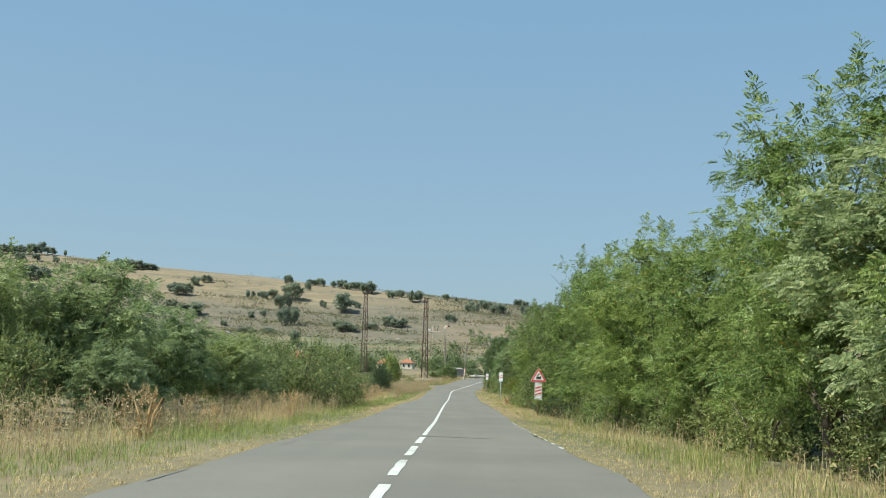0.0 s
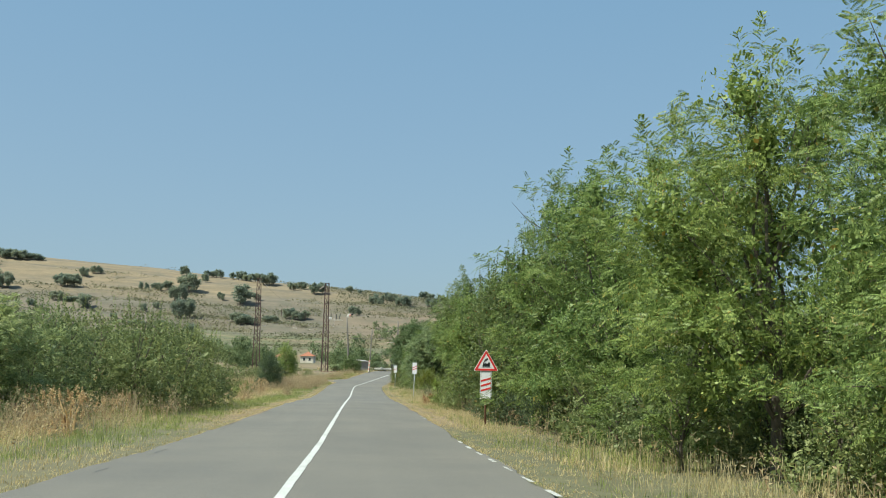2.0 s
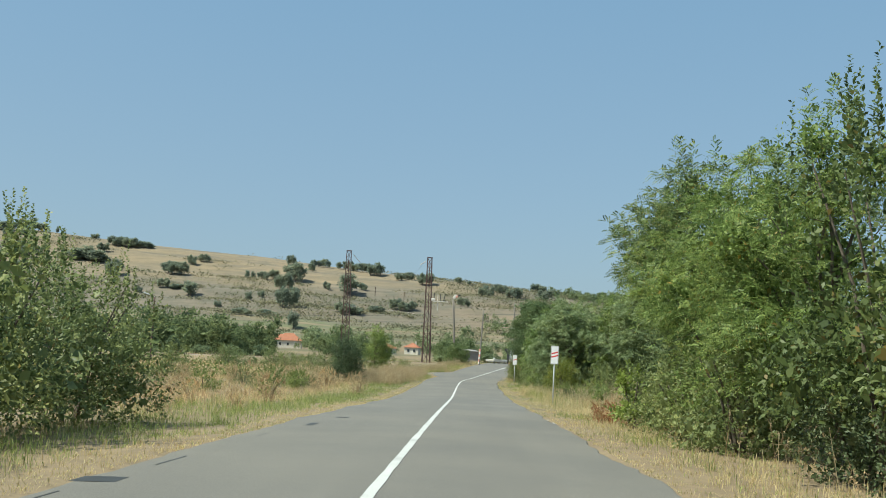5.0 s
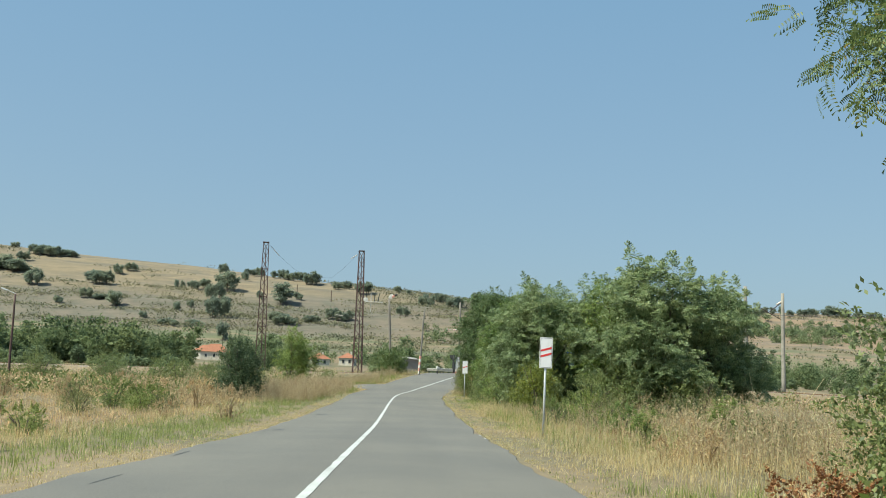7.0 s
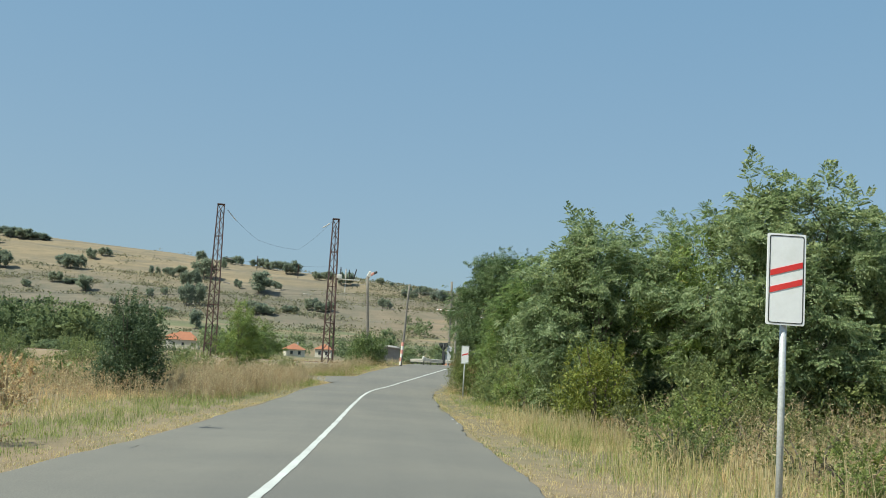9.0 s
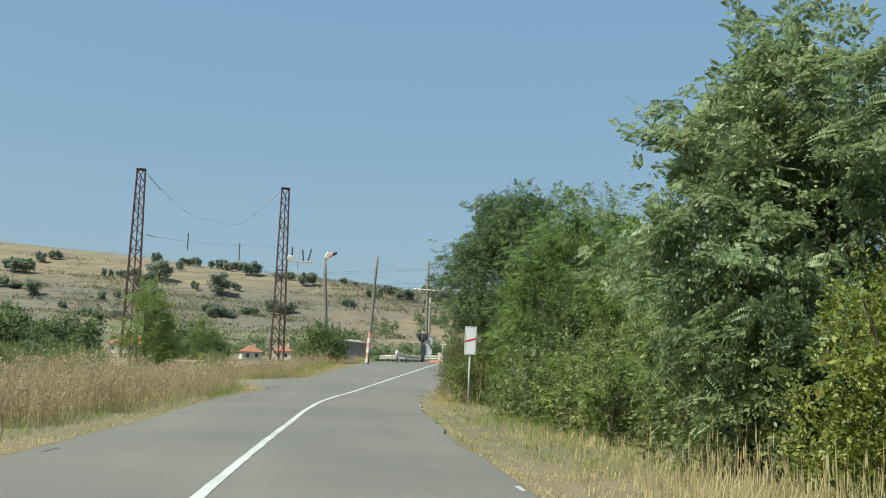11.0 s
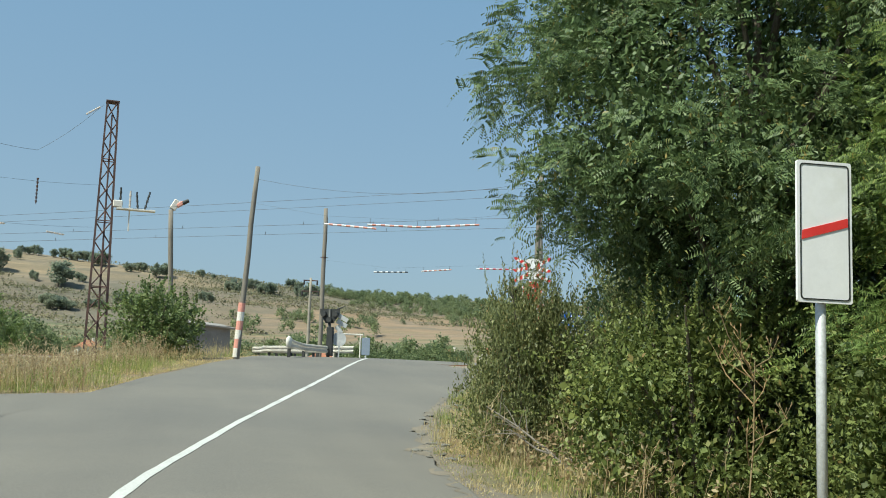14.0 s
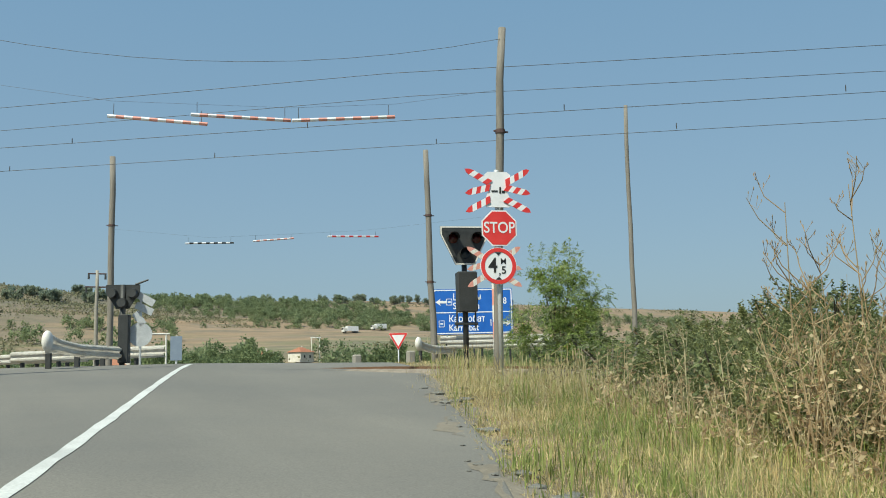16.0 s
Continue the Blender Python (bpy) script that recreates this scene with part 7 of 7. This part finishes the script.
# ---- village ----
def house(x, y, w, d, wall_h, roof_h, turn, label, walls=None, windows=3):
    z = gz(x, y) - 0.2
    t = thing("house", x, y, z, label, "house", "village houses", turn)
    bm = bmesh.new()
    box(bm, w, d, wall_h, pose(0, 0, wall_h / 2), 0.03)
    part("wall", bm, walls or M_PLASTER, t)
    bm = bmesh.new()
    ov = 0.45
    lo = [bm.verts.new(c) for c in ((-w / 2 - ov, -d / 2 - ov, wall_h), (w / 2 + ov, -d / 2 - ov, wall_h), (w / 2 + ov, d / 2 + ov, wall_h), (-w / 2 - ov, d / 2 + ov, wall_h))]
    hi = [bm.verts.new(c) for c in ((-w / 2 + d * 0.42, 0, wall_h + roof_h), (w / 2 - d * 0.42, 0, wall_h + roof_h))]
    for f in ((lo[0], lo[1], hi[1], hi[0]), (lo[1], lo[2], hi[1]), (lo[2], lo[3], hi[0], hi[1]), (lo[3], lo[0], hi[0]), (lo[3], lo[2], lo[1], lo[0])):
        bm.faces.new(f)
    roof = part("roof", bm, M_ROOF, t, "orange tiled hip roof")
    bm = bmesh.new()
    box(bm, 0.5, 0.5, 1.2, pose(w * 0.2, d * 0.1, wall_h + roof_h * 0.9), 0.03)
    part("chimney", bm, M_PLASTER, roof)
    for k in range(windows):
        px = -w / 2 + w * (k + 0.7) / (windows + 0.4)
        bm = bmesh.new()
        box(bm, 0.95, 0.1, 1.2, pose(px, -d / 2 - 0.02, wall_h * 0.55), 0.01)
        win = part("window", bm, M_OLDWHITE, t)
        bm = bmesh.new()
        box(bm, 0.8, 0.04, 1.05, pose(px, -d / 2 - 0.07, wall_h * 0.55))
        part("pane", bm, M_GLASSDARK, win)


house(-75, 401, 10.5, 8, 3.2, 3.0, 6, "white village house with an orange tiled roof")
house(-84, 428, 8, 7, 3.4, 2.6, -10, "village house with an orange tiled roof")
house(-116, 440, 10, 7, 2.4, 1.2, 0, "low pale village building behind trees", None, 2)
house(-30.5, 342, 5.6, 6, 2.2, 1.8, 15, "village house with an orange tiled roof", None, 2)
house(-22.0, 352, 5, 6, 2.6, 1.8, -5, "village house with an orange tiled roof", None, 2)
house(48, 300, 6, 6, 2.6, 2.2, -20, "pale village house with a brown tiled roof", None, 2)
house(101, 453, 7, 6, 3.6, 1.8, 32, "pale gabled house with an orange roof beyond the plain", None, 2)
house(6.4, 168, 3.6, 4, 1.9, 1.1, -10, "low house with an orange tiled roof beyond the crossing", None, 2)


def shed(x, y, turn):
    t = thing("shed", x, y, gz(x, y), "low grey board shed behind a bush", "shed", turn=turn)
    bm = bmesh.new()
    box(bm, 2.5, 2.4, 2.9, pose(0, 0, 1.3), 0.02)
    part("wall", bm, M_SHED, t)
    bm = bmesh.new()
    box(bm, 2.9, 2.8, 0.1, pose(0, 0, 2.85, 6, 4), 0.01)
    part("roof", bm, M_SHED, t)


shed(-2.6, 144.5, 15)


def pipe_frame(x, y, w, h, r, label):
    """Two upright pipes with a bar across their tops."""
    t = thing("pipe_frame", x, y, gz(x, y), label, "frame", "pipe frames")
    for sx in (-0.5, 0.5):
        bm = bmesh.new()
        rod(bm, (sx * w, 0, -0.2), (sx * w, 0, h), r, r, 8)
        part("upright", bm, M_OLDWHITE, t)
    bm = bmesh.new()
    rod(bm, (-0.62 * w, 0, h), (0.62 * w, 0, h), r, r, 8)
    part("top_bar", bm, M_OLDWHITE, t)


pipe_frame(7.4, 159.5, 1.5, 3.6, 0.05, "pale steel pipe frame beyond the crossing")
pipe_frame(106.2, 452, 3.0, 8.6, 0.22, "pale steel frame beside the far house")


def parked_lorry(x, y, turn, body):
    t = thing("lorry", x, y, gz(x, y), "white box lorry far off on the plain", "lorry", "far lorries", turn)
    bm = bmesh.new()
    box(bm, 6.5, 2.4, 2.5, pose(0, 0, 2.2), 0.05)
    part("box_body", bm, body, t)
    bm = bmesh.new()
    box(bm, 2.0, 2.3, 2.3, pose(-4.5, 0, 1.6), 0.15)
    cab = part("cab", bm, M_OLDWHITE, t)
    bm = bmesh.new()
    box(bm, 0.06, 2.0, 0.9, pose(-5.5, 0, 2.1))
    part("windscreen", bm, M_GLASSDARK, cab)
    for wx in (-4.3, 1.2, 2.4):
        for wy in (-1.05, 1.05):
            bm = bmesh.new()
            rod(bm, (wx, wy - 0.15, 0.5), (wx, wy + 0.15, 0.5), 0.5, 0.5, 14)
            part("wheel", bm, M_BLACK, t)


parked_lorry(169, 593, 10, M_WHITE)
parked_lorry(190, 607, 10, M_WHITE)


# ---- crumbling asphalt along the east edge of the ramp ----
def crumb_meshes():
    out = []
    for k in range(4):
        rng = np.random.default_rng(90 + k)
        bm = bmesh.new()
        bmesh.ops.create_icosphere(bm, subdivisions=1, radius=1.0)
        for v in bm.verts:
            v.co *= 1 + rng.normal(0, 0.16)
            v.co.z *= 0.35
        me = bpy.data.meshes.new("crumb")
        bm.to_mesh(me)
        bm.free()
        me.materials.append(M_GRAVEL)
        out.append(me)
    return out


def dirt_shoulder():
    """A worn strip of bare dirt and broken asphalt beside the ramp, with ragged edges."""
    rng = np.random.default_rng(46)
    ys = np.arange(98, 124, 0.12)
    wob = [np.convolve(rng.normal(0, 1, len(ys) + 6), np.ones(7) / 7, "valid") for _ in range(2)]
    e = edge_x(ys, np.ones_like(ys))
    inner = e - 0.1 + 0.22 * wob[0] - 0.12 * (np.sin(ys * 2.3) > 0.55)
    outer = e + 0.42 + 0.3 * wob[1]
    cols = []
    for f in (0.0, 0.35, 0.7, 1.0):
        x = inner + (outer - inner) * f
        h = np.where(x < e, look_up(ROAD_Z, ys) + 0.05 * (1 - np.minimum(1, (x - look_up(ROAD_X, ys)) / look_up(HALF_R, ys))), land(x, ys))
        cols.append(np.stack([x, ys, h + (0.004 if f == 0 else 0.012 if f < 1 else -0.02)], -1))
    v = np.stack(cols, 1).reshape(-1, 3)
    i = (np.arange(len(ys) - 1)[:, None] * 4 + np.arange(3)).ravel()
    link_mesh("dirt_shoulder", raw_mesh("dirt_shoulder", v, np.stack([i, i + 1, i + 5, i + 4], -1), 4), M_DIRT, road, "bare dirt along the broken road edge")


dirt_shoulder()
CRUMBS = crumb_meshes()
rng3 = np.random.default_rng(44)
for k in range(120):
    y = rng3.uniform(103, 121)
    e = float(edge_x(np.array(y), np.array(1)))
    x = e + rng3.normal(0.1, 0.2)
    s = rng3.uniform(0.02, 0.06) if k % 4 else rng3.uniform(0.07, 0.13)
    ob = new("asphalt_crumb", CRUMBS[k % 4])
    ob.parent = road
    top = float(look_up(ROAD_Z, y)) if x < e else land_z(x, y)
    ob.matrix_world = pose(x, y, top + 0.008, 0, 0, rng3.uniform(0, 360)) @ Matrix.Diagonal((s, s * rng3.uniform(0.6, 1.4), s * 0.8, 1))
# dark cracks and chipped patches along the west edge
for k in range(26):
    y = -46 + 6.4 * k + rng3.uniform(-2, 2)
    h = float(look_up(HALF_L, y))
    stripe("edge_crack", y, y + rng3.uniform(0.6, 2.2), -h + rng3.uniform(0.12, 0.6), rng3.uniform(0.012, 0.03), road, M_TAR, 0.003)
